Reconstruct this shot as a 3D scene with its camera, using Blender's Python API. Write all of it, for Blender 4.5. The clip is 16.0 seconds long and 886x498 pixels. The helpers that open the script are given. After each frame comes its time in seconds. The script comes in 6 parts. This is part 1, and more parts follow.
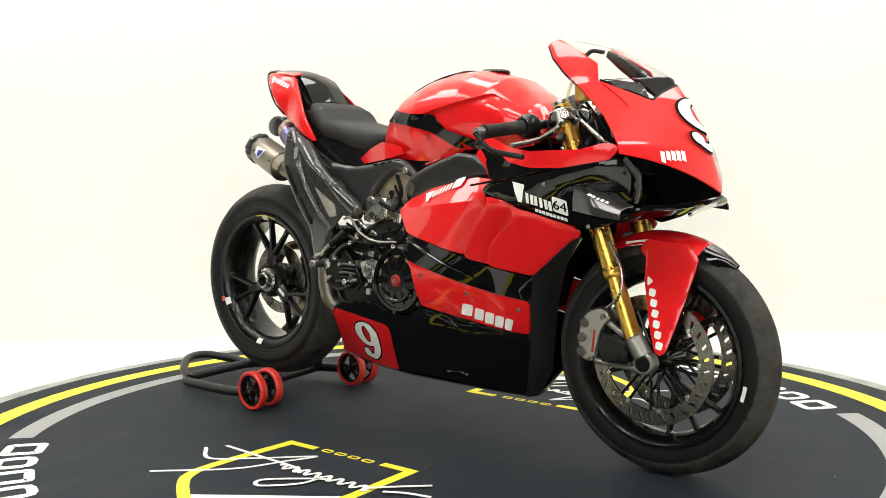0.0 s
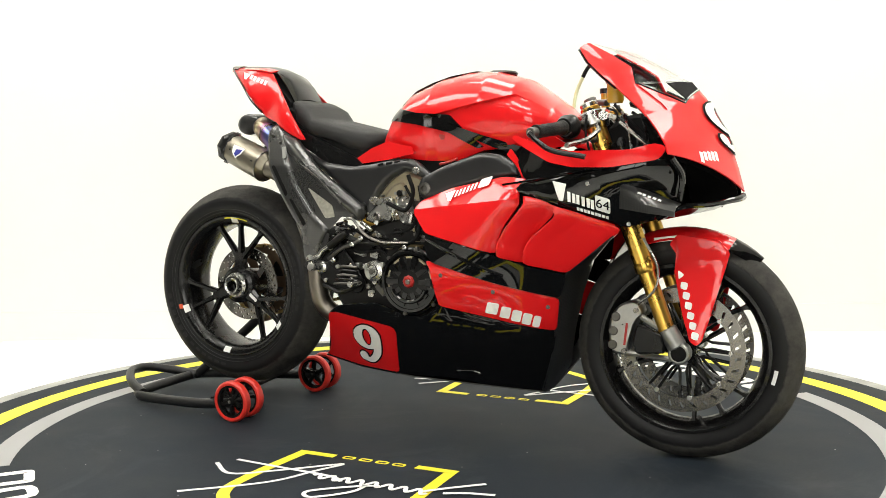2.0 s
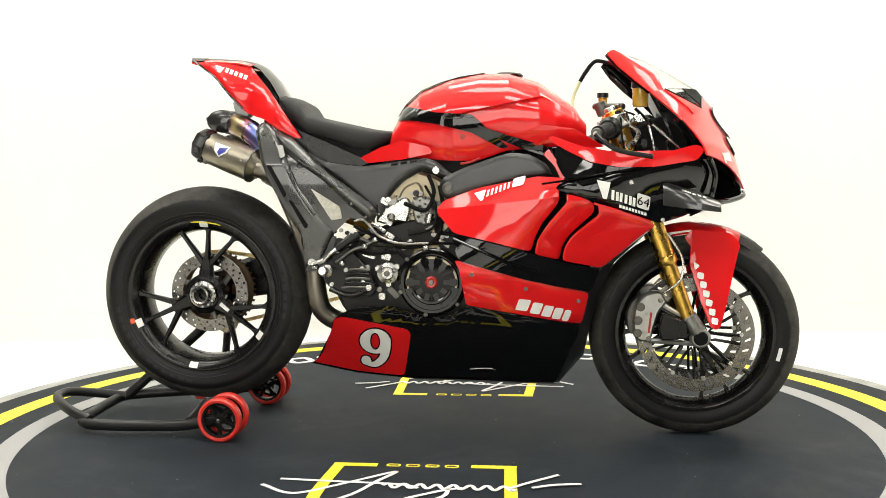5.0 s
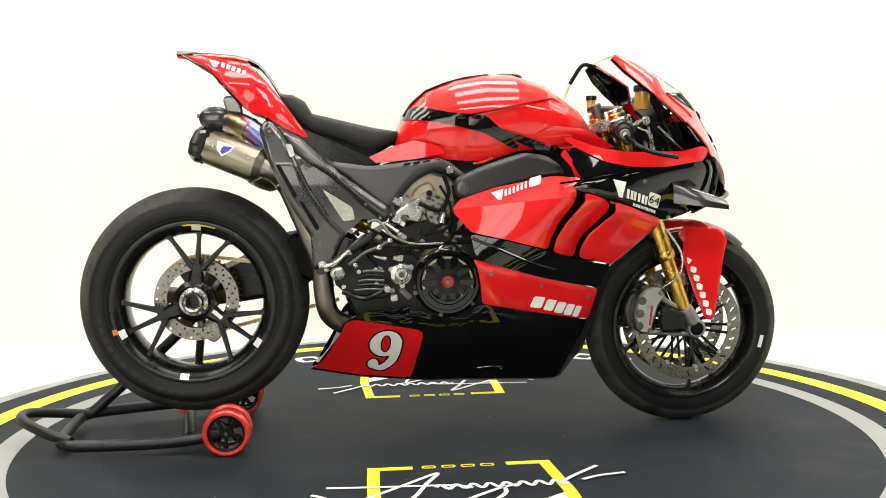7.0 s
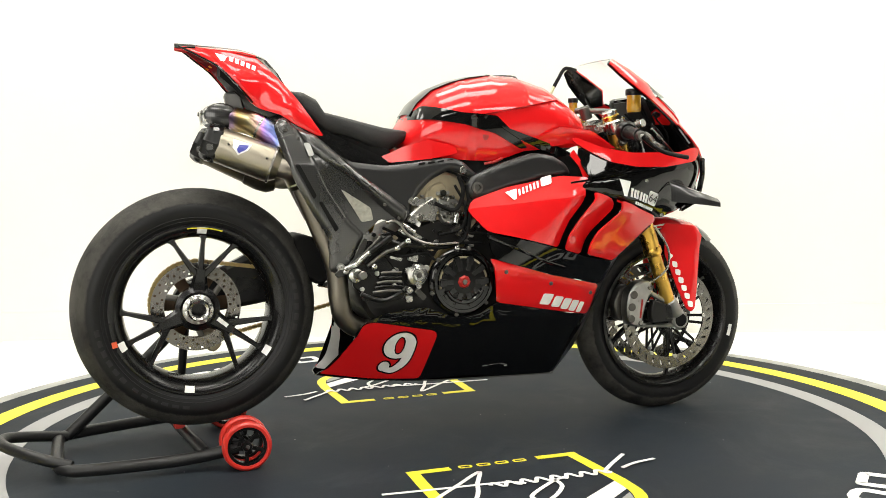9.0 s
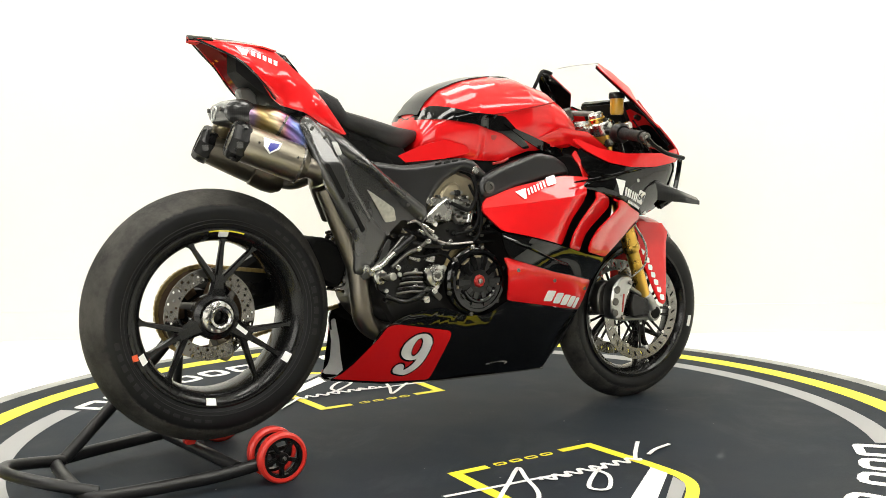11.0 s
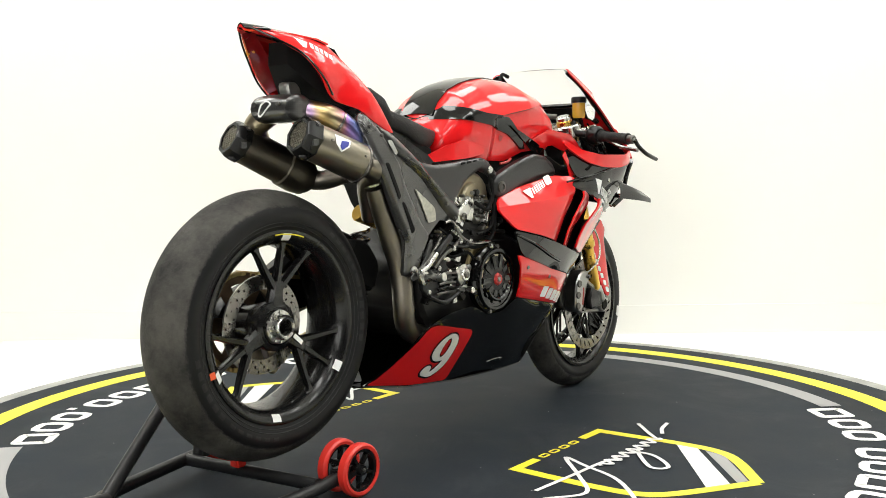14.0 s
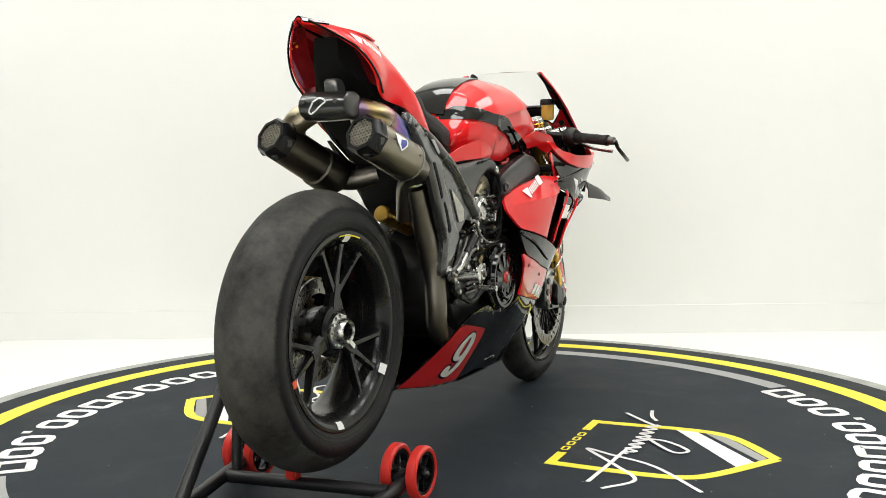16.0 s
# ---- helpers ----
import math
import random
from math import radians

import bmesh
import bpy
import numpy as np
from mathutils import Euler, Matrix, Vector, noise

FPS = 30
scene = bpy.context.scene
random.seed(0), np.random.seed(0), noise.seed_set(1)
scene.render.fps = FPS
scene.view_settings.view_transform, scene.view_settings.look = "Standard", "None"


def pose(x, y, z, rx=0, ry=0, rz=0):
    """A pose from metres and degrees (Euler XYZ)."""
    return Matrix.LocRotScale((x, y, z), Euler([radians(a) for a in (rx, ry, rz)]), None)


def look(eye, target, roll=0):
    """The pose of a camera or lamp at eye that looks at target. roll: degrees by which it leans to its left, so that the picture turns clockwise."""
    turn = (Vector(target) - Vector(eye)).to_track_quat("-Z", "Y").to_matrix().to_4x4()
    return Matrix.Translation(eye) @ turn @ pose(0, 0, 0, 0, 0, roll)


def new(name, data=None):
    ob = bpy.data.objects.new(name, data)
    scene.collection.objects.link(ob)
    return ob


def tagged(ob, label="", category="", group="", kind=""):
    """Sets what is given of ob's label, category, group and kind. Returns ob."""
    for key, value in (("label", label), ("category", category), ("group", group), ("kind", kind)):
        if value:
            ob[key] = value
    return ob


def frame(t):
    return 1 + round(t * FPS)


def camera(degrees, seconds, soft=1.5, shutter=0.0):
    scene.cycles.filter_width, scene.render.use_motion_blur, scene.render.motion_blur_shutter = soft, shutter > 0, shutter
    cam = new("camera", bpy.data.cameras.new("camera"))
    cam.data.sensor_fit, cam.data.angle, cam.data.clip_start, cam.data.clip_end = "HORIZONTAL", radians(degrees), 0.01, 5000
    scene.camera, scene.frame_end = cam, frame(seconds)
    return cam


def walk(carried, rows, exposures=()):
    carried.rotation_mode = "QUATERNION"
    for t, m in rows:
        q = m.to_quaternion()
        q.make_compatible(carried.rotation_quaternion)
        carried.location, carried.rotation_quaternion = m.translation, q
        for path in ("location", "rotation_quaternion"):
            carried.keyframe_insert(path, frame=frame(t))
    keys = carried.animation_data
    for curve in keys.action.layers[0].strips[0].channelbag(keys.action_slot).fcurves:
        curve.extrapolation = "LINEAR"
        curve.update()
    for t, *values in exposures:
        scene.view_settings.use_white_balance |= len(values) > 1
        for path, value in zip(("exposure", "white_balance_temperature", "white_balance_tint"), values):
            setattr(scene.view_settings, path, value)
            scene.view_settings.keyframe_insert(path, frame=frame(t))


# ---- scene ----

# camera: fixed on its tripod before the turntable
cam = camera(48.92, 16.0, soft=0.75)
EYE = Vector((0.0, -2.940, 0.781))
AIM = EYE + Vector((-0.00103, 0.99679, -0.08008))
walk(cam, [(0.0, look(EYE, AIM, -0.665)), (16.0, look(EYE, AIM, -0.665))], exposures=[(0.0, -0.24, 6550, 10), (2.0, -0.13, 6650, 10), (5.0, -0.11, 6700, 10), (10.0, -0.11, 6650, 10), (13.0, -0.13, 6530, 10), (16.0, -0.42, 6300, 10)])


def table_angle(t):
    return 6.2 + 6.5336 * (t - 7.0) + 0.00145 * (t - 7.0) ** 2


# ---- light: a white windowless studio under ceiling panels ----
world = bpy.data.worlds.new("studio_dark")
world.use_nodes = True
world.node_tree.nodes["Background"].inputs[0].default_value = (0.9, 0.95, 1.0, 1)
world.node_tree.nodes["Background"].inputs[1].default_value = 0.02
scene.world = world
PANELS = [(x, y, w) for y, w in ((-3.4, 20), (-1.6, 20), (-0.2, 12), (1.05, 8)) for x in (-2.2, 0.0, 2.2)]
CEIL = 3.1
for x, y, watts in PANELS:
    la = bpy.data.lights.new("panel_light", "AREA")
    la.shape, la.size, la.size_y = "RECTANGLE", 1.2, 0.6
    la.energy, la.color = watts, (1.0, 0.992, 0.938)
    new("panel_light", la).matrix_world = pose(x, y, CEIL - 0.05)
WIN = (-3.0, 0.2, 0.55, 2.45)
wl = bpy.data.lights.new("window_daylight", "AREA")
wl.shape, wl.size, wl.size_y = "RECTANGLE", WIN[1] - WIN[0], WIN[3] - WIN[2]
wl.energy, wl.color = 48, (1.0, 0.988, 0.94)
new("window_daylight", wl).matrix_world = pose((WIN[0] + WIN[1]) / 2, -5.17, (WIN[2] + WIN[3]) / 2, 90, 0, 0)


# ---- materials ----
def surface(name, color, rough=0.5, metal=0.0, coat=0.0, var=0.12, scale=12.0, bump=0.04, grain=250.0, emit=0.0, detail=4.0, spec=0.5):
    m = bpy.data.materials.new(name)
    m.use_nodes = True
    nt = m.node_tree
    b = nt.nodes["Principled BSDF"]
    tc = nt.nodes.new("ShaderNodeTexCoord")
    big = nt.nodes.new("ShaderNodeTexNoise")
    big.inputs["Scale"].default_value, big.inputs["Detail"].default_value = scale, detail
    nt.links.new(tc.outputs["Object"], big.inputs["Vector"])
    fine = nt.nodes.new("ShaderNodeTexNoise")
    fine.inputs["Scale"].default_value, fine.inputs["Detail"].default_value = grain, 3.0
    nt.links.new(tc.outputs["Object"], fine.inputs["Vector"])
    mix = nt.nodes.new("ShaderNodeMix")
    mix.data_type = "RGBA"
    mix.inputs[6].default_value = (*[c * (1 - var) for c in color], 1)
    mix.inputs[7].default_value = (*[min(1, c * (1 + var)) for c in color], 1)
    nt.links.new(big.outputs["Fac"], mix.inputs[0])
    nt.links.new(mix.outputs[2], b.inputs["Base Color"])
    mr = nt.nodes.new("ShaderNodeMapRange")
    mr.inputs["To Min"].default_value, mr.inputs["To Max"].default_value = rough * 0.8, min(1, rough * 1.2)
    nt.links.new(big.outputs["Fac"], mr.inputs["Value"])
    nt.links.new(mr.outputs[0], b.inputs["Roughness"])
    b.inputs["Metallic"].default_value = metal
    b.inputs["Specular IOR Level"].default_value = spec
    b.inputs["Coat Weight"].default_value, b.inputs["Coat Roughness"].default_value = coat, 0.03
    if bump:
        bp = nt.nodes.new("ShaderNodeBump")
        bp.inputs["Strength"].default_value, bp.inputs["Distance"].default_value = bump, 0.002
        nt.links.new(fine.outputs["Fac"], bp.inputs["Height"])
        nt.links.new(bp.outputs[0], b.inputs["Normal"])
    if emit:
        b.inputs["Emission Color"].default_value, b.inputs["Emission Strength"].default_value = (*color, 1), emit
    return m


def carbon(name, dark, light, rough=0.35, coat=0.6, scale=260.0):
    m = surface(name, dark, rough, 0.0, coat, 0.1, 6, 0, 100)
    nt = m.node_tree
    b = nt.nodes["Principled BSDF"]
    tc = nt.nodes.new("ShaderNodeTexCoord")
    mp = nt.nodes.new("ShaderNodeMapping")
    mp.inputs["Rotation"].default_value = (0, radians(45), 0)
    nt.links.new(tc.outputs["Object"], mp.inputs[0])
    ck = nt.nodes.new("ShaderNodeTexChecker")
    ck.inputs["Scale"].default_value = scale
    ck.inputs[1].default_value, ck.inputs[2].default_value = (*dark, 1), (*light, 1)
    nt.links.new(mp.outputs[0], ck.inputs[0])
    nt.links.new(ck.outputs[0], b.inputs["Base Color"])
    return m


def rubber_mat():
    """slick rubber, scrubbed grey in patches, with dust"""
    m = surface("tyre_rubber", (0.0065, 0.0065, 0.0065), 0.62, 0, 0, 0.4, 9, 0.7, 300, spec=0.22)
    nt = m.node_tree
    b = nt.nodes["Principled BSDF"]
    src = b.inputs["Base Color"].links[0].from_socket
    tc = nt.nodes.new("ShaderNodeTexCoord")
    n = nt.nodes.new("ShaderNodeTexNoise")
    n.inputs["Scale"].default_value, n.inputs["Detail"].default_value, n.inputs["Roughness"].default_value = 11.0, 12.0, 0.78
    nt.links.new(tc.outputs["Object"], n.inputs["Vector"])
    r = nt.nodes.new("ShaderNodeValToRGB")
    r.color_ramp.elements[0].position, r.color_ramp.elements[1].position = 0.47, 0.64
    nt.links.new(n.outputs["Fac"], r.inputs[0])
    mx = nt.nodes.new("ShaderNodeMix")
    mx.data_type = "RGBA"
    nt.links.new(r.outputs[0], mx.inputs[0])
    nt.links.new(src, mx.inputs[6])
    mx.inputs[7].default_value = (0.040, 0.038, 0.034, 1)
    nt.links.new(mx.outputs[2], b.inputs["Base Color"])
    return m


def tyre_mat(name, axle, radius):
    """racing rubber: smooth dark sidewall, scrubbed brown-grey tread with pickup"""
    m = surface(name, (0.006, 0.006, 0.0065), 0.5, 0, 0, 0.4, 9, 0.35, 300, spec=0.25)
    nt = m.node_tree
    b = nt.nodes["Principled BSDF"]
    dark = b.inputs["Base Color"].links[0].from_socket
    tc = nt.nodes.new("ShaderNodeTexCoord")
    off = nt.nodes.new("ShaderNodeVectorMath")
    off.operation = "SUBTRACT"
    off.inputs[1].default_value = (axle[0], 0, axle[1])
    nt.links.new(tc.outputs["Object"], off.inputs[0])
    fl = nt.nodes.new("ShaderNodeVectorMath")
    fl.operation = "MULTIPLY"
    fl.inputs[1].default_value = (1, 0, 1)
    nt.links.new(off.outputs[0], fl.inputs[0])
    ln = nt.nodes.new("ShaderNodeVectorMath")
    ln.operation = "LENGTH"
    nt.links.new(fl.outputs[0], ln.inputs[0])
    wob = nt.nodes.new("ShaderNodeTexNoise")
    wob.inputs["Scale"].default_value, wob.inputs["Detail"].default_value, wob.inputs["Roughness"].default_value = 60.0, 8.0, 0.75
    nt.links.new(tc.outputs["Object"], wob.inputs["Vector"])
    ad = nt.nodes.new("ShaderNodeMath")
    ad.operation = "MULTIPLY_ADD"
    ad.inputs[1].default_value = 0.016
    nt.links.new(wob.outputs["Fac"], ad.inputs[0])
    nt.links.new(ln.outputs["Value"], ad.inputs[2])
    edge = nt.nodes.new("ShaderNodeMapRange")
    edge.inputs["From Min"].default_value, edge.inputs["From Max"].default_value = radius * 0.868 + 0.008, radius * 0.885 + 0.008
    nt.links.new(ad.outputs[0], edge.inputs["Value"])
    big = nt.nodes.new("ShaderNodeTexNoise")
    big.inputs["Scale"].default_value, big.inputs["Detail"].default_value, big.inputs["Roughness"].default_value = 8.0, 12.0, 0.72
    nt.links.new(tc.outputs["Object"], big.inputs["Vector"])
    ramp = nt.nodes.new("ShaderNodeValToRGB")
    ramp.color_ramp.elements[0].position, ramp.color_ramp.elements[0].color = 0.34, (0.011, 0.011, 0.0105, 1)
    ramp.color_ramp.elements[1].position, ramp.color_ramp.elements[1].color = 0.64, (0.066, 0.063, 0.056, 1)
    nt.links.new(big.outputs["Fac"], ramp.inputs[0])
    mx = nt.nodes.new("ShaderNodeMix")
    mx.data_type = "RGBA"
    nt.links.new(edge.outputs[0], mx.inputs[0])
    nt.links.new(dark, mx.inputs[6])
    nt.links.new(ramp.outputs[0], mx.inputs[7])
    nt.links.new(mx.outputs[2], b.inputs["Base Color"])
    rg = nt.nodes.new("ShaderNodeMapRange")
    rg.inputs["To Min"].default_value, rg.inputs["To Max"].default_value = 0.42, 0.72
    nt.links.new(edge.outputs[0], rg.inputs["Value"])
    nt.links.new(rg.outputs[0], b.inputs["Roughness"])
    bp = nt.nodes.new("ShaderNodeBump")
    bp.inputs["Strength"].default_value, bp.inputs["Distance"].default_value = 0.55, 0.004
    hm = nt.nodes.new("ShaderNodeMath")
    hm.operation = "MULTIPLY"
    nt.links.new(wob.outputs["Fac"], hm.inputs[0])
    nt.links.new(edge.outputs[0], hm.inputs[1])
    nt.links.new(hm.outputs[0], bp.inputs["Height"])
    nt.links.new(bp.outputs[0], b.inputs["Normal"])
    return m


def glass_mat(name, tint):
    m = bpy.data.materials.new(name)
    m.use_nodes = True
    b = m.node_tree.nodes["Principled BSDF"]
    b.inputs["Base Color"].default_value = (*tint, 1)
    b.inputs["Roughness"].default_value, b.inputs["IOR"].default_value = 0.02, 1.06
    b.inputs["Transmission Weight"].default_value = 1.0
    return m


def mat_floor():
    """dark printed vinyl with dust specks and scuffs"""
    m = surface("dark_vinyl", (0.012, 0.0175, 0.024), 0.66, 0, 0, 0.6, 4.5, 0.14, 160, spec=0.22)
    nt = m.node_tree
    b = nt.nodes["Principled BSDF"]
    src = b.inputs["Base Color"].links[0].from_socket
    tc = nt.nodes.new("ShaderNodeTexCoord")
    vo = nt.nodes.new("ShaderNodeTexVoronoi")
    vo.inputs["Scale"].default_value = 13.0
    nt.links.new(tc.outputs["Object"], vo.inputs["Vector"])
    lt = nt.nodes.new("ShaderNodeMath")
    lt.operation = "LESS_THAN"
    lt.inputs[1].default_value = 0.030
    nt.links.new(vo.outputs["Distance"], lt.inputs[0])
    mx = nt.nodes.new("ShaderNodeMix")
    mx.data_type = "RGBA"
    nt.links.new(lt.outputs[0], mx.inputs[0])
    nt.links.new(src, mx.inputs[6])
    mx.inputs[7].default_value = (0.30, 0.30, 0.29, 1)
    # faint grey wipe marks
    st = nt.nodes.new("ShaderNodeTexNoise")
    st.inputs["Scale"].default_value, st.inputs["Detail"].default_value, st.inputs["Roughness"].default_value, st.inputs["Distortion"].default_value = 2.3, 9.0, 0.7, 1.2
    nt.links.new(tc.outputs["Object"], st.inputs["Vector"])
    ra = nt.nodes.new("ShaderNodeMapRange")
    ra.inputs["From Min"].default_value, ra.inputs["From Max"].default_value, ra.inputs["To Max"].default_value = 0.52, 0.80, 0.55
    nt.links.new(st.outputs["Fac"], ra.inputs["Value"])
    wm = nt.nodes.new("ShaderNodeMix")
    wm.data_type = "RGBA"
    wm.inputs[7].default_value = (0.055, 0.060, 0.066, 1)
    nt.links.new(ra.outputs[0], wm.inputs[0])
    nt.links.new(mx.outputs[2], wm.inputs[6])
    nt.links.new(wm.outputs[2], b.inputs["Base Color"])
    return m


def titanium_mat():
    """heat-tinted tube: gold, violet and blue bands along its length"""
    m = surface("heat_tinted_titanium", (0.5, 0.45, 0.4), 0.3, 1.0, 0, 0.1, 20, 0.03, 300)
    nt = m.node_tree
    b = nt.nodes["Principled BSDF"]
    tc = nt.nodes.new("ShaderNodeTexCoord")
    sx = nt.nodes.new("ShaderNodeSeparateXYZ")
    nt.links.new(tc.outputs["Object"], sx.inputs[0])
    ns = nt.nodes.new("ShaderNodeTexNoise")
    ns.inputs["Scale"].default_value = 25.0
    nt.links.new(tc.outputs["Object"], ns.inputs["Vector"])
    ad = nt.nodes.new("ShaderNodeMath")
    ad.operation = "MULTIPLY_ADD"
    ad.inputs[1].default_value = 0.05
    nt.links.new(ns.outputs["Fac"], ad.inputs[0])
    nt.links.new(sx.outputs["X"], ad.inputs[2])
    wv = nt.nodes.new("ShaderNodeMapRange")
    wv.inputs["From Min"].default_value, wv.inputs["From Max"].default_value = -0.64, -0.46
    nt.links.new(ad.outputs[0], wv.inputs["Value"])
    cr = nt.nodes.new("ShaderNodeValToRGB")
    el = cr.color_ramp.elements
    el[0].position, el[0].color = 0.05, (0.42, 0.36, 0.25, 1)
    el[1].position, el[1].color = 0.95, (0.30, 0.32, 0.22, 1)
    for pos, col in ((0.18, (0.30, 0.20, 0.34, 1)), (0.28, (0.42, 0.30, 0.12, 1)), (0.42, (0.40, 0.34, 0.20, 1)), (0.55, (0.40, 0.20, 0.24, 1)), (0.64, (0.30, 0.16, 0.42, 1)), (0.75, (0.14, 0.20, 0.45, 1)), (0.85, (0.45, 0.36, 0.14, 1))):
        e = el.new(pos)
        e.color = col
    nt.links.new(wv.outputs[0], cr.inputs[0])
    nt.links.new(cr.outputs[0], b.inputs["Base Color"])
    return m


M = {}
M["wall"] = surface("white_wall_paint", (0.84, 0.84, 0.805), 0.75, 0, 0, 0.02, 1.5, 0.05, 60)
# dark colour stands in for the missing light on the unseen camera side
M["charcoal"] = surface("charcoal_for_unlit_side", (0.05, 0.05, 0.052), 0.7, 0, 0, 0.1, 1.5, 0.05, 60)
M["floor"] = surface("white_floor_resin", (0.83, 0.83, 0.79), 0.4, 0, 0, 0.03, 1.2, 0.04, 50)
M["lip"] = surface("scuffed_edge_strip", (0.36, 0.36, 0.335), 0.6, 0, 0, 0.75, 9, 0.2, 90, detail=8)
M["vinyl"] = mat_floor()
M["yellow"] = surface("yellow_print", (0.87, 0.76, 0.035), 0.5, 0, 0, 0.06, 5, 0.06, 160)
M["grey_print"] = surface("grey_print", (0.33, 0.33, 0.33), 0.5, 0, 0, 0.06, 5, 0.06, 160)
M["white_print"] = surface("white_print", (0.82, 0.82, 0.80), 0.5, 0, 0, 0.05, 5, 0.06, 160)
M["red"] = surface("red_gloss_paint", (0.71, 0.008, 0.010), 0.35, 0, 1.0, 0.05, 5, 0.0, 100, spec=0.12)
M["black_gloss"] = surface("black_gloss_paint", (0.003, 0.003, 0.003), 0.3, 0, 1.0, 0.2, 5, 0.0, 100, spec=0.0)
M["satin"] = surface("satin_black_plastic", (0.005, 0.005, 0.005), 0.28, 0, 0.1, 0.25, 9, 0.12, 500, spec=0.24)
M["guard"] = surface("textured_black_plastic", (0.013, 0.013, 0.0135), 0.32, 0, 0.2, 0.25, 9, 0.15, 600, spec=0.5)
M["matte"] = surface("matte_black", (0.005, 0.005, 0.005), 0.65, 0, 0, 0.3, 14, 0.2, 300, spec=0.12)
M["rim"] = surface("black_anodised_rim", (0.005, 0.005, 0.005), 0.26, 0.0, 0.2, 0.2, 15, 0.03, 300, spec=0.28)
M["rubber"] = rubber_mat()
M["rear_rubber"] = tyre_mat("rear_tyre_rubber", (-0.736, 0.412), 0.3302)
M["front_rubber"] = tyre_mat("front_tyre_rubber", (0.736, 0.302), 0.3035)
M["moulded"] = surface("moulded_rubber_mark", (0.014, 0.014, 0.0145), 0.5, 0, 0, 0.3, 60, 0.2, 300, spec=0.3)
# near-black that puts the shade of deep recesses into the colour; no foam there
M["foam"] = surface("black_recess_shade", (0.0025, 0.0025, 0.0025), 0.9, 0, 0, 0.3, 30, 0.3, 300, spec=0.04)
M["lens"] = surface("dark_red_lens", (0.16, 0.004, 0.006), 0.12, 0, 1.0, 0.4, 40, 0.0, 100)
M["amber_lens"] = surface("amber_lens", (0.75, 0.26, 0.02), 0.15, 0, 0.8, 0.2, 40, 0.0, 100)
M["seat"] = surface("black_seat_foam", (0.010, 0.010, 0.010), 0.55, 0, 0, 0.25, 14, 0.5, 700, spec=0.35)
M["carbon"] = carbon("carbon_weave", (0.010, 0.010, 0.010), (0.020, 0.020, 0.019), 0.3, 0.7)
M["carbon_matt"] = carbon("grey_carbon_weave", (0.018, 0.018, 0.017), (0.025, 0.025, 0.024), 0.28, 0.8)
M["alu"] = surface("brushed_aluminium", (0.52, 0.515, 0.49), 0.27, 1.0, 0, 0.2, 25, 0.1, 350)
M["cast"] = surface("cast_magnesium", (0.38, 0.33, 0.23), 0.45, 0.8, 0, 0.35, 30, 0.25, 250)
M["castgrey"] = surface("grey_cast_aluminium", (0.30, 0.30, 0.285), 0.42, 0.9, 0, 0.2, 25, 0.2, 350)
M["engine"] = surface("engine_casting", (0.009, 0.0085, 0.008), 0.45, 0.0, 0.05, 0.5, 25, 0.25, 250, spec=0.28)
M["brass_case"] = surface("bronze_casting", (0.30, 0.235, 0.12), 0.42, 0.85, 0, 0.35, 30, 0.2, 250)
M["steel"] = surface("brake_steel", (0.22, 0.21, 0.195), 0.27, 1.0, 0, 0.3, 18, 0.06, 300)
M["darksteel"] = surface("dark_steel", (0.13, 0.125, 0.115), 0.4, 0.9, 0, 0.35, 25, 0.15, 300)
M["gold"] = surface("gold_anodised", (0.70, 0.43, 0.09), 0.28, 1.0, 0, 0.1, 20, 0.03, 300)
M["chain"] = surface("brass_chain", (0.40, 0.30, 0.13), 0.4, 1.0, 0, 0.3, 60, 0.1, 300)
M["sprocket"] = surface("brown_sprocket_steel", (0.10, 0.065, 0.04), 0.45, 0.8, 0, 0.3, 25, 0.1, 300)
M["can"] = surface("brushed_titanium", (0.27, 0.245, 0.195), 0.36, 1.0, 0, 0.2, 14, 0.12, 350)
M["candark"] = surface("sooty_titanium", (0.095, 0.085, 0.068), 0.42, 1.0, 0, 0.35, 10, 0.12, 350)
M["tinted"] = titanium_mat()
M["header"] = surface("heat_browned_steel", (0.19, 0.172, 0.145), 0.36, 1.0, 0, 0.35, 8, 0.1, 250)
M["red_plastic"] = surface("red_anodised", (0.36, 0.015, 0.012), 0.35, 0.2, 0.3, 0.15, 20, 0.05, 200)
M["red_poly"] = surface("red_polyurethane", (0.62, 0.028, 0.018), 0.38, 0, 0.2, 0.15, 20, 0.1, 200)
M["tube"] = surface("black_powder_coat", (0.010, 0.010, 0.0105), 0.42, 0, 0.1, 0.25, 12, 0.2, 400, spec=0.35)
M["white"] = surface("white_vinyl_sticker", (0.82, 0.82, 0.80), 0.4, 0, 0.3, 0.04, 20, 0.0, 100)
M["blue"] = surface("blue_sticker", (0.03, 0.04, 0.30), 0.4, 0, 0.3, 0.1, 20, 0.0, 100)
M["fluid"] = surface("amber_brake_fluid", (0.45, 0.25, 0.02), 0.15, 0, 0.6, 0.2, 20, 0.0, 100)
M["clear_hose"] = surface("milky_hose", (0.55, 0.60, 0.35), 0.3, 0, 0.3, 0.1, 20, 0.0, 100)
# pale colour for the wall's reflection in the glossy inside of the belly pan
M["pale_sheen"] = surface("pale_painted_reflection", (0.78, 0.78, 0.75), 0.5, 0.0, 0, 0.15, 18, 0.1, 200)
M["panel"] = surface("panel_diffuser", (1.0, 0.985, 0.94), 0.5, 0, 0, 0.01, 3, 0.0, 100, emit=5.0)
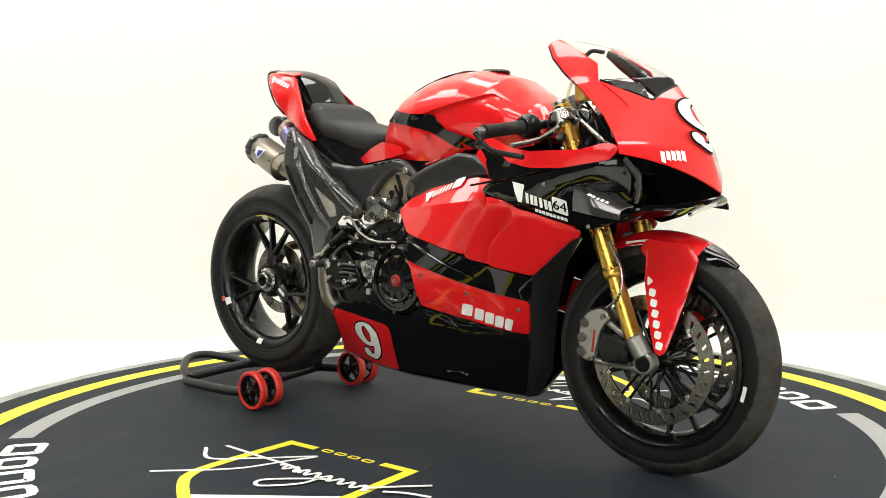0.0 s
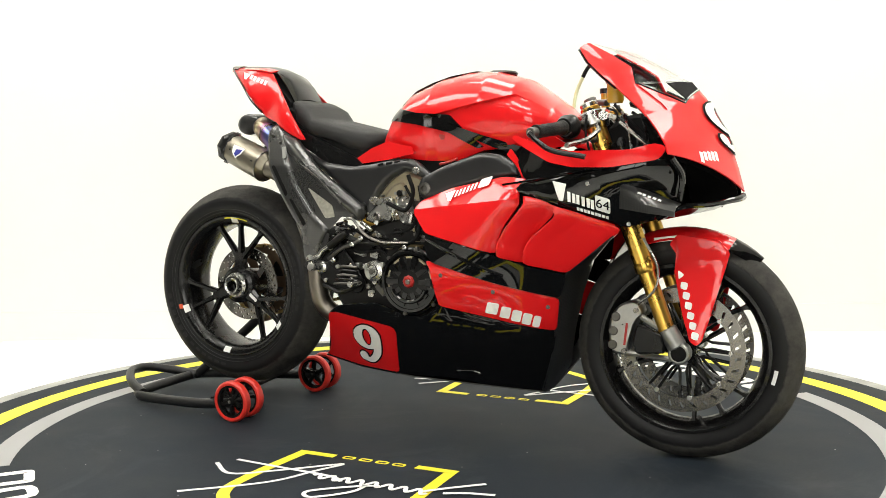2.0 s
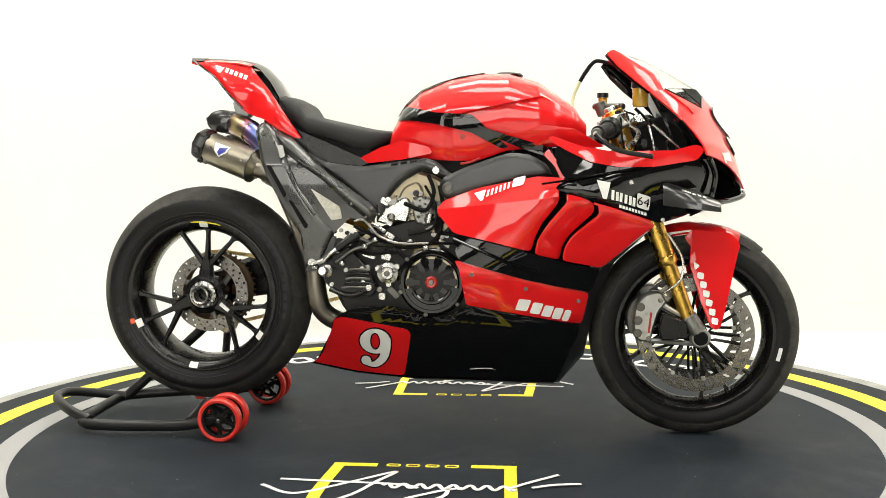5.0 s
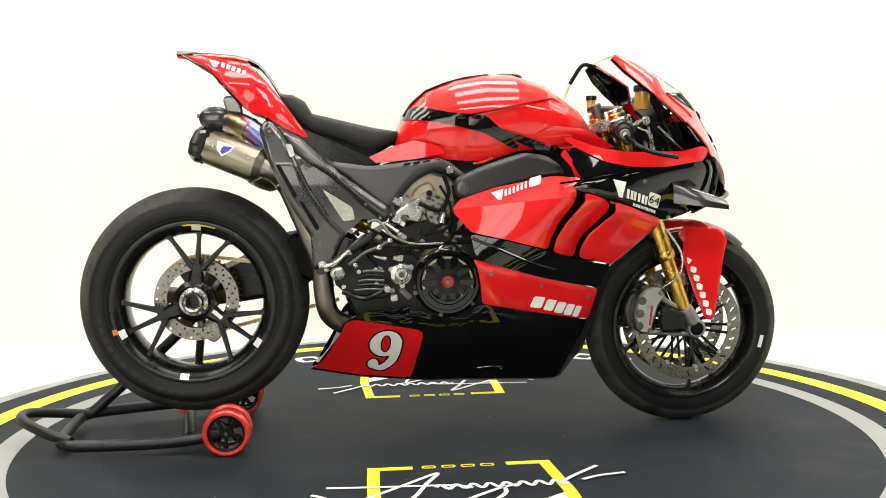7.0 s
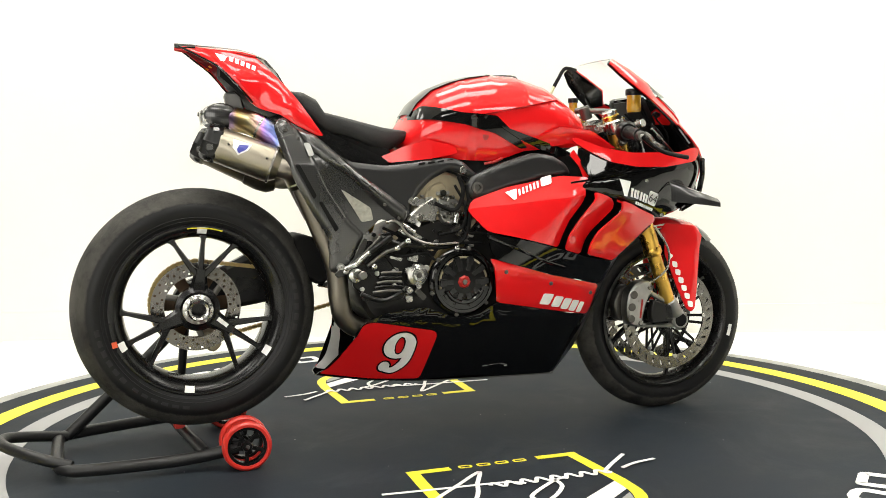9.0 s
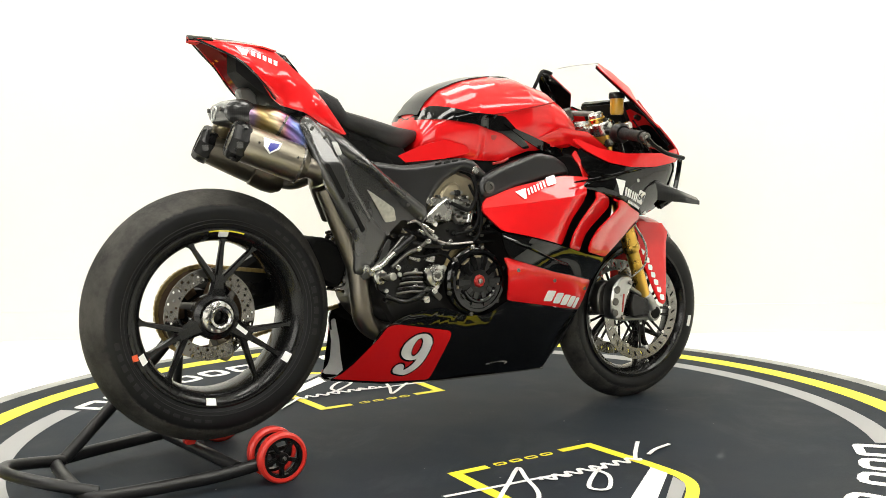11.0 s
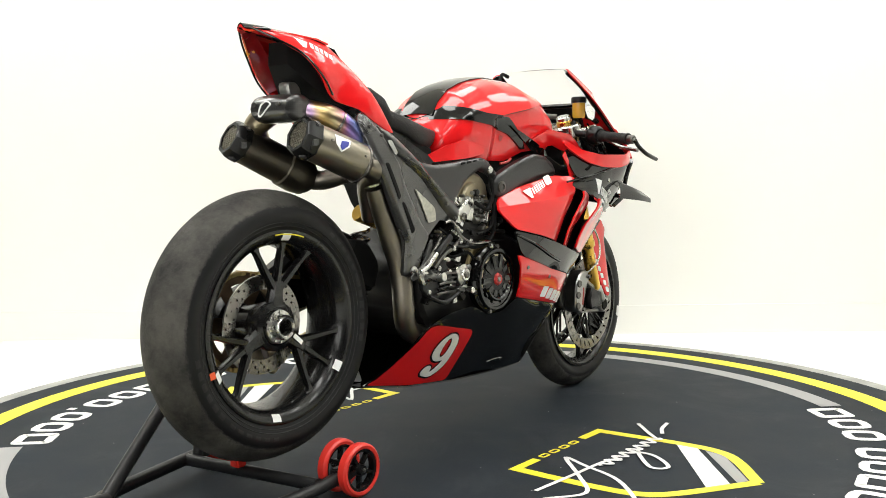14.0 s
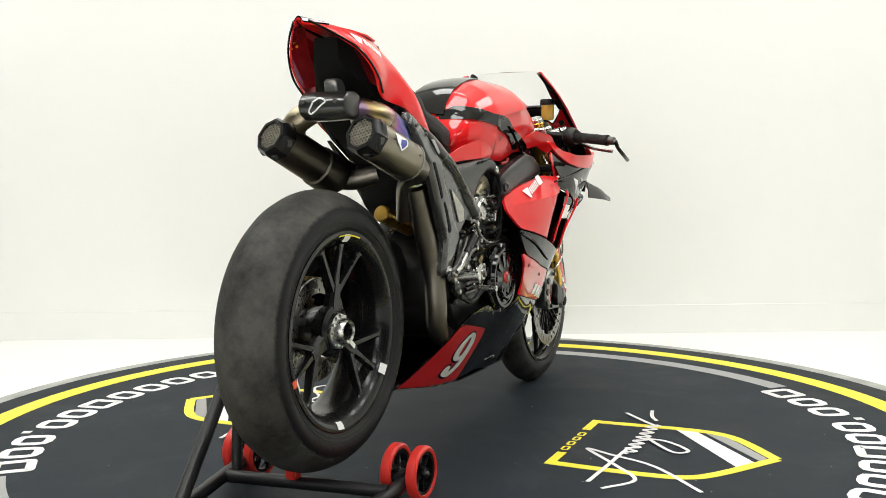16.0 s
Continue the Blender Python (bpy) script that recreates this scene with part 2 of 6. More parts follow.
M["daylit"] = surface("frosted_daylit_glass", (1.0, 0.985, 0.95), 0.5, 0, 0, 0.02, 2, 0.0, 100, emit=1.6)
M["caliper"] = surface("machined_caliper_alloy", (0.40, 0.40, 0.385), 0.30, 1.0, 0, 0.25, 40, 0.15, 300)
M["screen"] = glass_mat("clear_polycarbonate", (0.97, 0.98, 0.98))
M["orange"] = surface("orange_sticker", (0.75, 0.10, 0.03), 0.45, 0, 0, 0.1, 20, 0, 100)
M["badge"] = surface("etched_badge", (0.42, 0.41, 0.36), 0.4, 0.7, 0, 0.5, 90, 0.2, 200)


# ---- mesh helpers ----
MID = [0.0]


def part(name, bm, material, parent, label="", sharp=40):
    """one mesh under a thing; MID holds the offset of the wheels' and fork's mid-plane"""
    if MID[0]:
        bm.transform(Matrix.Translation((0, MID[0], 0)))
    me = bpy.data.meshes.new(name)
    bmesh.ops.recalc_face_normals(bm, faces=bm.faces[:])
    for f in bm.faces:
        f.smooth = True
    bm.to_mesh(me)
    bm.free()
    me.set_sharp_from_angle(angle=radians(sharp))
    me.materials.append(M[material])
    ob = new(name, me)
    ob.parent = parent
    return tagged(ob, label)


def chaikin(pts, n=2, r=0.2):
    pts = [Vector(p) for p in pts]
    for _ in range(n):
        out = []
        for a, b in zip(pts, pts[1:] + pts[:1]):
            out += [a.lerp(b, r), a.lerp(b, 1 - r)]
        pts = out
    return pts


def corners(pts, r):
    """a closed outline with each corner rounded by about r"""
    pts = [Vector(p) for p in pts]
    n, out = len(pts), []
    for i in range(n):
        a, b, c = pts[i - 1], pts[i], pts[(i + 1) % n]
        p = b + (a - b) * min(r / max((a - b).length, 1e-6), 0.42)
        q = b + (c - b) * min(r / max((c - b).length, 1e-6), 0.42)
        out += [p, 0.25 * p + 0.5 * b + 0.25 * q, q]
    return out


def spline(pts, k=6):
    """open Catmull-Rom through the points"""
    p = [Vector(q) for q in pts]
    if len(p) == 2:
        return p
    p = [2 * p[0] - p[1]] + p + [2 * p[-1] - p[-2]]
    out = []
    for i in range(1, len(p) - 2):
        for j in range(k):
            t = j / k
            a, b, c, d = p[i - 1], p[i], p[i + 1], p[i + 2]
            out.append(0.5 * (2 * b + (c - a) * t + (2 * a - 5 * b + 4 * c - d) * t * t + (3 * b - a - 3 * c + d) * t ** 3))
    return out + [p[-2]]


def grid_faces(bm, rows, closed=False):
    vs = [[bm.verts.new(v) for v in r] for r in rows]
    n = len(vs[0])
    for a, b in zip(vs, vs[1:]):
        for j in range(n if closed else n - 1):
            k = (j + 1) % n
            bm.faces.new((a[j], a[k], b[k], b[j]))
    return vs


def loft(rings, bm=None, cap=True):
    bm = bm or bmesh.new()
    vs = grid_faces(bm, rings, True)
    if cap:
        bm.faces.new(vs[0])
        bm.faces.new(vs[-1])
    return bm


def shell(rows, thick, bm=None):
    """an open sheet of rows of points, given a thickness"""
    bm = bm or bmesh.new()
    grid_faces(bm, rows)
    bmesh.ops.recalc_face_normals(bm, faces=bm.faces[:])
    bmesh.ops.solidify(bm, geom=bm.faces[:], thickness=thick)
    return bm


def tube(pts, r, bm=None, seg=10, k=6, taper=None):
    bm = bm or bmesh.new()
    c = spline(pts, k)
    rings, up = [], Vector((0.13, 0.21, 0.97))
    for i, p in enumerate(c):
        d = (c[min(i + 1, len(c) - 1)] - c[max(i - 1, 0)]).normalized()
        u = up - d * up.dot(d)
        if u.length < 0.1:
            u = Vector((0, 1, 0)) - d * d.y
        u.normalize()
        up = u
        w = d.cross(u)
        q = r if taper is None else r + (taper - r) * i / (len(c) - 1)
        rings.append([p + q * (math.cos(a) * u + math.sin(a) * w) for a in [2 * math.pi * j / seg for j in range(seg)]])
    return loft(rings, bm)


def lathe(profile, at, axis=(0, 1, 0), seg=48, bm=None, closed=False):
    """profile of (radius, along) turned about an axis through the place"""
    bm = bm or bmesh.new()
    m = Matrix.Translation(at) @ Vector(axis).to_track_quat("Z", "X").to_matrix().to_4x4()
    rows = []
    for r, h in profile:
        rows.append([m @ Vector((r * math.cos(2 * math.pi * j / seg), r * math.sin(2 * math.pi * j / seg), h)) for j in range(seg)])
    if closed:
        rows.append([v.copy() for v in rows[0]])
    grid_faces(bm, rows, True)
    bmesh.ops.remove_doubles(bm, verts=bm.verts[:], dist=1e-5)
    return bm


def rod(a, b, r, bm=None, seg=14, chamfer=0.15):
    a, b = Vector(a), Vector(b)
    n = (b - a).length
    c = r * chamfer
    return lathe([(0, 0), (r - c, 0), (r, c), (r, n - c), (r - c, n), (0, n)], a, b - a, seg, bm)


def block(size, m=None, bevel=0.004, bm=None):
    b = bmesh.new()
    bmesh.ops.create_cube(b, size=1.0)
    for v in b.verts:
        v.co = Vector(v.co[i] * size[i] for i in range(3))
    if bevel:
        bmesh.ops.bevel(b, geom=b.edges[:], offset=bevel, segments=2, affect="EDGES")
    b.transform(m or Matrix.Identity(4))
    if bm is None:
        return b
    join(bm, b)
    return bm


def join(bm, other):
    me = bpy.data.meshes.new("scratch")
    other.to_mesh(me)
    other.free()
    bm.from_mesh(me)
    bpy.data.meshes.remove(me)
    return bm


def prism(outline, y0, y1, bevel=0.003, bm=None, rounded=0):
    """a plate: a side-view outline of (x, z) with its faces at y0 and y1"""
    pts = chaikin([(x, 0, z) for x, z in outline], rounded) if rounded else [Vector((x, 0, z)) for x, z in outline]
    b = bmesh.new()
    f = b.faces.new([b.verts.new((p.x, y0, p.z)) for p in pts])
    ex = bmesh.ops.extrude_face_region(b, geom=[f])
    for v in ex["geom"]:
        if isinstance(v, bmesh.types.BMVert):
            v.co.y = y1
    if bevel:
        bmesh.ops.bevel(b, geom=b.edges[:], offset=bevel, segments=1, affect="EDGES")
    if bm is None:
        return b
    return join(bm, b)


def rasterise(b, cell):
    """cut flat faces in the x-z plane along a grid, so that they can be bent"""
    bmesh.ops.triangulate(b, faces=b.faces[:])
    for ax in (0, 2):
        lo, hi = min(v.co[ax] for v in b.verts), max(v.co[ax] for v in b.verts)
        n = int((hi - lo) / cell)
        for i in range(1, n + 1):
            co, no = [0, 0, 0], [0, 0, 0]
            co[ax], no[ax] = lo + (hi - lo) * i / (n + 1), 1
            bmesh.ops.bisect_plane(b, geom=b.verts[:] + b.edges[:] + b.faces[:], plane_co=co, plane_no=no)
    return b


def bend(b, width, side, off, thick):
    """lay flat faces of the x-z plane on the body at half-width width(x, z), with a thickness inwards"""
    ex = bmesh.ops.extrude_face_region(b, geom=b.faces[:])
    inner = {v for v in ex["geom"] if isinstance(v, bmesh.types.BMVert)}
    for v in b.verts:
        v.co.y = side * (width(v.co.x, v.co.z) + off - (thick if v in inner else 0))
    return b


def skin(outline, width, side=-1, off=0.0, thick=0.004, cell=0.035, rounded=2, roll=0.0, reach=0.022, cuts=()):
    pts = corners([(x, 0, z) for x, z in outline], (0, 0.005, 0.012)[rounded]) if rounded else [Vector((x, 0, z)) for x, z in outline]
    b = bmesh.new()
    b.faces.new([b.verts.new(p) for p in pts])
    if cuts:
        bmesh.ops.triangulate(b, faces=b.faces[:])
    for co, no in cuts:
        bmesh.ops.bisect_plane(b, geom=b.verts[:] + b.edges[:] + b.faces[:], plane_co=co, plane_no=no)
    rasterise(b, cell)
    if roll:
        ends = np.array([[p.x, p.z] for p in pts])
        nxt = np.roll(ends, -1, 0)

        def rolled(x, z, width=width):
            """the width with its rim turned inwards"""
            q = np.array([x, z])
            e = nxt - ends
            t = np.clip(((q - ends) * e).sum(1) / np.maximum((e * e).sum(1), 1e-12), 0, 1)
            d = np.sqrt((((ends + e * t[:, None]) - q) ** 2).sum(1).min())
            return width(x, z) - roll * max(0.0, 1 - d / reach) ** 2
        return bend(b, rolled, side, off, thick)
    return bend(b, width, side, off, thick)


def field(samples, stiff=0.0004):
    """a smooth half-width over (x, z) through a few known places"""
    a = np.array(samples)
    n = len(a)

    def phi(d2):
        return np.where(d2 > 1e-12, 0.5 * d2 * np.log(np.maximum(d2, 1e-12)), 0)
    d2 = (a[:, None, 0] - a[None, :, 0]) ** 2 + (a[:, None, 1] - a[None, :, 1]) ** 2
    k = np.zeros((n + 3, n + 3))
    k[:n, :n] = phi(d2) + stiff * np.eye(n)
    k[:n, n], k[:n, n + 1:] = 1, a[:, :2]
    k[n, :n], k[n + 1:, :n] = 1, a[:, :2].T
    w = np.linalg.solve(k, np.concatenate([a[:, 2], [0, 0, 0]]))

    def f(x, z):
        return float(w[:n] @ phi((a[:, 0] - x) ** 2 + (a[:, 1] - z) ** 2) + w[n] + w[n + 1] * x + w[n + 2] * z)
    return f


def numeral(grow, scale):
    """the bold racing nine as flat pieces in the x-z plane: bowl, stem and ball"""
    out = []
    b = bmesh.new()
    rows = []
    for i in range(37):
        a = 2 * math.pi * i / 36
        ca, sa = math.cos(a), math.sin(a)
        rows.append([Vector(((0.043 + grow) * ca, 0, 0.021 + (0.038 + grow) * sa)), Vector(((0.014 - grow * 0.8) * ca, 0, 0.021 + (0.026 - grow * 0.8) * sa))])
    grid_faces(b, rows)
    out.append(b)
    b = bmesh.new()
    c = spline([(0.0285, 0, 0.03), (0.0285, 0, 0.0), (0.021, 0, -0.030), (-0.002, 0, -0.051), (-0.026, 0, -0.050)], 6)
    rows = []
    for i, q in enumerate(c):
        d = (c[min(i + 1, len(c) - 1)] - c[max(i - 1, 0)]).normalized()
        w = (0.0145 - 0.0085 * (i / (len(c) - 1)) ** 1.5) + grow
        rows.append([q + Vector((-d.z, 0, d.x)) * w, q - Vector((-d.z, 0, d.x)) * w])
    grid_faces(b, rows)
    out.append(b)
    b = bmesh.new()
    b.faces.new([b.verts.new((-0.028 + (0.0145 + grow) * math.cos(k * math.pi / 10), 0, -0.040 + (0.0145 + grow) * math.sin(k * math.pi / 10))) for k in range(20)])
    out.append(b)
    for b in out:
        for v in b.verts:
            v.co *= scale
    return out


def digits(word, size, lean=0.12):
    """a number in the built-in font as flat faces in the x-z plane, centred"""
    cu = bpy.data.curves.new("digits", "FONT")
    cu.body, cu.size, cu.align_x, cu.align_y = word, size, "CENTER", "CENTER"
    cu.resolution_u = 3
    ob = bpy.data.objects.new("digits", cu)
    me = bpy.data.meshes.new_from_object(ob)
    b = bmesh.new()
    b.from_mesh(me)
    for v in b.verts:
        v.co = Vector((v.co.x + lean * v.co.y, 0, v.co.y))
    bpy.data.objects.remove(ob)
    bpy.data.curves.remove(cu)
    bpy.data.meshes.remove(me)
    return b


def base(name, label, category, group="", kind=""):
    return tagged(new(name), label, category, group, kind)


# ---- the studio ----
def slab(name, x0, x1, y0, y1, z0, z1, material, label, category):
    bm = block((x1 - x0, y1 - y0, z1 - z0), pose((x0 + x1) / 2, (y0 + y1) / 2, (z0 + z1) / 2), 0)
    ob = part(name, bm, material, None)
    return tagged(ob, label, category, kind="structure")


WALL_Y, X0, X1, Y0 = 1.72, -4.2, 4.2, -5.2


def build_studio():
    bm = bmesh.new()
    ring = [(1.66 * math.cos(a), 1.66 * math.sin(a)) for a in [2 * math.pi * i / 96 for i in range(96)]]
    inner = [bm.verts.new((x, y, -0.012)) for x, y in ring]
    far = []
    for x, y in ring:
        k = min((X1 if x > 0 else X0) / x if abs(x) > 1e-6 else 1e9, (WALL_Y if y > 0 else Y0) / y if abs(y) > 1e-6 else 1e9)
        far.append(bm.verts.new((x * k, y * k, -0.012)))
    for i in range(96):
        j = (i + 1) % 96
        bm.faces.new((inner[i], inner[j], far[j], far[i]))
    tagged(part("floor", bm, "floor", None), "glossy white resin studio floor round the turntable", "floor", kind="structure")
    slab("subfloor", X0, X1, Y0, WALL_Y, -0.16, -0.06, "floor", "pale slab beneath the studio floor", "floor")
    slab("wall_north", X0, X1, WALL_Y, WALL_Y + 0.15, -0.06, CEIL, "wall", "plain white studio wall behind the turntable", "wall")
    # unseen walls behind the camera, coloured dark to deepen the bike's reflections
    dk = "unseen wall coloured dark in place of an unlit showroom side"
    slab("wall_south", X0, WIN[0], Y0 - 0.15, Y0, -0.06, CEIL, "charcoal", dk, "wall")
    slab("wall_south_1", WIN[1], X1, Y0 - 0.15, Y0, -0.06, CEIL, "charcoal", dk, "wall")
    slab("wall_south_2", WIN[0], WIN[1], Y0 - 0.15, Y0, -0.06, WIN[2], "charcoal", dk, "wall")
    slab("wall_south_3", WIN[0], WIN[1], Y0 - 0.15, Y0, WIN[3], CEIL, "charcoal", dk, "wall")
    win = tagged(new("window_1"), "wide shop window with frosted daylit panes", "window", kind="structure")
    for k in range(3):
        x = WIN[0] + (WIN[1] - WIN[0]) * k / 2
        part("window_frame", block((0.07, 0.10, WIN[3] - WIN[2]), pose(x, Y0 - 0.06, (WIN[2] + WIN[3]) / 2), 0.005), "charcoal", win)
    for z in (WIN[2], (WIN[2] + WIN[3]) / 2, WIN[3]):
        part("window_bar", block((WIN[1] - WIN[0], 0.09, 0.06), pose((WIN[0] + WIN[1]) / 2, Y0 - 0.065, z), 0.005), "charcoal", win)
    part("pane", block((WIN[1] - WIN[0], 0.01, WIN[3] - WIN[2]), pose((WIN[0] + WIN[1]) / 2, Y0 - 0.10, (WIN[2] + WIN[3]) / 2), 0), "daylit", win, "frosted daylit glass")
    slab("wall_east", X1, X1 + 0.15, -1.6, WALL_Y, -0.06, CEIL, "wall", "plain white studio wall", "wall")
    # side walls and ceiling turn dark towards the camera, out of view, for reflections
    slab("wall_east_front", X1, X1 + 0.15, Y0, -1.6, -0.06, CEIL, "charcoal", "unseen wall coloured dark in place of an unlit showroom side", "wall")
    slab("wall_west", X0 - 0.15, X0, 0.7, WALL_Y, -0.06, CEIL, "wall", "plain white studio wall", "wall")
    slab("wall_west_front", X0 - 0.15, X0, Y0, 0.7, -0.06, CEIL, "charcoal", "unseen wall coloured dark in place of an unlit showroom side", "wall")
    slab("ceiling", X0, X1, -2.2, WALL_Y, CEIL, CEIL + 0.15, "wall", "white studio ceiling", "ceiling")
    slab("ceiling_front", X0, X1, Y0, -2.2, CEIL, CEIL + 0.15, "charcoal", "unseen ceiling coloured dark in place of an unlit showroom side", "ceiling")
    slab("baseboard", X0, X1, WALL_Y - 0.012, WALL_Y - 0.001, -0.012, 0.125, "wall", "white skirting along the studio wall", "skirting")
    lip = lathe([(1.585, -0.02), (1.585, -0.004), (1.592, 0.0), (1.65, -0.004), (1.66, -0.012), (1.66, -0.02)], (0, 0, 0), (0, 0, 1), 128)
    tagged(part("edge_strip", lip, "lip", None), "scuffed pale edging strip round the turntable pit", "edging", kind="structure")
    for x, y, watts in PANELS:
        ob = base("ceiling_light", "white rectangular ceiling panel light, switched on", "ceiling light", "ceiling panel lights")
        ob.location = (x, y, CEIL)
        fr = prism([(-0.62, 0.0), (0.62, 0.0), (0.62, -0.03), (-0.62, -0.03)], -0.32, 0.32, 0.003)
        part("frame", fr, "wall", ob)
        part("diffuser", block((1.2, 0.6, 0.008), pose(0, 0, -0.034), 0), "panel", ob, "glowing white diffuser")


# ---- the turntable and its printed mat ----
def flat(name, pts, z, material, parent, label=""):
    bm = bmesh.new()
    f = bm.faces.new([bm.verts.new((x, y, z)) for x, y in pts])
    ex = bmesh.ops.extrude_face_region(bm, geom=[f])
    for v in ex["geom"]:
        if isinstance(v, bmesh.types.BMVert):
            v.co.z -= 0.0008
    return part(name, bm, material, parent, label)


def arc(r0, r1, a0, a1, n):
    pts = [(r1 * math.cos(radians(a0 + (a1 - a0) * i / n)), r1 * math.sin(radians(a0 + (a1 - a0) * i / n))) for i in range(n + 1)]
    return pts + [(r0 * math.cos(radians(a0 + (a1 - a0) * i / n)), r0 * math.sin(radians(a0 + (a1 - a0) * i / n))) for i in range(n, -1, -1)]


def ribbon(path, w, z, closed=False):
    """a printed line of a given width along a flat path"""
    p = [Vector((x, y)) for x, y in path]
    n = len(p)
    rows = []
    for i in range(n):
        a = p[i - 1] if (i or closed) else p[0]
        b = p[(i + 1) % n] if (i < n - 1 or closed) else p[-1]
        d = (b - a).normalized()
        s = Vector((-d.y, d.x)) * w / 2
        rows.append([Vector((*(p[i] + s), z)), Vector((*(p[i] - s), z))])
    if closed:
        rows.append([v.copy() for v in rows[0]])
    bm = bmesh.new()
    grid_faces(bm, rows)
    bmesh.ops.recalc_face_normals(bm, faces=bm.faces[:])
    if sum(f.normal.z for f in bm.faces) < 0:
        bmesh.ops.reverse_faces(bm, faces=bm.faces[:])
    ex = bmesh.ops.extrude_face_region(bm, geom=bm.faces[:])
    for v in ex["geom"]:
        if isinstance(v, bmesh.types.BMVert):
            v.co.z -= 0.0008
    return bm


def build_turntable():
    tt = base("turntable", "round motorcycle turntable with a dark printed vinyl mat", "turntable")
    disc = lathe([(0, -0.05), (1.578, -0.05), (1.582, -0.004), (1.578, 0.0), (0, 0.0)], (0, 0, 0), (0, 0, 1), 160)
    part("mat", disc, "vinyl", tt, "dark blue-grey vinyl mat with dust specks", 30)
    ring = lathe([(1.402, 0.0002), (1.402, 0.0012), (1.478, 0.0012), (1.478, 0.0002)], (0, 0, 0), (0, 0, 1), 160)
    part("yellow_ring", ring, "yellow", tt, "broad yellow printed ring")
    for a0 in (-43.5, 136.5):
        flat("grey_arc", arc(1.236, 1.308, a0, a0 + 87, 60), 0.0012, "grey_print", tt, "grey printed arc")
    # rows of plain bars along the rim
    wide = "MaMaaaaaMaaxaaM"
    for turn in (0, 180):
        a = -134.0
        for ch in wide:
            w = {"M": 6.6, "x": 2.6}.get(ch, 6.1)
            mid = radians(a + w / 2 + turn)
            dx = 1.225 * radians(w) * 0.80
            rot = Matrix.Rotation(mid + math.pi / 2, 2)
            cen = Vector((1.225 * math.cos(mid), 1.225 * math.sin(mid)))
            bm = bmesh.new()

            def stroke(path, closed=False):
                join(bm, ribbon([tuple(cen + rot @ Vector(q)) for q in path], 0.027, 0.0014, closed))
            h = 0.045
            if ch == "x":
                stroke([(-0.012, -0.054), (0.014, -0.054)])
            else:
                sp = dx / 2 - 0.012
                loop = corners([(-sp, -h, 0), (sp, -h, 0), (sp, h, 0), (-sp, h, 0)], 0.024 if ch == "a" else 0.006)
                stroke([(p.x, p.y) for p in loop], True)
            part("white_bar", bm, "white_print", tt)
            a += w
    # shield marks either side of the motorcycle
    for turn in (0, 180):
        r = Matrix.Rotation(radians(turn), 2)

        def to(pts):
            return [tuple(r @ Vector(p)) for p in pts]
        right = spline([(0.219, -0.418, 0), (0.226, -0.55, 0), (0.232, -0.66, 0), (0.222, -0.77, 0), (0.17, -0.85, 0), (0.02, -0.965, 0)], 5)
        left = spline([(-0.238, -0.422, 0), (-0.243, -0.55, 0), (-0.243, -0.68, 0), (-0.228, -0.77, 0), (-0.17, -0.84, 0), (0.02, -0.965, 0)], 5)
        part("shield_side", ribbon(to([(p.x, p.y) for p in right]), 0.032, 0.0012), "yellow", tt)
        part("shield_side", ribbon(to([(p.x, p.y) for p in left]), 0.032, 0.0013), "yellow", tt)
        part("shield_top", ribbon(to([(-0.254, -0.416), (-0.135, -0.416)]), 0.026, 0.0015), "yellow", tt)
        part("shield_top", ribbon(to([(0.235, -0.410), (0.115, -0.410)]), 0.026, 0.0015), "yellow", tt)
        for i in range(4):
            x = -0.092 + i * 0.052
            loop = corners([(x - 0.016, -0.421, 0), (x + 0.016, -0.421, 0), (x + 0.016, -0.404, 0), (x - 0.016, -0.404, 0)], 0.005)
            part("yellow_bar", ribbon(to([(p.x, p.y) for p in loop]), 0.0062, 0.0012, True), "yellow", tt)
        part("white_stripe", flat_bm(to([(0.215, -0.66), (0.214, -0.722), (-0.035, -0.917), (-0.092, -0.878)])), "white_print", tt)
        part("grey_stripe", flat_bm(to([(0.207, -0.748), (0.190, -0.81), (0.020, -0.940), (-0.012, -0.925)])), "grey_print", tt)
        # a handwritten flourish
        strokes = [
            [(-0.395, -0.60), (-0.30, -0.66), (-0.20, -0.585), (-0.10, -0.49), (-0.075, -0.475), (-0.11, -0.55), (-0.17, -0.68), (-0.33, -0.83)],
            [(-0.36, -0.555), (-0.21, -0.565), (-0.05, -0.575), (0.0, -0.60)],
            [(-0.09 + 0.33 * i / 40, -0.588 + 0.016 * math.sin(i * 1.25)) for i in range(41)],
            [(0.075, -0.59), (0.07, -0.66), (0.0, -0.735), (-0.03, -0.70), (0.06, -0.62), (0.11, -0.595)],
            [(0.225, -0.592), (0.27, -0.545), (0.345, -0.475)],
            [(0.28, -0.585), (0.33, -0.56), (0.40, -0.545)],
        ]
        bm = bmesh.new()
        for i, s in enumerate(strokes):
            c = spline([(x, y, 0) for x, y in s], 6)
            join(bm, ribbon(to([(p.x, p.y) for p in c]), 0.0115, 0.0022 + 0.0009 * i))
        part("white_flourish", bm, "white_print", tt, "handwritten white flourish")
    return tt


def flat_bm(pts, z=0.0011):
    bm = bmesh.new()
    f = bm.faces.new([bm.verts.new((x, y, z)) for x, y in pts])
    ex = bmesh.ops.extrude_face_region(bm, geom=[f])
    for v in ex["geom"]:
        if isinstance(v, bmesh.types.BMVert):
            v.co.z -= 0.0008
    return bm


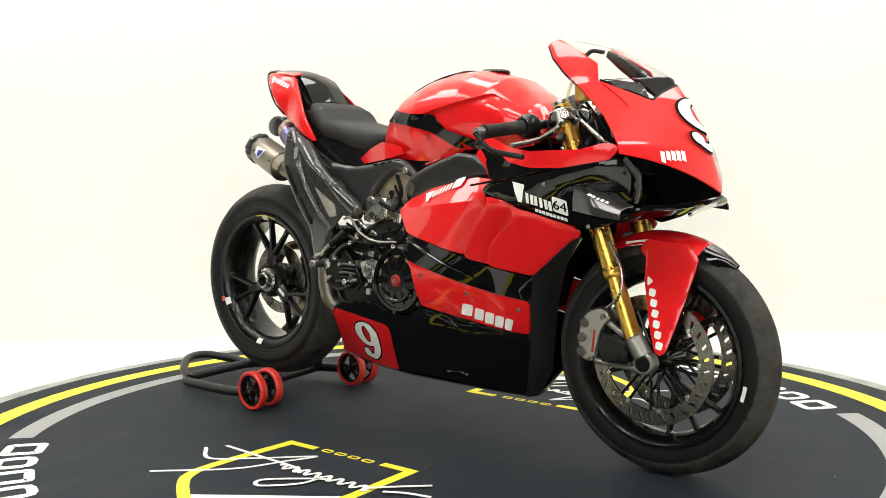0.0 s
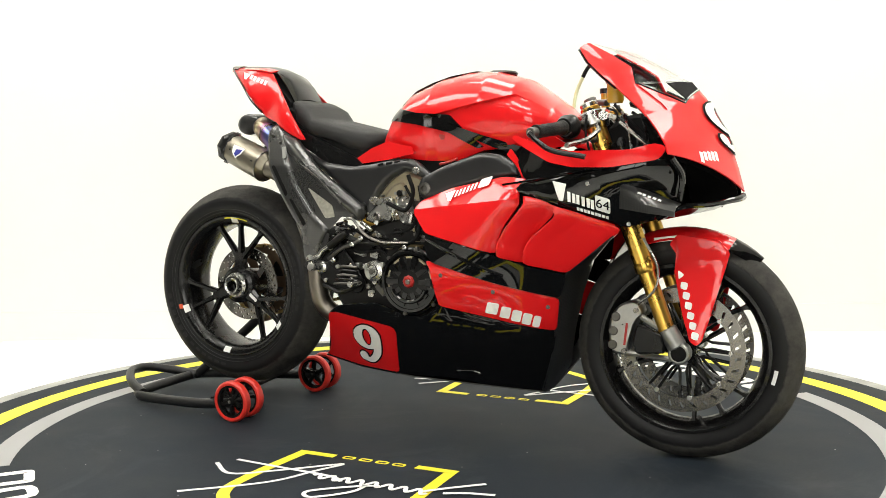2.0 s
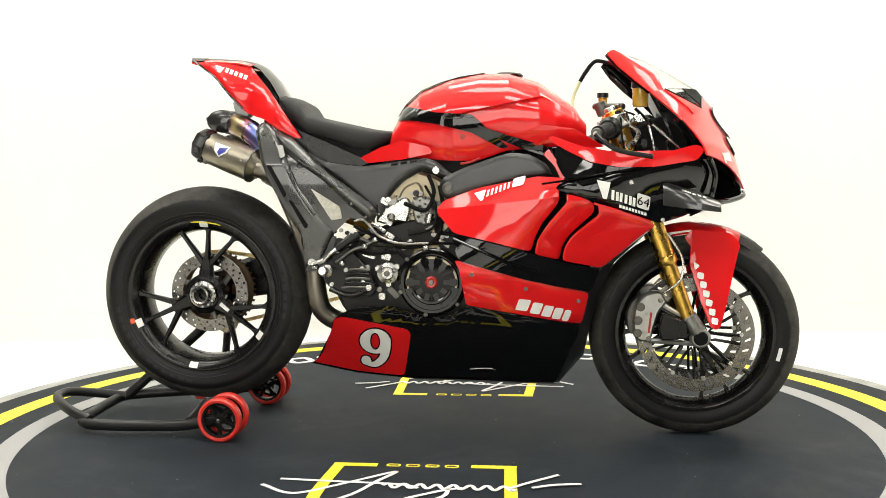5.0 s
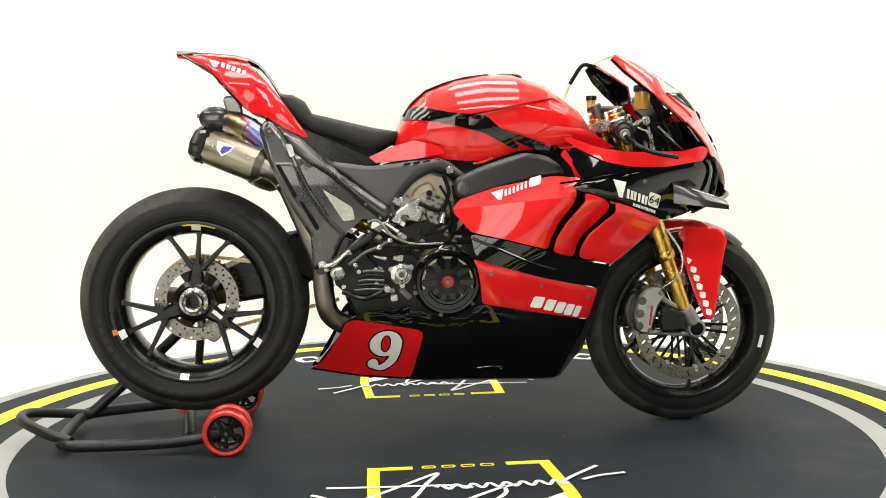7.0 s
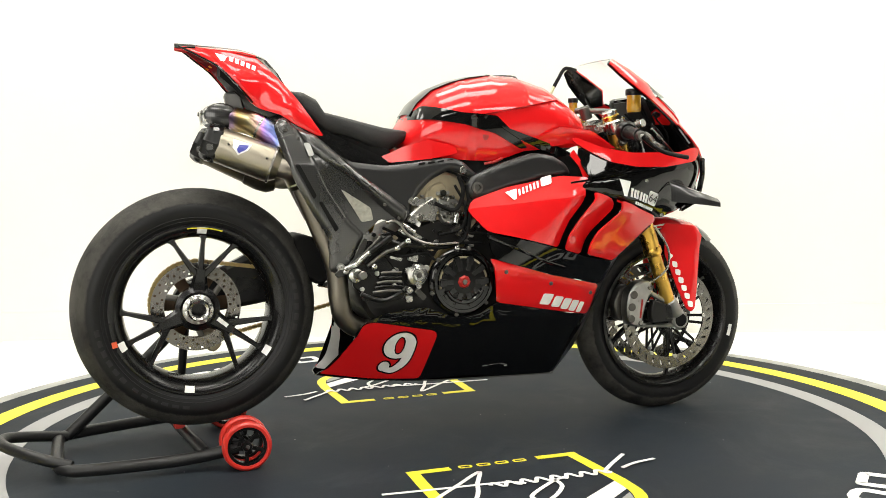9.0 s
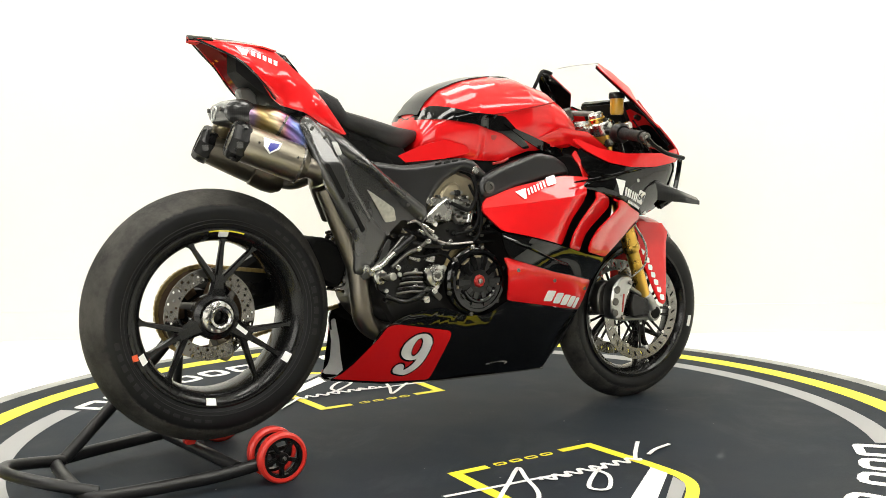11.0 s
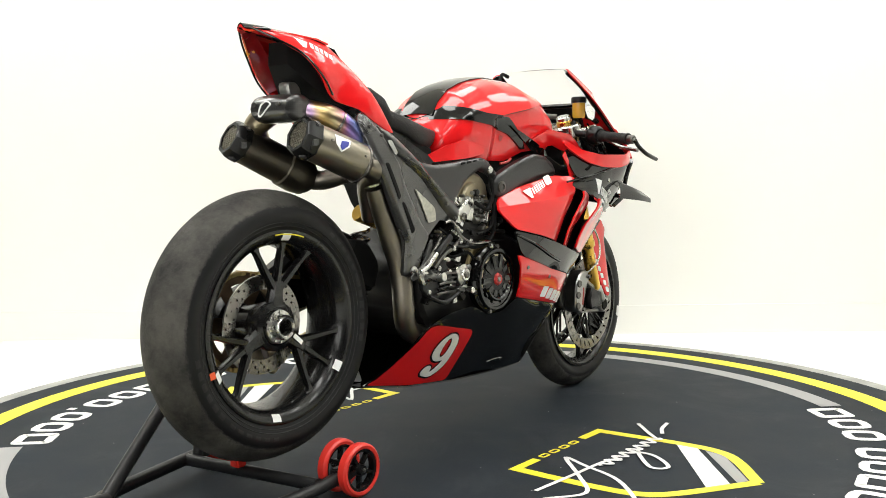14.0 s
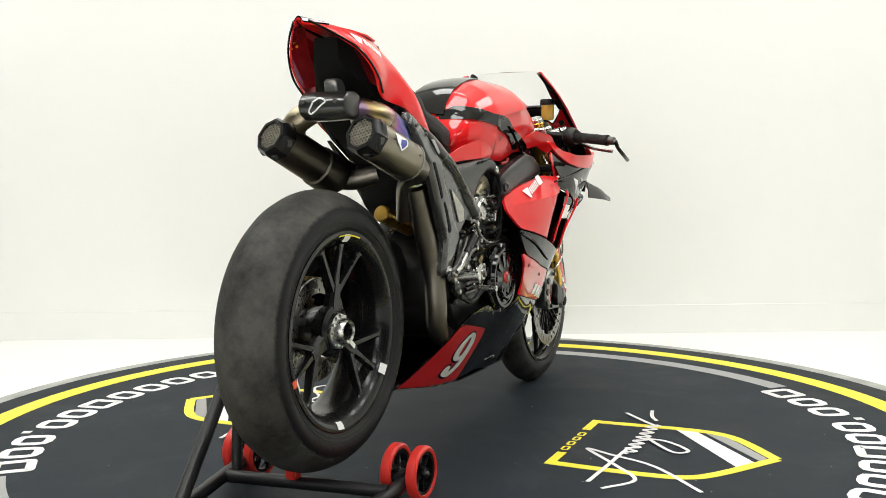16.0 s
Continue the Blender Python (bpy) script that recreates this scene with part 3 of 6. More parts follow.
# ---- the paddock stand ----
def build_stand():
    st = base("paddock_stand", "black tubular rear paddock stand with red wheels", "paddock stand")
    part("base_frame", tube([(-0.655, -0.205, 0.055), (-0.80, -0.192, 0.035), (-1.03, -0.180, 0.03), (-1.085, -0.165, 0.033), (-1.105, -0.12, 0.036), (-1.112, 0.08, 0.04), (-1.10, 0.14, 0.042), (-1.05, 0.165, 0.045), (-0.88, 0.205, 0.05), (-0.655, 0.255, 0.055)], 0.0165, seg=12), "tube", st)
    part("handle", tube([(-1.07, -0.165, 0.04), (-1.15, -0.13, 0.06), (-1.225, -0.06, 0.075), (-1.25, 0.0, 0.078), (-1.235, 0.05, 0.075), (-1.17, 0.10, 0.06), (-1.09, 0.13, 0.045)], 0.015, seg=12), "tube", st)
    part("cross_bar", tube([(-0.74, -0.195, 0.048), (-0.80, 0.215, 0.052)], 0.016, seg=12), "tube", st)
    part("arm", tube([(-1.088, 0.137, 0.045), (-0.861, 0.188, 0.245), (-0.765, 0.205, 0.345), (-0.735, 0.20, 0.412)], 0.0165, seg=12), "tube", st)
    part("hub_pin", rod((-0.736, 0.05, 0.412), (-0.736, 0.215, 0.412), 0.014), "steel", st)
    part("brace", tube([(-0.78, 0.20, 0.055), (-0.765, 0.205, 0.2), (-0.745, 0.205, 0.39)], 0.013), "tube", st)
    part("stop_block", block((0.03, 0.03, 0.03), pose(-0.79, 0.03, 0.08), 0.004), "red_poly", st, "red plastic stop block")
    for y in (-0.229, -0.162, 0.231, 0.296):
        c = Vector((-0.636, y, 0.0655))
        tyre = lathe([(0.052, -0.013), (0.059, -0.014), (0.0645, -0.009), (0.0655, 0), (0.0645, 0.009), (0.059, 0.014), (0.052, 0.013), (0.050, 0.0)], c, seg=40, closed=True)
        wh = part("wheel", tyre, "red_poly", st, "red polyurethane wheel")
        hub = lathe([(0.0, -0.015), (0.012, -0.015), (0.014, -0.009), (0.014, 0.009), (0.012, 0.015), (0, 0.015)], c, seg=20)
        lathe([(0.044, -0.009), (0.052, -0.010), (0.052, 0.010), (0.044, 0.009)], c, seg=36, bm=hub, closed=True)
        for i in range(5):
            a = 2 * math.pi * i / 5 + y * 7
            d = Vector((math.cos(a), 0, math.sin(a)))
            block((0.036, 0.012, 0.011), Matrix.Translation(c + d * 0.029) @ Matrix.Rotation(-a, 4, "Y"), 0.002, hub)
        part("wheel_centre", hub, "satin", wh, "black spoked centre")
        part("axle_bolt", rod(c - Vector((0, 0.019, 0)), c + Vector((0, 0.019, 0)), 0.0055), "steel", wh)
    for y0, y1 in ((-0.235, -0.15), (0.225, 0.30)):
        part("wheel_axle", rod((-0.636, y0, 0.0655), (-0.636, y1, 0.0655), 0.006), "darksteel", st)
        part("wheel_fork", block((0.06, 0.022, 0.03), pose(-0.663, (y0 + y1) / 2 - 0.003, 0.06), 0.004), "tube", st)
    return st


# ---- the motorcycle ----
REAR, FRONT = Vector((-0.736, 0.0, 0.412)), Vector((0.736, 0.0, 0.302))
body = field([
    (0.006, 0.67, 0.194), (0.126, 0.708, 0.225), (0.362, 0.694, 0.262), (0.452, 0.737, 0.272), (0.539, 0.744, 0.267), (0.604, 0.628, 0.205),
    (0.469, 0.507, 0.200), (0.105, 0.492, 0.234), (0.254, 0.45, 0.214), (0.23, 0.42, 0.207), (0.376, 0.358, 0.170), (0.434, 0.43, 0.172),
    (0.41, 0.338, 0.138), (-0.08, 0.321, 0.165), (-0.115, 0.172, 0.083), (-0.303, 0.367, 0.186), (0.34, 0.15, 0.050), (-0.409, 0.20, 0.035),
    (0.06, 0.17, 0.075), (0.058, 0.531, 0.235), (0.10, 0.33, 0.180), (0.38, 0.24, 0.090), (-0.30, 0.24, 0.095), (0.25, 0.60, 0.252),
    (0.707, 0.807, 0.252), (0.68, 0.66, 0.200), (0.80, 0.78, 0.165), (0.87, 0.71, 0.045), (0.80, 0.69, 0.135), (0.40, 0.84, 0.235), (0.02, 0.74, 0.185)])


def flank(x, z):
    """the side fairing: a shoulder crease, with the facet above it leaning in"""
    crease = 0.672 + 0.10 * max(0.0, x)
    w = body(x, z)
    if x < 0.42:
        w -= 0.55 * max(0.0, z - crease) * min(1.0, (0.42 - x) / 0.1)
    return w + 0.006


def rear_wheel(bike):
    R, RW, c = 0.3302, 0.0825, REAR
    TYRE = [(0.705, -0.86), (0.76, -0.95), (0.81, -1), (0.855, -0.985), (0.90, -0.87), (0.945, -0.66), (0.98, -0.38), (0.995, -0.18), (1, 0)]
    wh = part("rear_wheel", lathe([(R * a, RW * b) for a, b in TYRE] + [(R * a, -RW * b) for a, b in TYRE[-2::-1]] + [(0.215, 0.06), (0.215, -0.06)], c, seg=96, closed=True), "rear_rubber", bike, "wide worn black slick rear tyre", 60)
    rim = lathe([(0.234, -0.074), (0.2345, -0.069), (0.224, -0.066), (0.213, -0.057), (0.207, -0.04), (0.204, 0.0), (0.207, 0.04), (0.213, 0.057), (0.234, 0.072), (0.228, 0.075), (0.205, 0.060), (0.197, 0.04), (0.194, 0.0), (0.197, -0.04), (0.204, -0.060), (0.217, -0.071), (0.226, -0.075)], c, seg=80, closed=True)
    part("rim", rim, "rim", wh, "black forged rim")
    spokes(wh, c, 0.040, 0.204, -0.036, (84, 204, 325), "rim", 0.027, 25)
    hub = lathe([(0.0, -0.03), (0.030, -0.03), (0.047, -0.052), (0.060, -0.046), (0.062, -0.03), (0.050, 0.03), (0.045, 0.06), (0, 0.06)], c, seg=40)
    part("hub", hub, "rim", wh, "black wheel hub")
    nut = lathe([(0.020, -0.04), (0.020, -0.080), (0.026, -0.083), (0.030, -0.078), (0.031, -0.062), (0.041, -0.058), (0.043, -0.04)], c, seg=36)
    for i in range(12):
        a = 2 * math.pi * i / 12
        q = c + Vector((0.036 * math.cos(a), -0.05, 0.036 * math.sin(a)))
        part("hub_stud", rod(q, q - Vector((0, 0.014, 0)), 0.004, seg=8), "alu", wh)
    part("axle_nut", nut, "alu", wh, "castellated silver axle nut")
    for a, w, mt in ((86, 0.022, "white"), (203.5, 0.02, "white"), (326, 0.022, "white"), (262, 0.022, "white")):
        rows = []
        for i in range(5):
            q = radians(a - 3.4 + 6.8 * i / 4)
            rows.append([c + Vector((rr * math.cos(q), yy, rr * math.sin(q))) for rr, yy in ((0.2255, -0.0768), (0.2160, -0.0725), (0.2085, -0.066))])
        part("rim_sticker", shell(rows, 0.0006), mt, wh, "small white sticker")
    rows = [[c + Vector((rr * math.cos(radians(72 + i * 4)), yy, rr * math.sin(radians(72 + i * 4)))) for rr, yy in ((0.2250, -0.0766), (0.2218, -0.0752))] for i in range(7)]
    part("rim_sticker", shell(rows, 0.0006), "yellow", wh, "thin yellow sticker")
    part("tyre_mark", block((0.014, 0.002, 0.016), Matrix.Translation(c + Vector((-0.219, -0.0768, -0.080))) @ Matrix.Rotation(radians(-12), 4, "Y"), 0), "orange", wh, "orange balance mark")
    disc = brake_disc(c + Vector((0, 0.004, 0)), 0.1225, 0.086, 22, 3)
    part("rear_disc", disc, "steel", wh, "drilled steel brake disc", 30)
    for a0 in range(3):
        a = radians(28 + 120 * a0)
        part("disc_arm", bar([c + Vector((0.045 * math.cos(a), 0.006, 0.045 * math.sin(a))), c + Vector((0.09 * math.cos(a + 0.2), 0.006, 0.09 * math.sin(a + 0.2)))], (0.010, 0.008, 0.0), 0.004, None), "darksteel", wh)
    spr = lathe([(0.096, 0.079), (0.112, 0.079), (0.117, 0.083), (0.112, 0.087), (0.096, 0.087)], c, seg=60, closed=True)
    for k in range(42):
        a = 2 * math.pi * k / 42
        block((0.010, 0.007, 0.007), Matrix.Translation(c + Vector((0.118 * math.cos(a), 0.083, 0.118 * math.sin(a)))) @ Matrix.Rotation(-a, 4, "Y"), 0, spr)
    for k in range(6):
        a = 2 * math.pi * k / 6
        bar([c + Vector((0.045 * math.cos(a), 0.083, 0.045 * math.sin(a))), c + Vector((0.10 * math.cos(a), 0.083, 0.10 * math.sin(a)))], (0.016, 0.020, 0.0), 0.004, spr)
    part("sprocket", spr, "sprocket", wh, "brown-stained rear sprocket")
    stem = Vector((math.cos(radians(325)), 0, math.sin(radians(325))))
    part("spoke_sticker", block((0.034, 0.0012, 0.011), Matrix.Translation(c + stem * 0.076 + Vector((0.003, -0.0515, 0.004))) @ Matrix.Rotation(radians(40), 4, "Y"), 0), "white", wh, "small white sticker")
    # raised maker's marks and rings on the sidewall
    for a0, n, h in ((228, 6, 0.024), (188, 6, 0.016), (20, 6, 0.024), (345, 6, 0.016)):
        for k in range(n):
            a1, a2 = radians(a0 + 6.2 * k), radians(a0 + 6.2 * k + 3.9)
            rows = [[c + Vector((r * math.cos(q), -0.0826 + 30 * (r - 0.2675) ** 2 - 0.0006, r * math.sin(q))) for r in (0.2675 - h / 2, 0.2675, 0.2675 + h / 2)] for q in (a1, (a1 + a2) / 2, a2)]
            part("sidewall_mark", shell(rows, 0.0008), "moulded", wh)
    for r, y in ((0.243, -0.0752), (0.252, -0.0790)):
        part("sidewall_ring", lathe([(r - 0.001, y), (r, y - 0.0012), (r + 0.001, y - 0.0004)], c, seg=96), "moulded", wh)
    for i in range(27):
        a = radians(88 + i * 7.0)
        q = c + Vector((0.121 * math.cos(a), 0.083, 0.121 * math.sin(a)))
        part("chain_link", block((0.0155, 0.014 if i % 2 else 0.018, 0.011), Matrix.Translation(q) @ Matrix.Rotation(math.pi / 2 - a, 4, "Y"), 0.002), "chain", wh)


def brake_disc(c, r1, r0, holes, rows, t=0.0025):
    """a flat ring with one row of slots or three rows of drilled holes"""
    bm = bmesh.new()
    n = holes * 4
    if rows == 1:
        n, rr = holes * 4, [r0, r0 + (r1 - r0) * 0.30, r0 + (r1 - r0) * 0.72, r1]
        for side in (-t, t):
            vs = [[bm.verts.new(c + Vector((q * math.cos(2 * math.pi * (i + 1.1 * k) / n), side, q * math.sin(2 * math.pi * (i + 1.1 * k) / n)))) for i in range(n)] for k, q in enumerate(rr)]
            for k in range(3):
                for i in range(n):
                    if k == 1 and i % 4 == 0:
                        continue
                    j = (i + 1) % n
                    bm.faces.new((vs[k][i], vs[k][j], vs[k + 1][j], vs[k + 1][i]))
        lathe([(r1, -t), (r1, t)], c, seg=n, bm=bm)
        return bm
    rr = [r0 + (r1 - r0) * f for f in (0, 0.12, 0.30, 0.42, 0.60, 0.72, 0.90, 1)]
    n = holes * 5
    for side in (-t, t):
        vs = [[bm.verts.new(c + Vector((q * math.cos(2 * math.pi * i / n), side, q * math.sin(2 * math.pi * i / n)))) for i in range(n)] for q in rr]
        for k in range(len(rr) - 1):
            for i in range(n):
                if k % 2 and i % 5 == (0, 0, 0, 2, 0, 4)[k]:
                    continue
                j = (i + 1) % n
                bm.faces.new((vs[k][i], vs[k][j], vs[k + 1][j], vs[k + 1][i]))
    lathe([(r1, -t), (r1, t)], c, seg=n, bm=bm)
    return bm


def bar(path, widths, depth, bm):
    """a forged arm in the wheel's plane: a ridged section that tapers along its path"""
    c = spline(path, 5)
    rings = []
    for i, p in enumerate(c):
        t = i / (len(c) - 1)
        d = (c[min(i + 1, len(c) - 1)] - c[max(i - 1, 0)])
        d.y = 0
        d.normalize()
        n = Vector((-d.z, 0, d.x))
        w = widths[0] + (widths[1] - widths[0]) * min(1, t * 1.15) + widths[2] * max(0.0, (t - 0.82) / 0.18) ** 2
        h = depth * (1 - 0.25 * t)
        rings.append([p + n * w * u + Vector((0, h * v, 0)) for u, v in ((-1, -0.35), (-0.62, -1), (0.62, -1), (1, -0.35), (0.85, 1), (-0.85, 1))])
    return loft(rings, bm)


def spokes(wh, c, r0, r1, y, angles, material, wide, fan):
    """three broad stems, each forking into three slim prongs"""
    for a in angles:
        stem = Vector((math.cos(radians(a)), 0, math.sin(radians(a))))
        split = r0 + (r1 - r0) * 0.42
        lift = Vector((0, y, 0))
        arm = part("spoke", bar([c + stem * r0 + lift, c + stem * (r0 + split) / 2 + lift, c + stem * split + lift + Vector((0, -0.003, 0))], (wide, wide * 0.62, 0.0), 0.014, None), material, wh, "forked black spoke")
        for da in (-fan, 0, fan):
            e = radians(a + da)
            end = Vector((math.cos(e), 0, math.sin(e)))
            side = (end - stem).normalized() * (0.010 if da else 0.0)
            p0 = c + stem * (split - 0.014) + side + lift
            mid = p0.lerp(c + end * r1 + lift, 0.55) + Vector((0, -0.006, 0))
            part("prong", bar([p0, mid, c + end * r1 + lift + Vector((0, -0.013, 0))], (0.0095, 0.0058, 0.009), 0.011, None), material, arm)


def front_wheel(bike):
    R, RW, c = 0.3035, 0.050, FRONT
    TYRE = [(0.75, -0.88), (0.80, -0.96), (0.845, -1), (0.885, -0.97), (0.925, -0.83), (0.96, -0.6), (0.985, -0.34), (1, 0)]
    wh = part("front_wheel", lathe([(R * a, RW * b) for a, b in TYRE] + [(R * a, -RW * b) for a, b in TYRE[-2::-1]] + [(0.212, 0.035), (0.212, -0.035)], c, seg=96, closed=True), "front_rubber", bike, "worn black slick front tyre", 60)
    rim = lathe([(0.228, -0.050), (0.2285, -0.046), (0.219, -0.044), (0.209, -0.034), (0.204, 0.0), (0.209, 0.034), (0.228, 0.048), (0.222, 0.051), (0.203, 0.036), (0.195, 0.0), (0.203, -0.036), (0.219, -0.050)], c, seg=80, closed=True)
    part("rim", rim, "rim", wh, "black forged rim")
    spokes(wh, c, 0.026, 0.206, -0.002, (60, 180, 300), "rim", 0.019, 24)
    part("hub", lathe([(0, -0.075), (0.022, -0.075), (0.026, -0.06), (0.036, -0.05), (0.036, 0.05), (0.026, 0.06), (0.022, 0.075), (0, 0.075)], c, seg=32), "rim", wh, "black wheel hub")
    for s in (-1, 1):
        d = part("brake_disc", brake_disc(c + Vector((0, 0.066 * s, 0)), 0.165, 0.127, 30, 1), "steel", wh, "slotted floating steel brake disc", 30)
        for i in range(9):
            a = 2 * math.pi * i / 9
            p0 = c + Vector((0.040 * math.cos(a + 0.25), 0.058 * s, 0.040 * math.sin(a + 0.25)))
            p1 = c + Vector((0.128 * math.cos(a), 0.065 * s, 0.128 * math.sin(a)))
            p2 = c + Vector((0.128 * math.cos(a + 0.5), 0.065 * s, 0.128 * math.sin(a + 0.5)))
            part("carrier_arm", tube([p1, p0, p2], 0.0044, None, 6, 3), "satin", wh, "black disc carrier arm")
        for i in range(9):
            a = 2 * math.pi * i / 9
            p1 = c + Vector((0.128 * math.cos(a), 0.065 * s, 0.128 * math.sin(a)))
            part("bobbin", rod(p1 - Vector((0, 0.0065, 0)), p1 + Vector((0, 0.0065, 0)), 0.0065, seg=10), "alu", wh)
    rows = [[c + Vector((rr * math.cos(radians(-18 + i * 3)), yy, rr * math.sin(radians(-18 + i * 3)))) for rr, yy in ((0.2475, -0.0597), (0.2375, -0.0562))] for i in range(4)]
    part("tyre_sticker", shell(rows, 0.0006), "white", wh, "small white sticker")
    part("valve", rod(c + Vector((0.05, -0.03, -0.2)), c + Vector((0.045, -0.05, -0.178)), 0.005), "alu", wh)


def front_end(bike):
    """fork, brake calipers, mudguard, clip-ons and yokes"""
    top, low = Vector((0.497, 0, 0.945)), Vector((0.716, 0, 0.335))
    ax = (low - top).normalized()
    for s in (-1, 1):
        y = 0.108 * s
        o = Vector((0, y, 0))
        leg = part("fork_leg", rod(top + o, top + ax * 0.455 + o, 0.0265, seg=28), "gold", bike, "gold anodised fork outer tube")
        part("fork_collar", lathe([(0.0265, 0), (0.029, 0.004), (0.029, 0.022), (0.024, 0.028), (0.0265, 0.0)], top + ax * 0.435 + o, ax, 28), "gold", leg)
        part("fork_slider", rod(top + ax * 0.44 + o, low + o, 0.0215, seg=28), "gold", leg, "gold fork inner tube")
        part("fork_cap", rod(top + o - ax * 0.012, top + o + ax * 0.006, 0.024, seg=20), "alu", leg)
        part("fork_foot", rod(low + o - ax * 0.03, Vector((0.737, y, 0.315)), 0.0255, seg=24), "castgrey", leg, "cast aluminium fork foot")
        part("caliper_arm", tube([(0.722, y, 0.350), (0.675, y + s * 0.004, 0.372), (0.630, y, 0.398)], 0.0085, seg=8), "castgrey", leg)
        part("caliper_arm", tube([(0.735, y, 0.283), (0.67, y + s * 0.003, 0.288), (0.598, y, 0.292)], 0.0075, seg=8), "castgrey", leg)
        part("axle_clamp", rod((0.742, y - 0.019, 0.302), (0.742, y + 0.019, 0.302), 0.0285, seg=28), "castgrey", leg)
        part("axle_end", rod((0.742, s * 0.10, 0.302), (0.742, s * 0.130, 0.302), 0.0205, seg=24), "matte", leg)
        cal = part("caliper", prism([(0.628, 0.437), (0.652, 0.405), (0.628, 0.378), (0.615, 0.335), (0.603, 0.288), (0.562, 0.292), (0.552, 0.345), (0.560, 0.395), (0.585, 0.425)], s * 0.072, s * 0.122, 0.006, rounded=1), "caliper", bike, "machined radial brake caliper")
        part("caliper_half", prism([(0.592, 0.42), (0.575, 0.345), (0.575, 0.30), (0.545, 0.305), (0.536, 0.36), (0.556, 0.405)], s * 0.03, s * 0.07, 0.004, rounded=1), "darksteel", cal)
        for px, pz in ((0.575, 0.39), (0.568, 0.352), (0.566, 0.315)):
            part("piston_cap", rod((px, s * 0.12, pz), (px, s * 0.127, pz), 0.0125, seg=20), "darksteel", cal)
        for px, pz in ((0.630, 0.410), (0.598, 0.30)):
            part("caliper_bolt", rod((px, s * 0.12, pz), (px, s * 0.131, pz), 0.007, seg=12), "steel", cal)
        part("red_mark", prism([(0.602, 0.375), (0.608, 0.374), (0.601, 0.315), (0.595, 0.316)], s * 0.122, s * 0.1232, 0), "red_plastic", cal)
        part("heat_shield", prism([(0.636, 0.374), (0.700, 0.352), (0.708, 0.302), (0.632, 0.297), (0.624, 0.33)], s * 0.112, s * 0.138, 0.004), "satin", cal, "black plastic caliper duct")
        hose = tube([(0.648, s * 0.125, 0.60), (0.688, s * 0.135, 0.53), (0.683, s * 0.137, 0.47), (0.645, s * 0.128, 0.435), (0.63, s * 0.115, 0.42)], 0.0035, seg=8)
        part("brake_hose", hose, "alu", cal, "braided steel brake hose")
    # mudguard: a blade over the tyre with side guards
    rows = []
    for i in range(13):
        a = radians(112 - 61 * i / 12)
        rr = 0.324 - 0.010 * (i / 12) ** 3
        w = 0.066 * (1 if i < 8 else 1 - 0.75 * ((i - 8) / 4) ** 1.5)
        rows.append([FRONT + Vector(((rr - 0.030 * abs(v) ** 2.5) * math.cos(a), w * v, (rr - 0.030 * abs(v) ** 2.5) * math.sin(a))) for v in (-1, -0.75, -0.4, 0, 0.4, 0.75, 1)])
    fen = part("mudguard", shell(rows[:10], 0.003), "red", bike, "glossy red front mudguard", 60)
    part("mudguard_tip", shell(rows[9:], 0.003), "black_gloss", fen, "black mudguard tip", 60)
    for s in (-1, 1):
        def side(x, z):
            return 0.068 + max(0, 0.53 - z) * 0.27
        g = skin([(0.716, 0.512), (0.728, 0.545), (0.702, 0.582), (0.722, 0.606), (0.83, 0.595), (0.858, 0.562), (0.842, 0.50), (0.814, 0.39), (0.798, 0.335), (0.784, 0.325), (0.768, 0.335), (0.745, 0.40)], side, s, 0.0, 0.004, 0.02, 1, roll=0.003, reach=0.008)
        gd = part("fork_guard", g, "red", fen, "red side guard in front of the fork")
        for i in range(6):
            t = i / 5
            x, z = 0.743 + 0.036 * t, 0.475 - 0.125 * t
            part("white_mark", skin([(x - 0.006, z + 0.011), (x + 0.013, z + 0.007), (x + 0.010, z - 0.011), (x - 0.007, z - 0.007)], side, s, 0.0012, 0.0008, 0.05, 1), "white", fen)
        part("white_mark", skin([(0.727, 0.515), (0.745, 0.503), (0.730, 0.49)], side, s, 0.0012, 0.0008, 0.05, 1), "white", fen)
    part("mudguard_mark", skin([(0.66, 0.597), (0.72, 0.605), (0.72, 0.592), (0.66, 0.584)], lambda x, z: 0.062, -1, 0, 0.001, 0.05, 0), "white", fen)
    # yokes
    for off, nm, lab in ((0.035, "top_yoke", "machined top yoke"), (0.22, "lower_yoke", "black lower yoke")):
        c = top + ax * off
        yk = block((0.075, 0.20, 0.028), Matrix.Translation(c + Vector((-0.02, 0, 0))) @ Matrix.Rotation(radians(-20), 4, "Y"), 0.008)
        for s in (-1, 1):
            rod(c + Vector((0, 0.108 * s, 0)) - ax * 0.014, c + Vector((0, 0.108 * s, 0)) + ax * 0.014, 0.036, yk, 28)
        part(nm, yk, "alu" if nm == "top_yoke" else "satin", bike, lab)
    part("steering_nut", rod(top + ax * 0.03 + Vector((-0.03, 0, 0.02)), top + Vector((-0.035, 0, 0.03)), 0.018), "darksteel", bike)
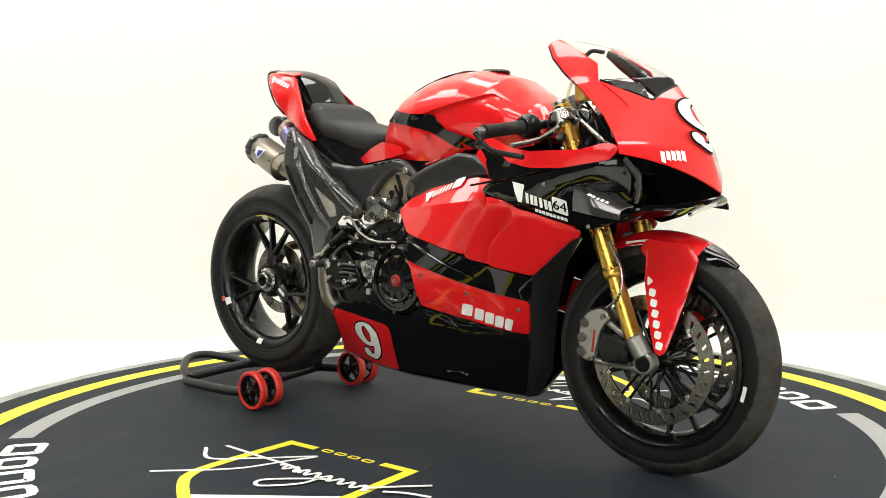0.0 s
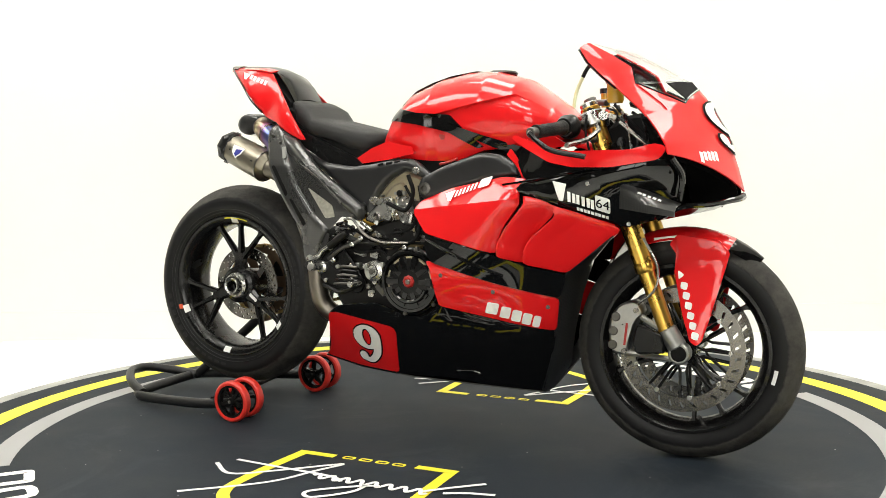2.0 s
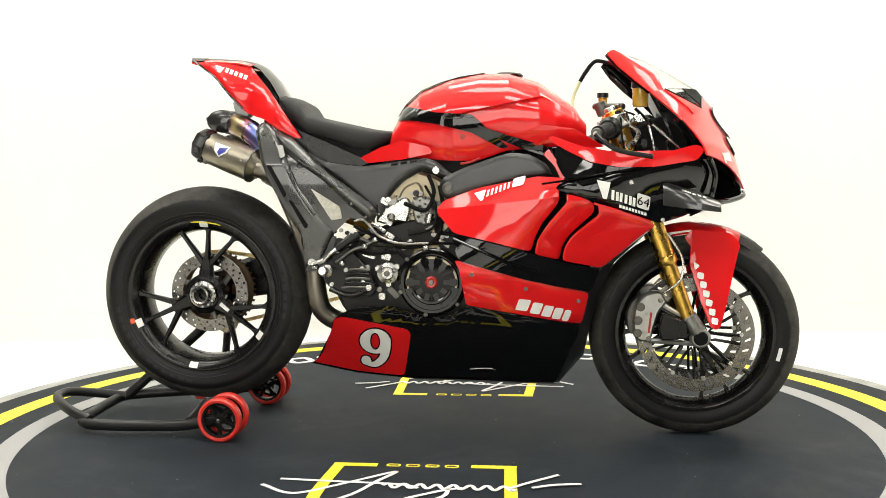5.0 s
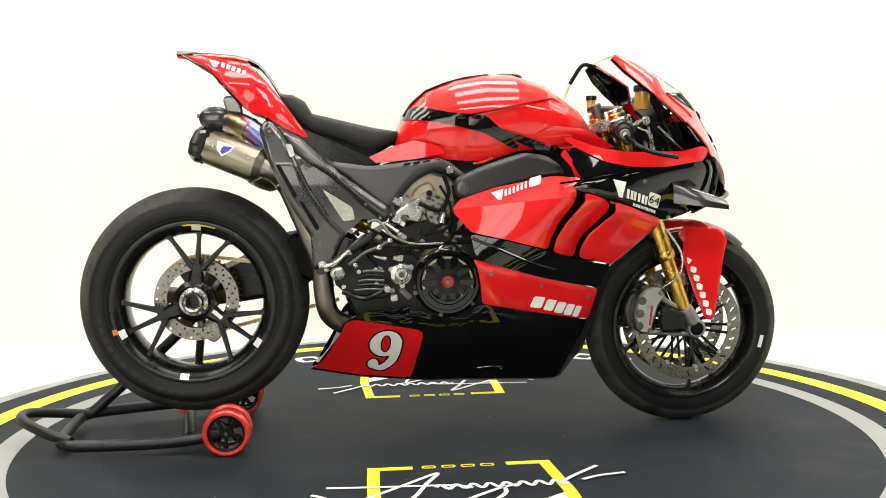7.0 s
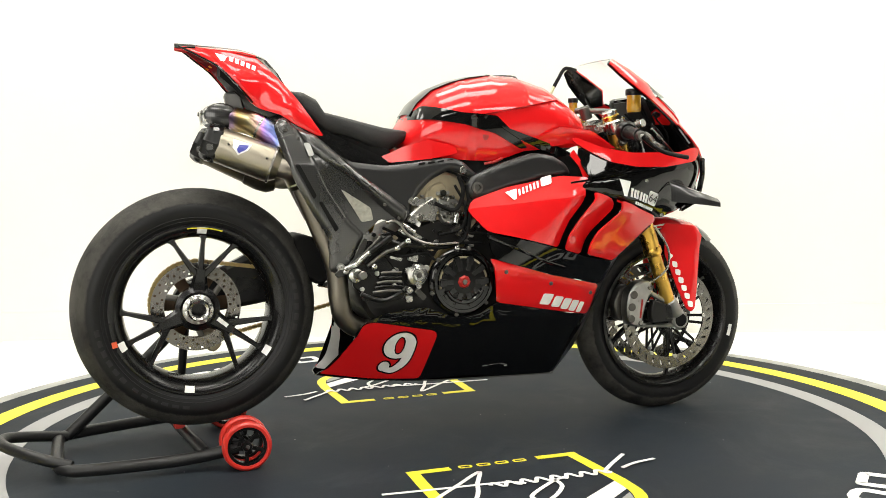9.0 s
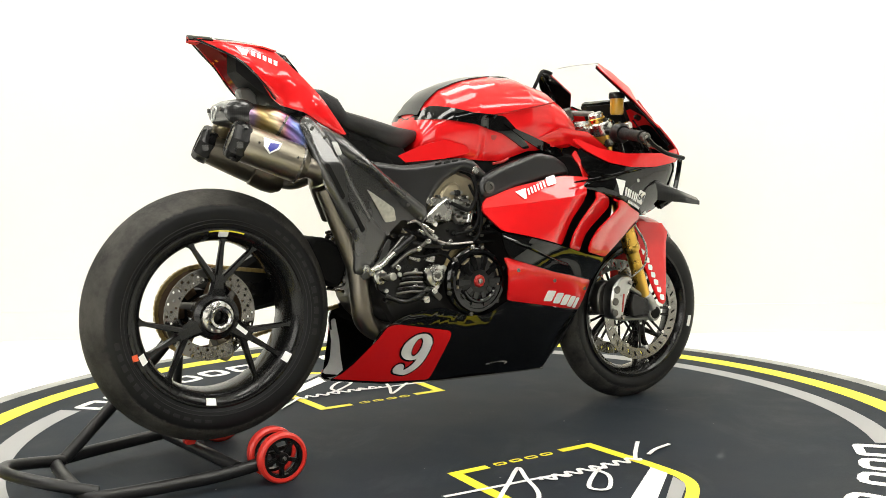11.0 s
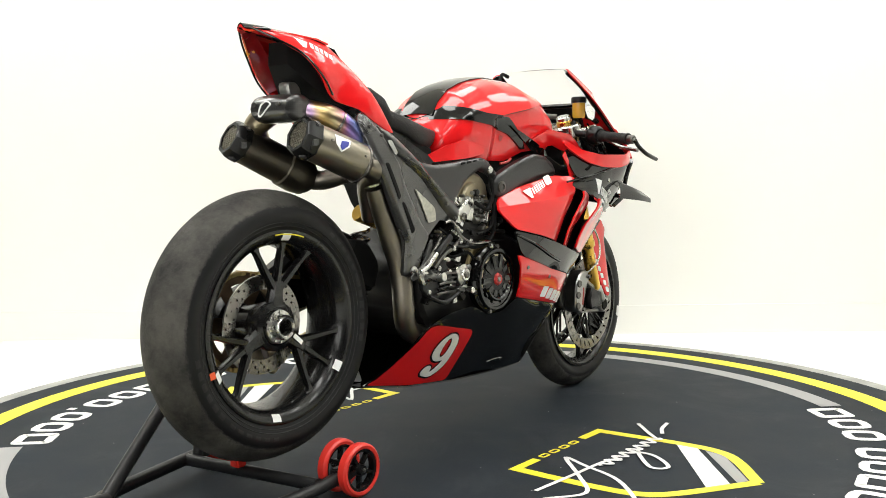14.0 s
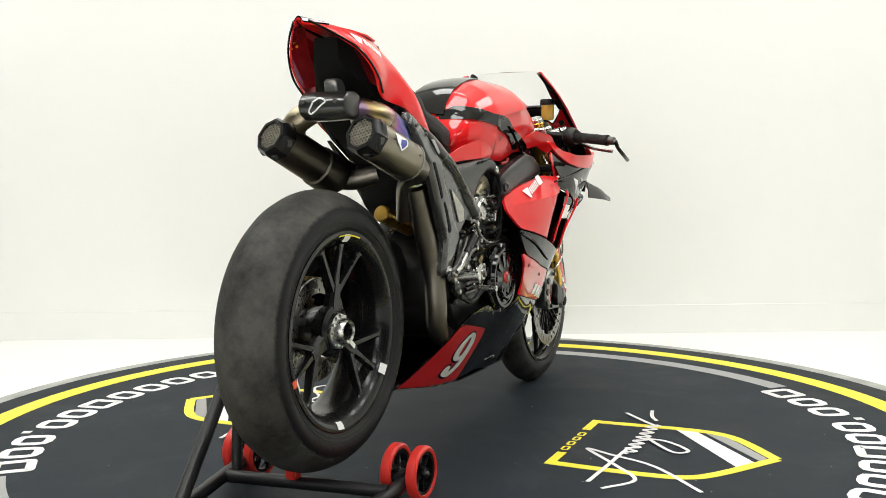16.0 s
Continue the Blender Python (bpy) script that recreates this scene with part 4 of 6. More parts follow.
    # clip-on bars, levers and controls
    for s in (-1, 1):
        a, b = Vector((0.512, 0.125 * s, 0.902)), Vector((0.441, 0.388 * s, 0.871))
        d = (b - a).normalized()
        cl = part("clip_on", rod(a - d * 0.02, a + d * 0.10, 0.011), "satin", bike, "black clip-on bar")
        part("clamp", rod(a + ax * 0.012, a - ax * 0.03, 0.034, seg=24), "alu", cl)
        g = lathe([(0, 0), (0.017, 0), (0.019, 0.004), (0.019, 0.012), (0.0165, 0.016), (0.0165, 0.112), (0.018, 0.116), (0.018, 0.122), (0, 0.122)], a + d * 0.135, d, 24)
        part("grip", g, "rubber", cl, "black rubber grip")
        part("throttle_housing", lathe([(0, 0), (0.026, 0), (0.031, 0.008), (0.031, 0.03), (0.024, 0.042), (0, 0.042)], a + d * 0.095, d, 24), "satin", cl)
        part("bar_weight", rod(a + d * 0.257, b + d * 0.006, 0.0135), "darksteel", cl)
        part("bar_screw", rod(b + d * 0.004, b + d * 0.010, 0.006), "alu", cl)
        lev = tube([a + d * 0.06 + Vector((0.045, 0, 0.0)), a + d * 0.11 + Vector((0.075, 0, -0.012)), a + d * 0.17 + Vector((0.078, 0, -0.03)), a + d * 0.25 + Vector((0.075, 0, -0.035))], 0.0065, seg=8)
        part("lever", lev, "steel" if s < 0 else "satin", cl, "bare metal brake lever" if s < 0 else "black clutch lever")
        gd = tube([b + d * 0.01, b + Vector((0.02, 0.012 * s, -0.022)), b + Vector((0.06, 0.02 * s, -0.045)), b + Vector((0.14, 0.013 * s, -0.061))], 0.0065, seg=8)
        part("lever_guard", gd, "satin", cl, "black lever guard")
        part("master_cylinder", rod(a + Vector((0.035, 0.005 * s, 0.0)), a + Vector((0.05, 0.07 * s, 0.015)), 0.013), "alu", cl)
    rs = part("brake_reservoir", lathe([(0, -0.035), (0.019, -0.033), (0.022, -0.026), (0.022, 0.018), (0, 0.018)], (0.572, -0.122, 0.985), (0, 0, 1), 24), "fluid", bike, "amber brake fluid reservoir")
    part("reservoir_cap", lathe([(0, 0.018), (0.025, 0.018), (0.026, 0.022), (0.026, 0.034), (0.023, 0.038), (0, 0.038)], (0.572, -0.122, 0.985), (0, 0, 1), 24), "satin", rs, "black screw cap")
    rs = part("clutch_reservoir", lathe([(0, -0.03), (0.012, -0.03), (0.014, 0.01), (0, 0.01)], (0.478, 0.10, 0.985), (0, 0, 1), 20), "fluid", bike, "small amber fluid reservoir")
    part("reservoir_cap", lathe([(0, 0.01), (0.017, 0.01), (0.017, 0.024), (0, 0.024)], (0.478, 0.10, 0.985), (0, 0, 1), 20), "satin", rs)
    part("breather_hose", tube([(0.495, 0.112, 1.10), (0.455, 0.11, 1.105), (0.425, 0.10, 1.07), (0.41, 0.10, 1.045)], 0.006, seg=8), "matte", bike, "black breather hose")
    part("clear_hose", tube([(0.41, 0.10, 1.045), (0.39, 0.10, 1.0), (0.385, 0.09, 0.95)], 0.005, seg=8), "clear_hose", bike, "milky breather hose")
    part("headstock_cover", prism([(0.50, 0.79), (0.53, 0.885), (0.60, 0.925), (0.665, 0.925), (0.72, 0.86), (0.72, 0.79)], -0.095, 0.095, 0.012, rounded=1), "matte", bike, "black wiring cover behind the dashboard")
    rng = random.Random(9)
    for i in range(26):
        x, y, z = rng.uniform(0.50, 0.68), rng.uniform(-0.19, 0.02), rng.uniform(0.83, 0.95)
        if rng.random() < 0.55:
            part("cable", tube([(x, y, z), (x + rng.uniform(0.0, 0.06), y - rng.uniform(-0.04, 0.05), z - rng.uniform(0.02, 0.07)), (x + rng.uniform(-0.03, 0.07), y - rng.uniform(-0.03, 0.03), 0.80)], rng.choice((0.003, 0.0045)), seg=6), rng.choice(("matte", "satin", "matte", "alu")), bike)
        else:
            part("switch_block", block((rng.uniform(0.015, 0.035), rng.uniform(0.015, 0.03), rng.uniform(0.012, 0.03)), pose(x, y, z, rng.uniform(-30, 30), rng.uniform(-30, 30), 0), 0.003), rng.choice(("satin", "matte", "satin", "darksteel")), bike)
    dash = part("dashboard", block((0.03, 0.19, 0.11), pose(0.635, 0, 0.955, 0, -28, 0), 0.008), "satin", bike, "black dashboard display")
    part("display", block((0.002, 0.16, 0.085), pose(0.6205, 0, 0.962, 0, -28, 0), 0), "black_gloss", dash)
    part("steering_damper", rod((0.45, 0.03, 0.965), (0.53, -0.06, 0.958), 0.009), "darksteel", bike, "dark steering damper")
    for k, (p, q, r) in enumerate((((0.56, -0.09, 0.95), (0.66, -0.12, 0.84), (0.60, -0.15, 0.80)), ((0.60, -0.06, 0.93), (0.70, -0.10, 0.86), (0.66, -0.14, 0.79)), ((0.52, -0.06, 0.93), (0.58, -0.05, 0.84), (0.50, -0.08, 0.78)))):
        part("cable", tube([p, q, r], 0.0045, seg=8), "matte", bike)
    part("brace_rod", tube([(0.60, -0.18, 0.90), (0.68, -0.17, 0.83)], 0.005, seg=8), "alu", bike)


def fairing(bike):
    red1 = [(0.002, 0.667), (0.023, 0.698), (0.127, 0.733), (0.287, 0.763), (0.365, 0.757), (0.335, 0.728), (0.348, 0.715), (0.345, 0.69), (0.30, 0.635), (0.278, 0.59), (0.27, 0.556), (0.158, 0.585), (0.054, 0.608)]
    red2 = [(0.364, 0.716), (0.370, 0.695), (0.315, 0.632), (0.288, 0.59), (0.279, 0.550), (0.347, 0.532), (0.354, 0.57), (0.372, 0.60), (0.42, 0.645), (0.442, 0.665), (0.440, 0.690), (0.41, 0.704)]
    red3 = [(0.448, 0.690), (0.456, 0.662), (0.428, 0.638), (0.381, 0.602), (0.360, 0.567), (0.354, 0.533), (0.461, 0.508), (0.52, 0.555), (0.60, 0.616), (0.606, 0.630), (0.50, 0.674)]
    def edge(pts):
        zs, xs = [p[1] for p in pts], [p[0] for p in pts]
        return lambda z: float(np.interp(z, zs, xs))
    front1, rear2, rear3 = edge(((0.27, 0.556), (0.278, 0.59), (0.30, 0.635), (0.345, 0.69), (0.348, 0.715))), edge(((0.279, 0.550), (0.288, 0.59), (0.315, 0.632), (0.370, 0.695))), edge(((0.354, 0.533), (0.360, 0.567), (0.381, 0.602), (0.428, 0.638), (0.456, 0.662)))

    def dipped(x, z):
        return flank(x, z) - 0.020 * max(0.0, 1 - max(0.0, front1(z) - x) / 0.055) ** 1.3 * min(1.0, max(0.0, (0.725 - z) / 0.03))

    def lifted(x, z):
        return body(x, z) + 0.014 - 0.030 * min(1.0, max(0.0, x - rear2(z)) / 0.075)

    def lifted_front(x, z):
        return body(x, z) + 0.004 + 0.014 * max(0.0, 1 - max(0.0, x - rear3(z)) / 0.07)
    strip = [(0.050, 0.604), (0.158, 0.581), (0.27, 0.552), (0.347, 0.528), (0.461, 0.504), (0.432, 0.438), (0.242, 0.480), (0.08, 0.527), (0.062, 0.545)]
    band = [(0.055, 0.534), (0.115, 0.516), (0.242, 0.478), (0.430, 0.436), (0.410, 0.342), (0.30, 0.362), (0.082, 0.404), (0.088, 0.45), (0.078, 0.49)]
    belly = [(-0.312, 0.345), (-0.29, 0.368), (-0.25, 0.387), (-0.191, 0.396), (-0.126, 0.400), (-0.085, 0.385), (-0.03, 0.362), (0.03, 0.366), (0.065, 0.39), (0.082, 0.402), (0.30, 0.36), (0.409, 0.340), (0.395, 0.295), (0.338, 0.150), (0.13, 0.158), (-0.072, 0.166), (-0.257, 0.179), (-0.409, 0.200), (-0.365, 0.224), (-0.333, 0.272), (-0.318, 0.32)]
    nine = [(-0.314, 0.325), (-0.30, 0.360), (-0.27, 0.364), (-0.088, 0.326), (-0.080, 0.310), (-0.112, 0.174), (-0.257, 0.182), (-0.403, 0.203), (-0.36, 0.228), (-0.328, 0.277)]
    upper = [(0.362, 0.755), (0.539, 0.779), (0.686, 0.801), (0.745, 0.805), (0.765, 0.775), (0.752, 0.71), (0.76, 0.685), (0.687, 0.649), (0.620, 0.630), (0.50, 0.674), (0.42, 0.702), (0.332, 0.727)]
    collar = [(0.735, 0.832), (0.715, 0.802), (0.60, 0.785), (0.50, 0.786), (0.43, 0.800), (0.36, 0.836), (0.316, 0.864), (0.326, 0.874), (0.41, 0.842), (0.49, 0.827), (0.66, 0.828), (0.708, 0.844)]
    infill = [(0.362, 0.755), (0.338, 0.80), (0.335, 0.842), (0.36, 0.846), (0.43, 0.816), (0.50, 0.801), (0.62, 0.797), (0.70, 0.806), (0.686, 0.799), (0.539, 0.777)]
    for s in (-1, 1):
        part("side_fairing", skin(red1, dipped, s, 0.0, 0.008, 0.014, cuts=(((0, 0, 0.672), (-0.10, 0, 1)),)), "red", bike, "glossy red upper side fairing", 18)
        blade = part("vent_blade", skin(red2, lifted, s, 0.0, 0.005, 0.012, roll=0.002, reach=0.006), "red", bike, "red vent blade between side slots")
        part("front_fairing", skin(red3, lifted_front, s, 0.0, 0.006, 0.014, roll=0.002, reach=0.006), "red", bike, "glossy red front side fairing")
        # near-black sheet paints the shade seen through the slots
        part("vent_backing", skin([(0.255, 0.53), (0.262, 0.72), (0.34, 0.735), (0.46, 0.70), (0.475, 0.65), (0.47, 0.51), (0.36, 0.52)], body, s, -0.034, 0.003, 0.04), "foam", bike, "dark sheet for the shade behind the vents")
        st = part("black_strip", skin(strip, body, s, 0.002, 0.006, 0.02), "black_gloss", bike, "gloss black fairing strip")
        part("strip_slot", tube([(0.055, s * (body(0.055, 0.59) + 0.002), 0.592), (0.13, s * (body(0.13, 0.56) + 0.004), 0.560), (0.22, s * (body(0.22, 0.525) + 0.003), 0.520), (0.29, s * (body(0.29, 0.50) + 0.001), 0.497)], 0.0045, seg=8), "black_gloss", st)
        bd = part("red_band", skin(band, body, s, 0.0, 0.006, 0.02, roll=0.002, reach=0.008), "red", bike, "red lower fairing band")
        bl = part("belly_pan", skin(belly, body, s, 0.0, 0.006, 0.03, roll=0.003, reach=0.012), "black_gloss", bike, "gloss black belly pan")
        # added sheet that paints the bright reflection at the pan's rear inside edge
        part("reflection_sheet", skin([(-0.306, 0.338), (-0.29, 0.34), (-0.30, 0.28), (-0.33, 0.20), (-0.392, 0.206), (-0.356, 0.230), (-0.324, 0.278)], body, s, -0.0085, 0.0015, 0.03, 1), "pale_sheen", bl, "pale sheet for the reflection inside the belly pan")
        part("number_field", skin(nine, body, s, 0.0014, 0.001), "red", bl, "red number field")
        for grow, off, mt, lab in ((0.0045, 0.0026, "black_gloss", ""), (0.0, 0.0042, "white", "bold white racing number")):
            full9 = bmesh.new()
            for k, g in enumerate(numeral(grow, 1.07)):
                for v in g.verts:
                    v.co = Vector(((v.co.x + v.co.z * 0.10) * (1 if s < 0 else -1) - 0.190, 0, v.co.z + 0.264))
                join(full9, bend(rasterise(g, 0.02), body, s, off + 0.0003 * k, 0.001))
            part("racing_number", full9, mt, bl, lab)
        for i, (x, w) in enumerate(((0.247, 0.034), (0.284, 0.028), (0.315, 0.026), (0.343, 0.024), (0.368, 0.018))):
            z = 0.404 - (x - 0.247) * 0.27
            o = [(x - w / 2 + 0.005, z + 0.017), (x + w / 2 + 0.005, z + 0.013), (x + w / 2 - 0.007, z - 0.019), (x - w / 2 - 0.007, z - 0.015)]
            bm = skin(o, body, s, 0.0015, 0.001, 0.05, 1)
            part("white_mark", bm, "white", bd)
        # thin bright tube draws the reflection along the edges of a belly notch
        part("notch_glint", tube([(0.085, s * (body(0.085, 0.197) + 0.001), 0.197), (0.13, s * (body(0.13, 0.201) + 0.001), 0.201), (0.16, s * (body(0.16, 0.197) + 0.001), 0.197), (0.155, s * (body(0.155, 0.191) + 0.001), 0.191)], 0.001, seg=6), "alu", bl)
        for x, z in ((0.105, 0.492), (0.254, 0.450), (0.40, 0.412)):
            y = s * body(x, z)
            part("screw", rod((x, y, z), (x, y + s * 0.003, z), 0.006, seg=12), "darksteel", bd)
        up = part("upper_fairing", skin(upper, body, s, 0.0, 0.006, 0.02, roll=0.005, reach=0.014), "black_gloss", bike, "gloss black upper side fairing")
        part("fairing_infill", skin(infill, body, s, -0.002, 0.005, 0.03), "black_gloss", bike, "gloss black infill panel below the screen")
        cl = part("fairing_collar", skin(collar, body, s, 0.006, 0.008, 0.02), "red", bike, "red fairing edge below the screen")
        part("seam", tube([(0.30, s * (body(0.30, 0.735) + 0.003), 0.742), (0.40, s * (body(0.40, 0.757) + 0.003), 0.756), (0.539, s * (body(0.539, 0.777) + 0.003), 0.780), (0.66, s * (body(0.66, 0.795) + 0.003), 0.797)], 0.003, seg=6), "black_gloss", up)
        for x, z in ((0.539, 0.744), (0.628, 0.64)):
            y = s * body(x, z)
            part("screw", rod((x, y, z), (x, y + s * 0.003, z), 0.006, seg=12), "alu", up)
        # plain marks in place of sponsor lettering
        part("white_mark", skin([(0.447, 0.752), (0.484, 0.744), (0.474, 0.700), (0.464, 0.702)], body, s, 0.0014, 0.001, 0.05, 0), "white", up)
        for x, z, h in ((0.490, 0.712, 0.026), (0.502, 0.708, 0.024), (0.512, 0.705, 0.024), (0.525, 0.700, 0.024), (0.537, 0.696, 0.024), (0.547, 0.692, 0.024)):
            part("white_mark", skin([(x - 0.003, z + h / 2), (x + 0.0045, z + h / 2 - 0.002), (x + 0.0035, z - h / 2 - 0.002), (x - 0.004, z - h / 2)], body, s, 0.0014, 0.001, 0.05, 0), "white", up)
        part("white_mark", skin([(0.556, 0.716), (0.592, 0.704), (0.588, 0.666), (0.554, 0.678)], body, s, 0.0014, 0.001, 0.05, 1), "white", up)
        num = digits("64", 0.034)
        for v in num.verts:
            v.co = Vector((v.co.x * (1 if s < 0 else -1) + 0.5725, 0, v.co.z + 0.690 - 0.32 * v.co.x * (1 if s < 0 else -1)))
        part("small_number", bend(num, body, s, 0.0032, 0.001), "black_gloss", up, "small black number")
        for k in range(9):
            x = 0.508 + 0.0085 * k
            z = 0.680 - 0.33 * (x - 0.508)
            part("white_mark", skin([(x, z + 0.005), (x + 0.0065, z + 0.003), (x + 0.006, z - 0.005), (x - 0.0005, z - 0.003)], body, s, 0.0014, 0.001, 0.05, 0), "white", up)
        part("red_mark", skin([(0.44, 0.692), (0.595, 0.640), (0.595, 0.634), (0.44, 0.686)], body, s, 0.0018, 0.001, 0.05, 0), "red", up)
        part("white_mark", skin([(0.112, 0.718), (0.146, 0.728), (0.138, 0.699), (0.130, 0.697)], flank, s, 0.0065, 0.001, 0.05, 0), "white", bike)
        for i in range(6):
            x, z = 0.150 + i * 0.0115, 0.716 + i * 0.0042
            part("white_mark", skin([(x, z + 0.010), (x + 0.006, z + 0.012), (x + 0.003, z - 0.006), (x - 0.003, z - 0.008)], flank, s, 0.0065, 0.001, 0.05, 0), "white", bike)
        part("white_mark", skin([(0.222, 0.757), (0.256, 0.766), (0.250, 0.741), (0.217, 0.732)], flank, s, 0.0065, 0.001, 0.05, 1), "white", bike)
        # carbon duct turning in towards the front wheel
        duct = [[Vector((0.588, s * 0.208, 0.611)), Vector((0.578, s * 0.165, 0.612)), Vector((0.552, s * 0.11, 0.606))],
                [Vector((0.458, s * 0.203, 0.508)), Vector((0.497, s * 0.172, 0.522)), Vector((0.505, s * 0.11, 0.540))],
                [Vector((0.424, s * 0.171, 0.436)), Vector((0.458, s * 0.143, 0.438)), Vector((0.466, s * 0.085, 0.445))],
                [Vector((0.403, s * 0.138, 0.340)), Vector((0.430, s * 0.112, 0.34)), Vector((0.436, s * 0.06, 0.34))],
                [Vector((0.368, s * 0.087, 0.235)), Vector((0.395, s * 0.07, 0.235)), Vector((0.415, s * 0.04, 0.235))],
                [Vector((0.333, s * 0.05, 0.153)), Vector((0.345, s * 0.035, 0.152)), Vector((0.350, s * 0.0, 0.152))]]
        part("duct_panel", shell(duct, 0.003), "carbon", bike, "carbon radiator duct panel")
        # winglet
        wing = []
        for k in range(7):
            t = k / 6
            x0, f = 0.622 + 0.146 * t, 0.45 + 0.55 * min(1, t * 1.8)
            up, lo = 0.750 - 0.056 * t, 0.682 - 0.018 * t
            path = [(0.236, 1.0), (0.266, 0.95), (0.292, 0.78), (0.306, 0.42), (0.306, 0.0)]
            wing.append([Vector((x0, s * (0.238 + (y - 0.238) * f), lo + (up - lo) * h)) for y, h in path])
        for k in range(5):
            a0 = wing[2][2].lerp(wing[5][2], 0.18 * k)
            a1, up1 = wing[2][2].lerp(wing[5][2], 0.18 * k + (0.11 if k else 0.15)), (wing[3][1] - wing[3][2]) * 0.42
            out = Vector((0, s * 0.004, 0.001))
            part("white_mark", shell([[a0 + out, a1 + out], [a0 + up1 + out, a1 + up1 + out]], 0.0006), "white", bike)
        wg = part("winglet", shell(wing, 0.0035), "carbon", bike, "dark carbon winglet")
    # nose shell and screen frame
    rowsrc = [((0.876, 0.717), (0.818, 0.122, 0.778), (0.735, 0.248, 0.815)), ((0.860, 0.776), (0.804, 0.112, 0.828), (0.728, 0.244, 0.838)), ((0.832, 0.863), (0.770, 0.112, 0.885), (0.706, 0.234, 0.872)), ((0.784, 0.950), (0.725, 0.118, 0.948), (0.664, 0.214, 0.925)), ((0.738, 1.006), (0.660, 0.128, 1.000), (0.594, 0.203, 0.988))]

    def across(c, m, e, s, v):
        a, b, d = Vector((c[0], 0, c[1])), Vector((m[0], s * m[1], m[2])), Vector((e[0], s * e[1], e[2]))
        ctrl = 2 * b - 0.5 * (a + d)
        ctrl.x = min(ctrl.x, a.x)
        return a * (1 - v) ** 2 + ctrl * 2 * v * (1 - v) + d * v * v
    ctl = []
    for i in range(17):
        t = i / 4
        k = min(int(t), 3)
        f = t - k
        ctl.append(tuple(tuple(p + (q - p) * f for p, q in zip(a, b)) for a, b in zip(rowsrc[k], rowsrc[k + 1])))
    vs = [-1 + 2 * j / 20 for j in range(21)]
    full = [[across(*c, -1 if v < 0 else 1, abs(v)) for v in vs] for c in ctl]
    ns = part("nose_fairing", shell(full[:12], -0.004), "red", bike, "glossy red nose fairing", 50)
    def on_nose(u, v):
        k = min(int(u), 3)
        f = u - k
        c = tuple(tuple(p + (q - p) * f for p, q in zip(a, b)) for a, b in zip(rowsrc[k], rowsrc[k + 1]))
        return across(*c, -1 if v < 0 else 1, abs(v))

    def brink(v):
        """where the paint ends: a dip on either side of the peak, then up along the arm"""
        v = abs(v)
        return 3.60 - 0.72 * v / 0.42 if v < 0.42 else 2.88 + 1.10 * min(1.0, (v - 0.42) / 0.28)
    cols = [-0.7 + 0.05 * k for k in range(29)]
    part("nose_peak", shell([[on_nose(2.74 + (brink(v) - 2.74) * r / 4, v) for v in cols] for r in range(5)], -0.004), "red", ns, "red peak below the screen", 50)
    part("black_brow", shell([[on_nose(brink(v) + (4.0 - brink(v)) * r / 4, v) for v in cols if abs(v) < 0.33] for r in range(5)], -0.003), "matte", ns, "black patch at the nose top")
    part("screen_seal", tube([on_nose(brink(v), v) + Vector((0.002, 0, 0.003)) for v in cols], 0.0032, seg=6, k=1), "black_gloss", ns, "black edge of the screen")
    for s in (-1, 1):
        side_cols = [s * (0.3 + 0.05 * k) for k in range(9)]
        low_pane = part("screen_corner", shell([[on_nose(brink(v) + (4.0 - brink(v)) * r / 4, v) + Vector((0.001, 0, 0.002)) for v in side_cols] for r in range(5)], 0.0015), "screen", ns, "clear polycarbonate screen corner", 60)
        low_pane.visible_shadow = False
        part("screen_arm_root", shell([[on_nose(2.74 + 1.26 * r / 5, s * v) for v in (0.7, 0.8, 0.9, 1.0)] for r in range(6)], -0.004 * s), "red", ns, "red foot of the fairing arm", 50)
    for grow, off, mt in ((0.0045, 0.0050, "black_gloss"), (0.0, 0.0066, "white")):
        full9 = bmesh.new()
        for k, g in enumerate(numeral(grow, 1.15)):
            rasterise(g, 0.02)
            for v in g.verts:
                t = (v.co.z + 0.108) / 0.216
                u = max(0.0, min(3.9, 0.95 + 2.45 * t))
                n0 = min(int(u), 3)
                f = u - n0
                c = tuple(tuple(p + (q - p) * f for p, q in zip(a, b)) for a, b in zip(rowsrc[n0], rowsrc[n0 + 1]))
                y = v.co.x
                v.co = across(*c, 1 if y > 0 else -1, min(1, abs(y) / (2 * c[1][1]))) + Vector(((off + 0.0003 * k) * 1.2, 0, off))
            bmesh.ops.solidify(g, geom=g.faces[:], thickness=-0.0008)
            join(full9, g)
        part("racing_number", full9, mt, ns, "bold white racing number" if mt == "white" else "")
    for k in range(5):
        v0, v1 = 0.38 + 0.055 * k, 0.38 + 0.055 * k + 0.042
        u0, u1 = (0.55, 1.0) if k < 4 else (0.42, 1.0)
        for s in (-1, 1):
            quad = []
            for u in (u0, u1):
                n0 = min(int(u - 0.08 * k), 3)
                f = u - 0.08 * k - n0
                c = tuple(tuple(p + (q - p) * f for p, q in zip(a, b)) for a, b in zip(rowsrc[n0], rowsrc[n0 + 1]))
                quad.append([across(*c, s, v) + Vector((0.0045, s * 0.003, 0.001)) for v in (v0, v1)])
            part("white_mark", shell(quad, 0.0006), "white", ns)
    # inside of the nose, kept near-black to hold its shade
    lining = [[p + Vector((-0.012, -0.04 * p.y, -0.008)) for p in r] for r in full[:12]]
    part("nose_lining", shell(lining, 0.002), "foam", ns, "black inside of the nose fairing", 60)
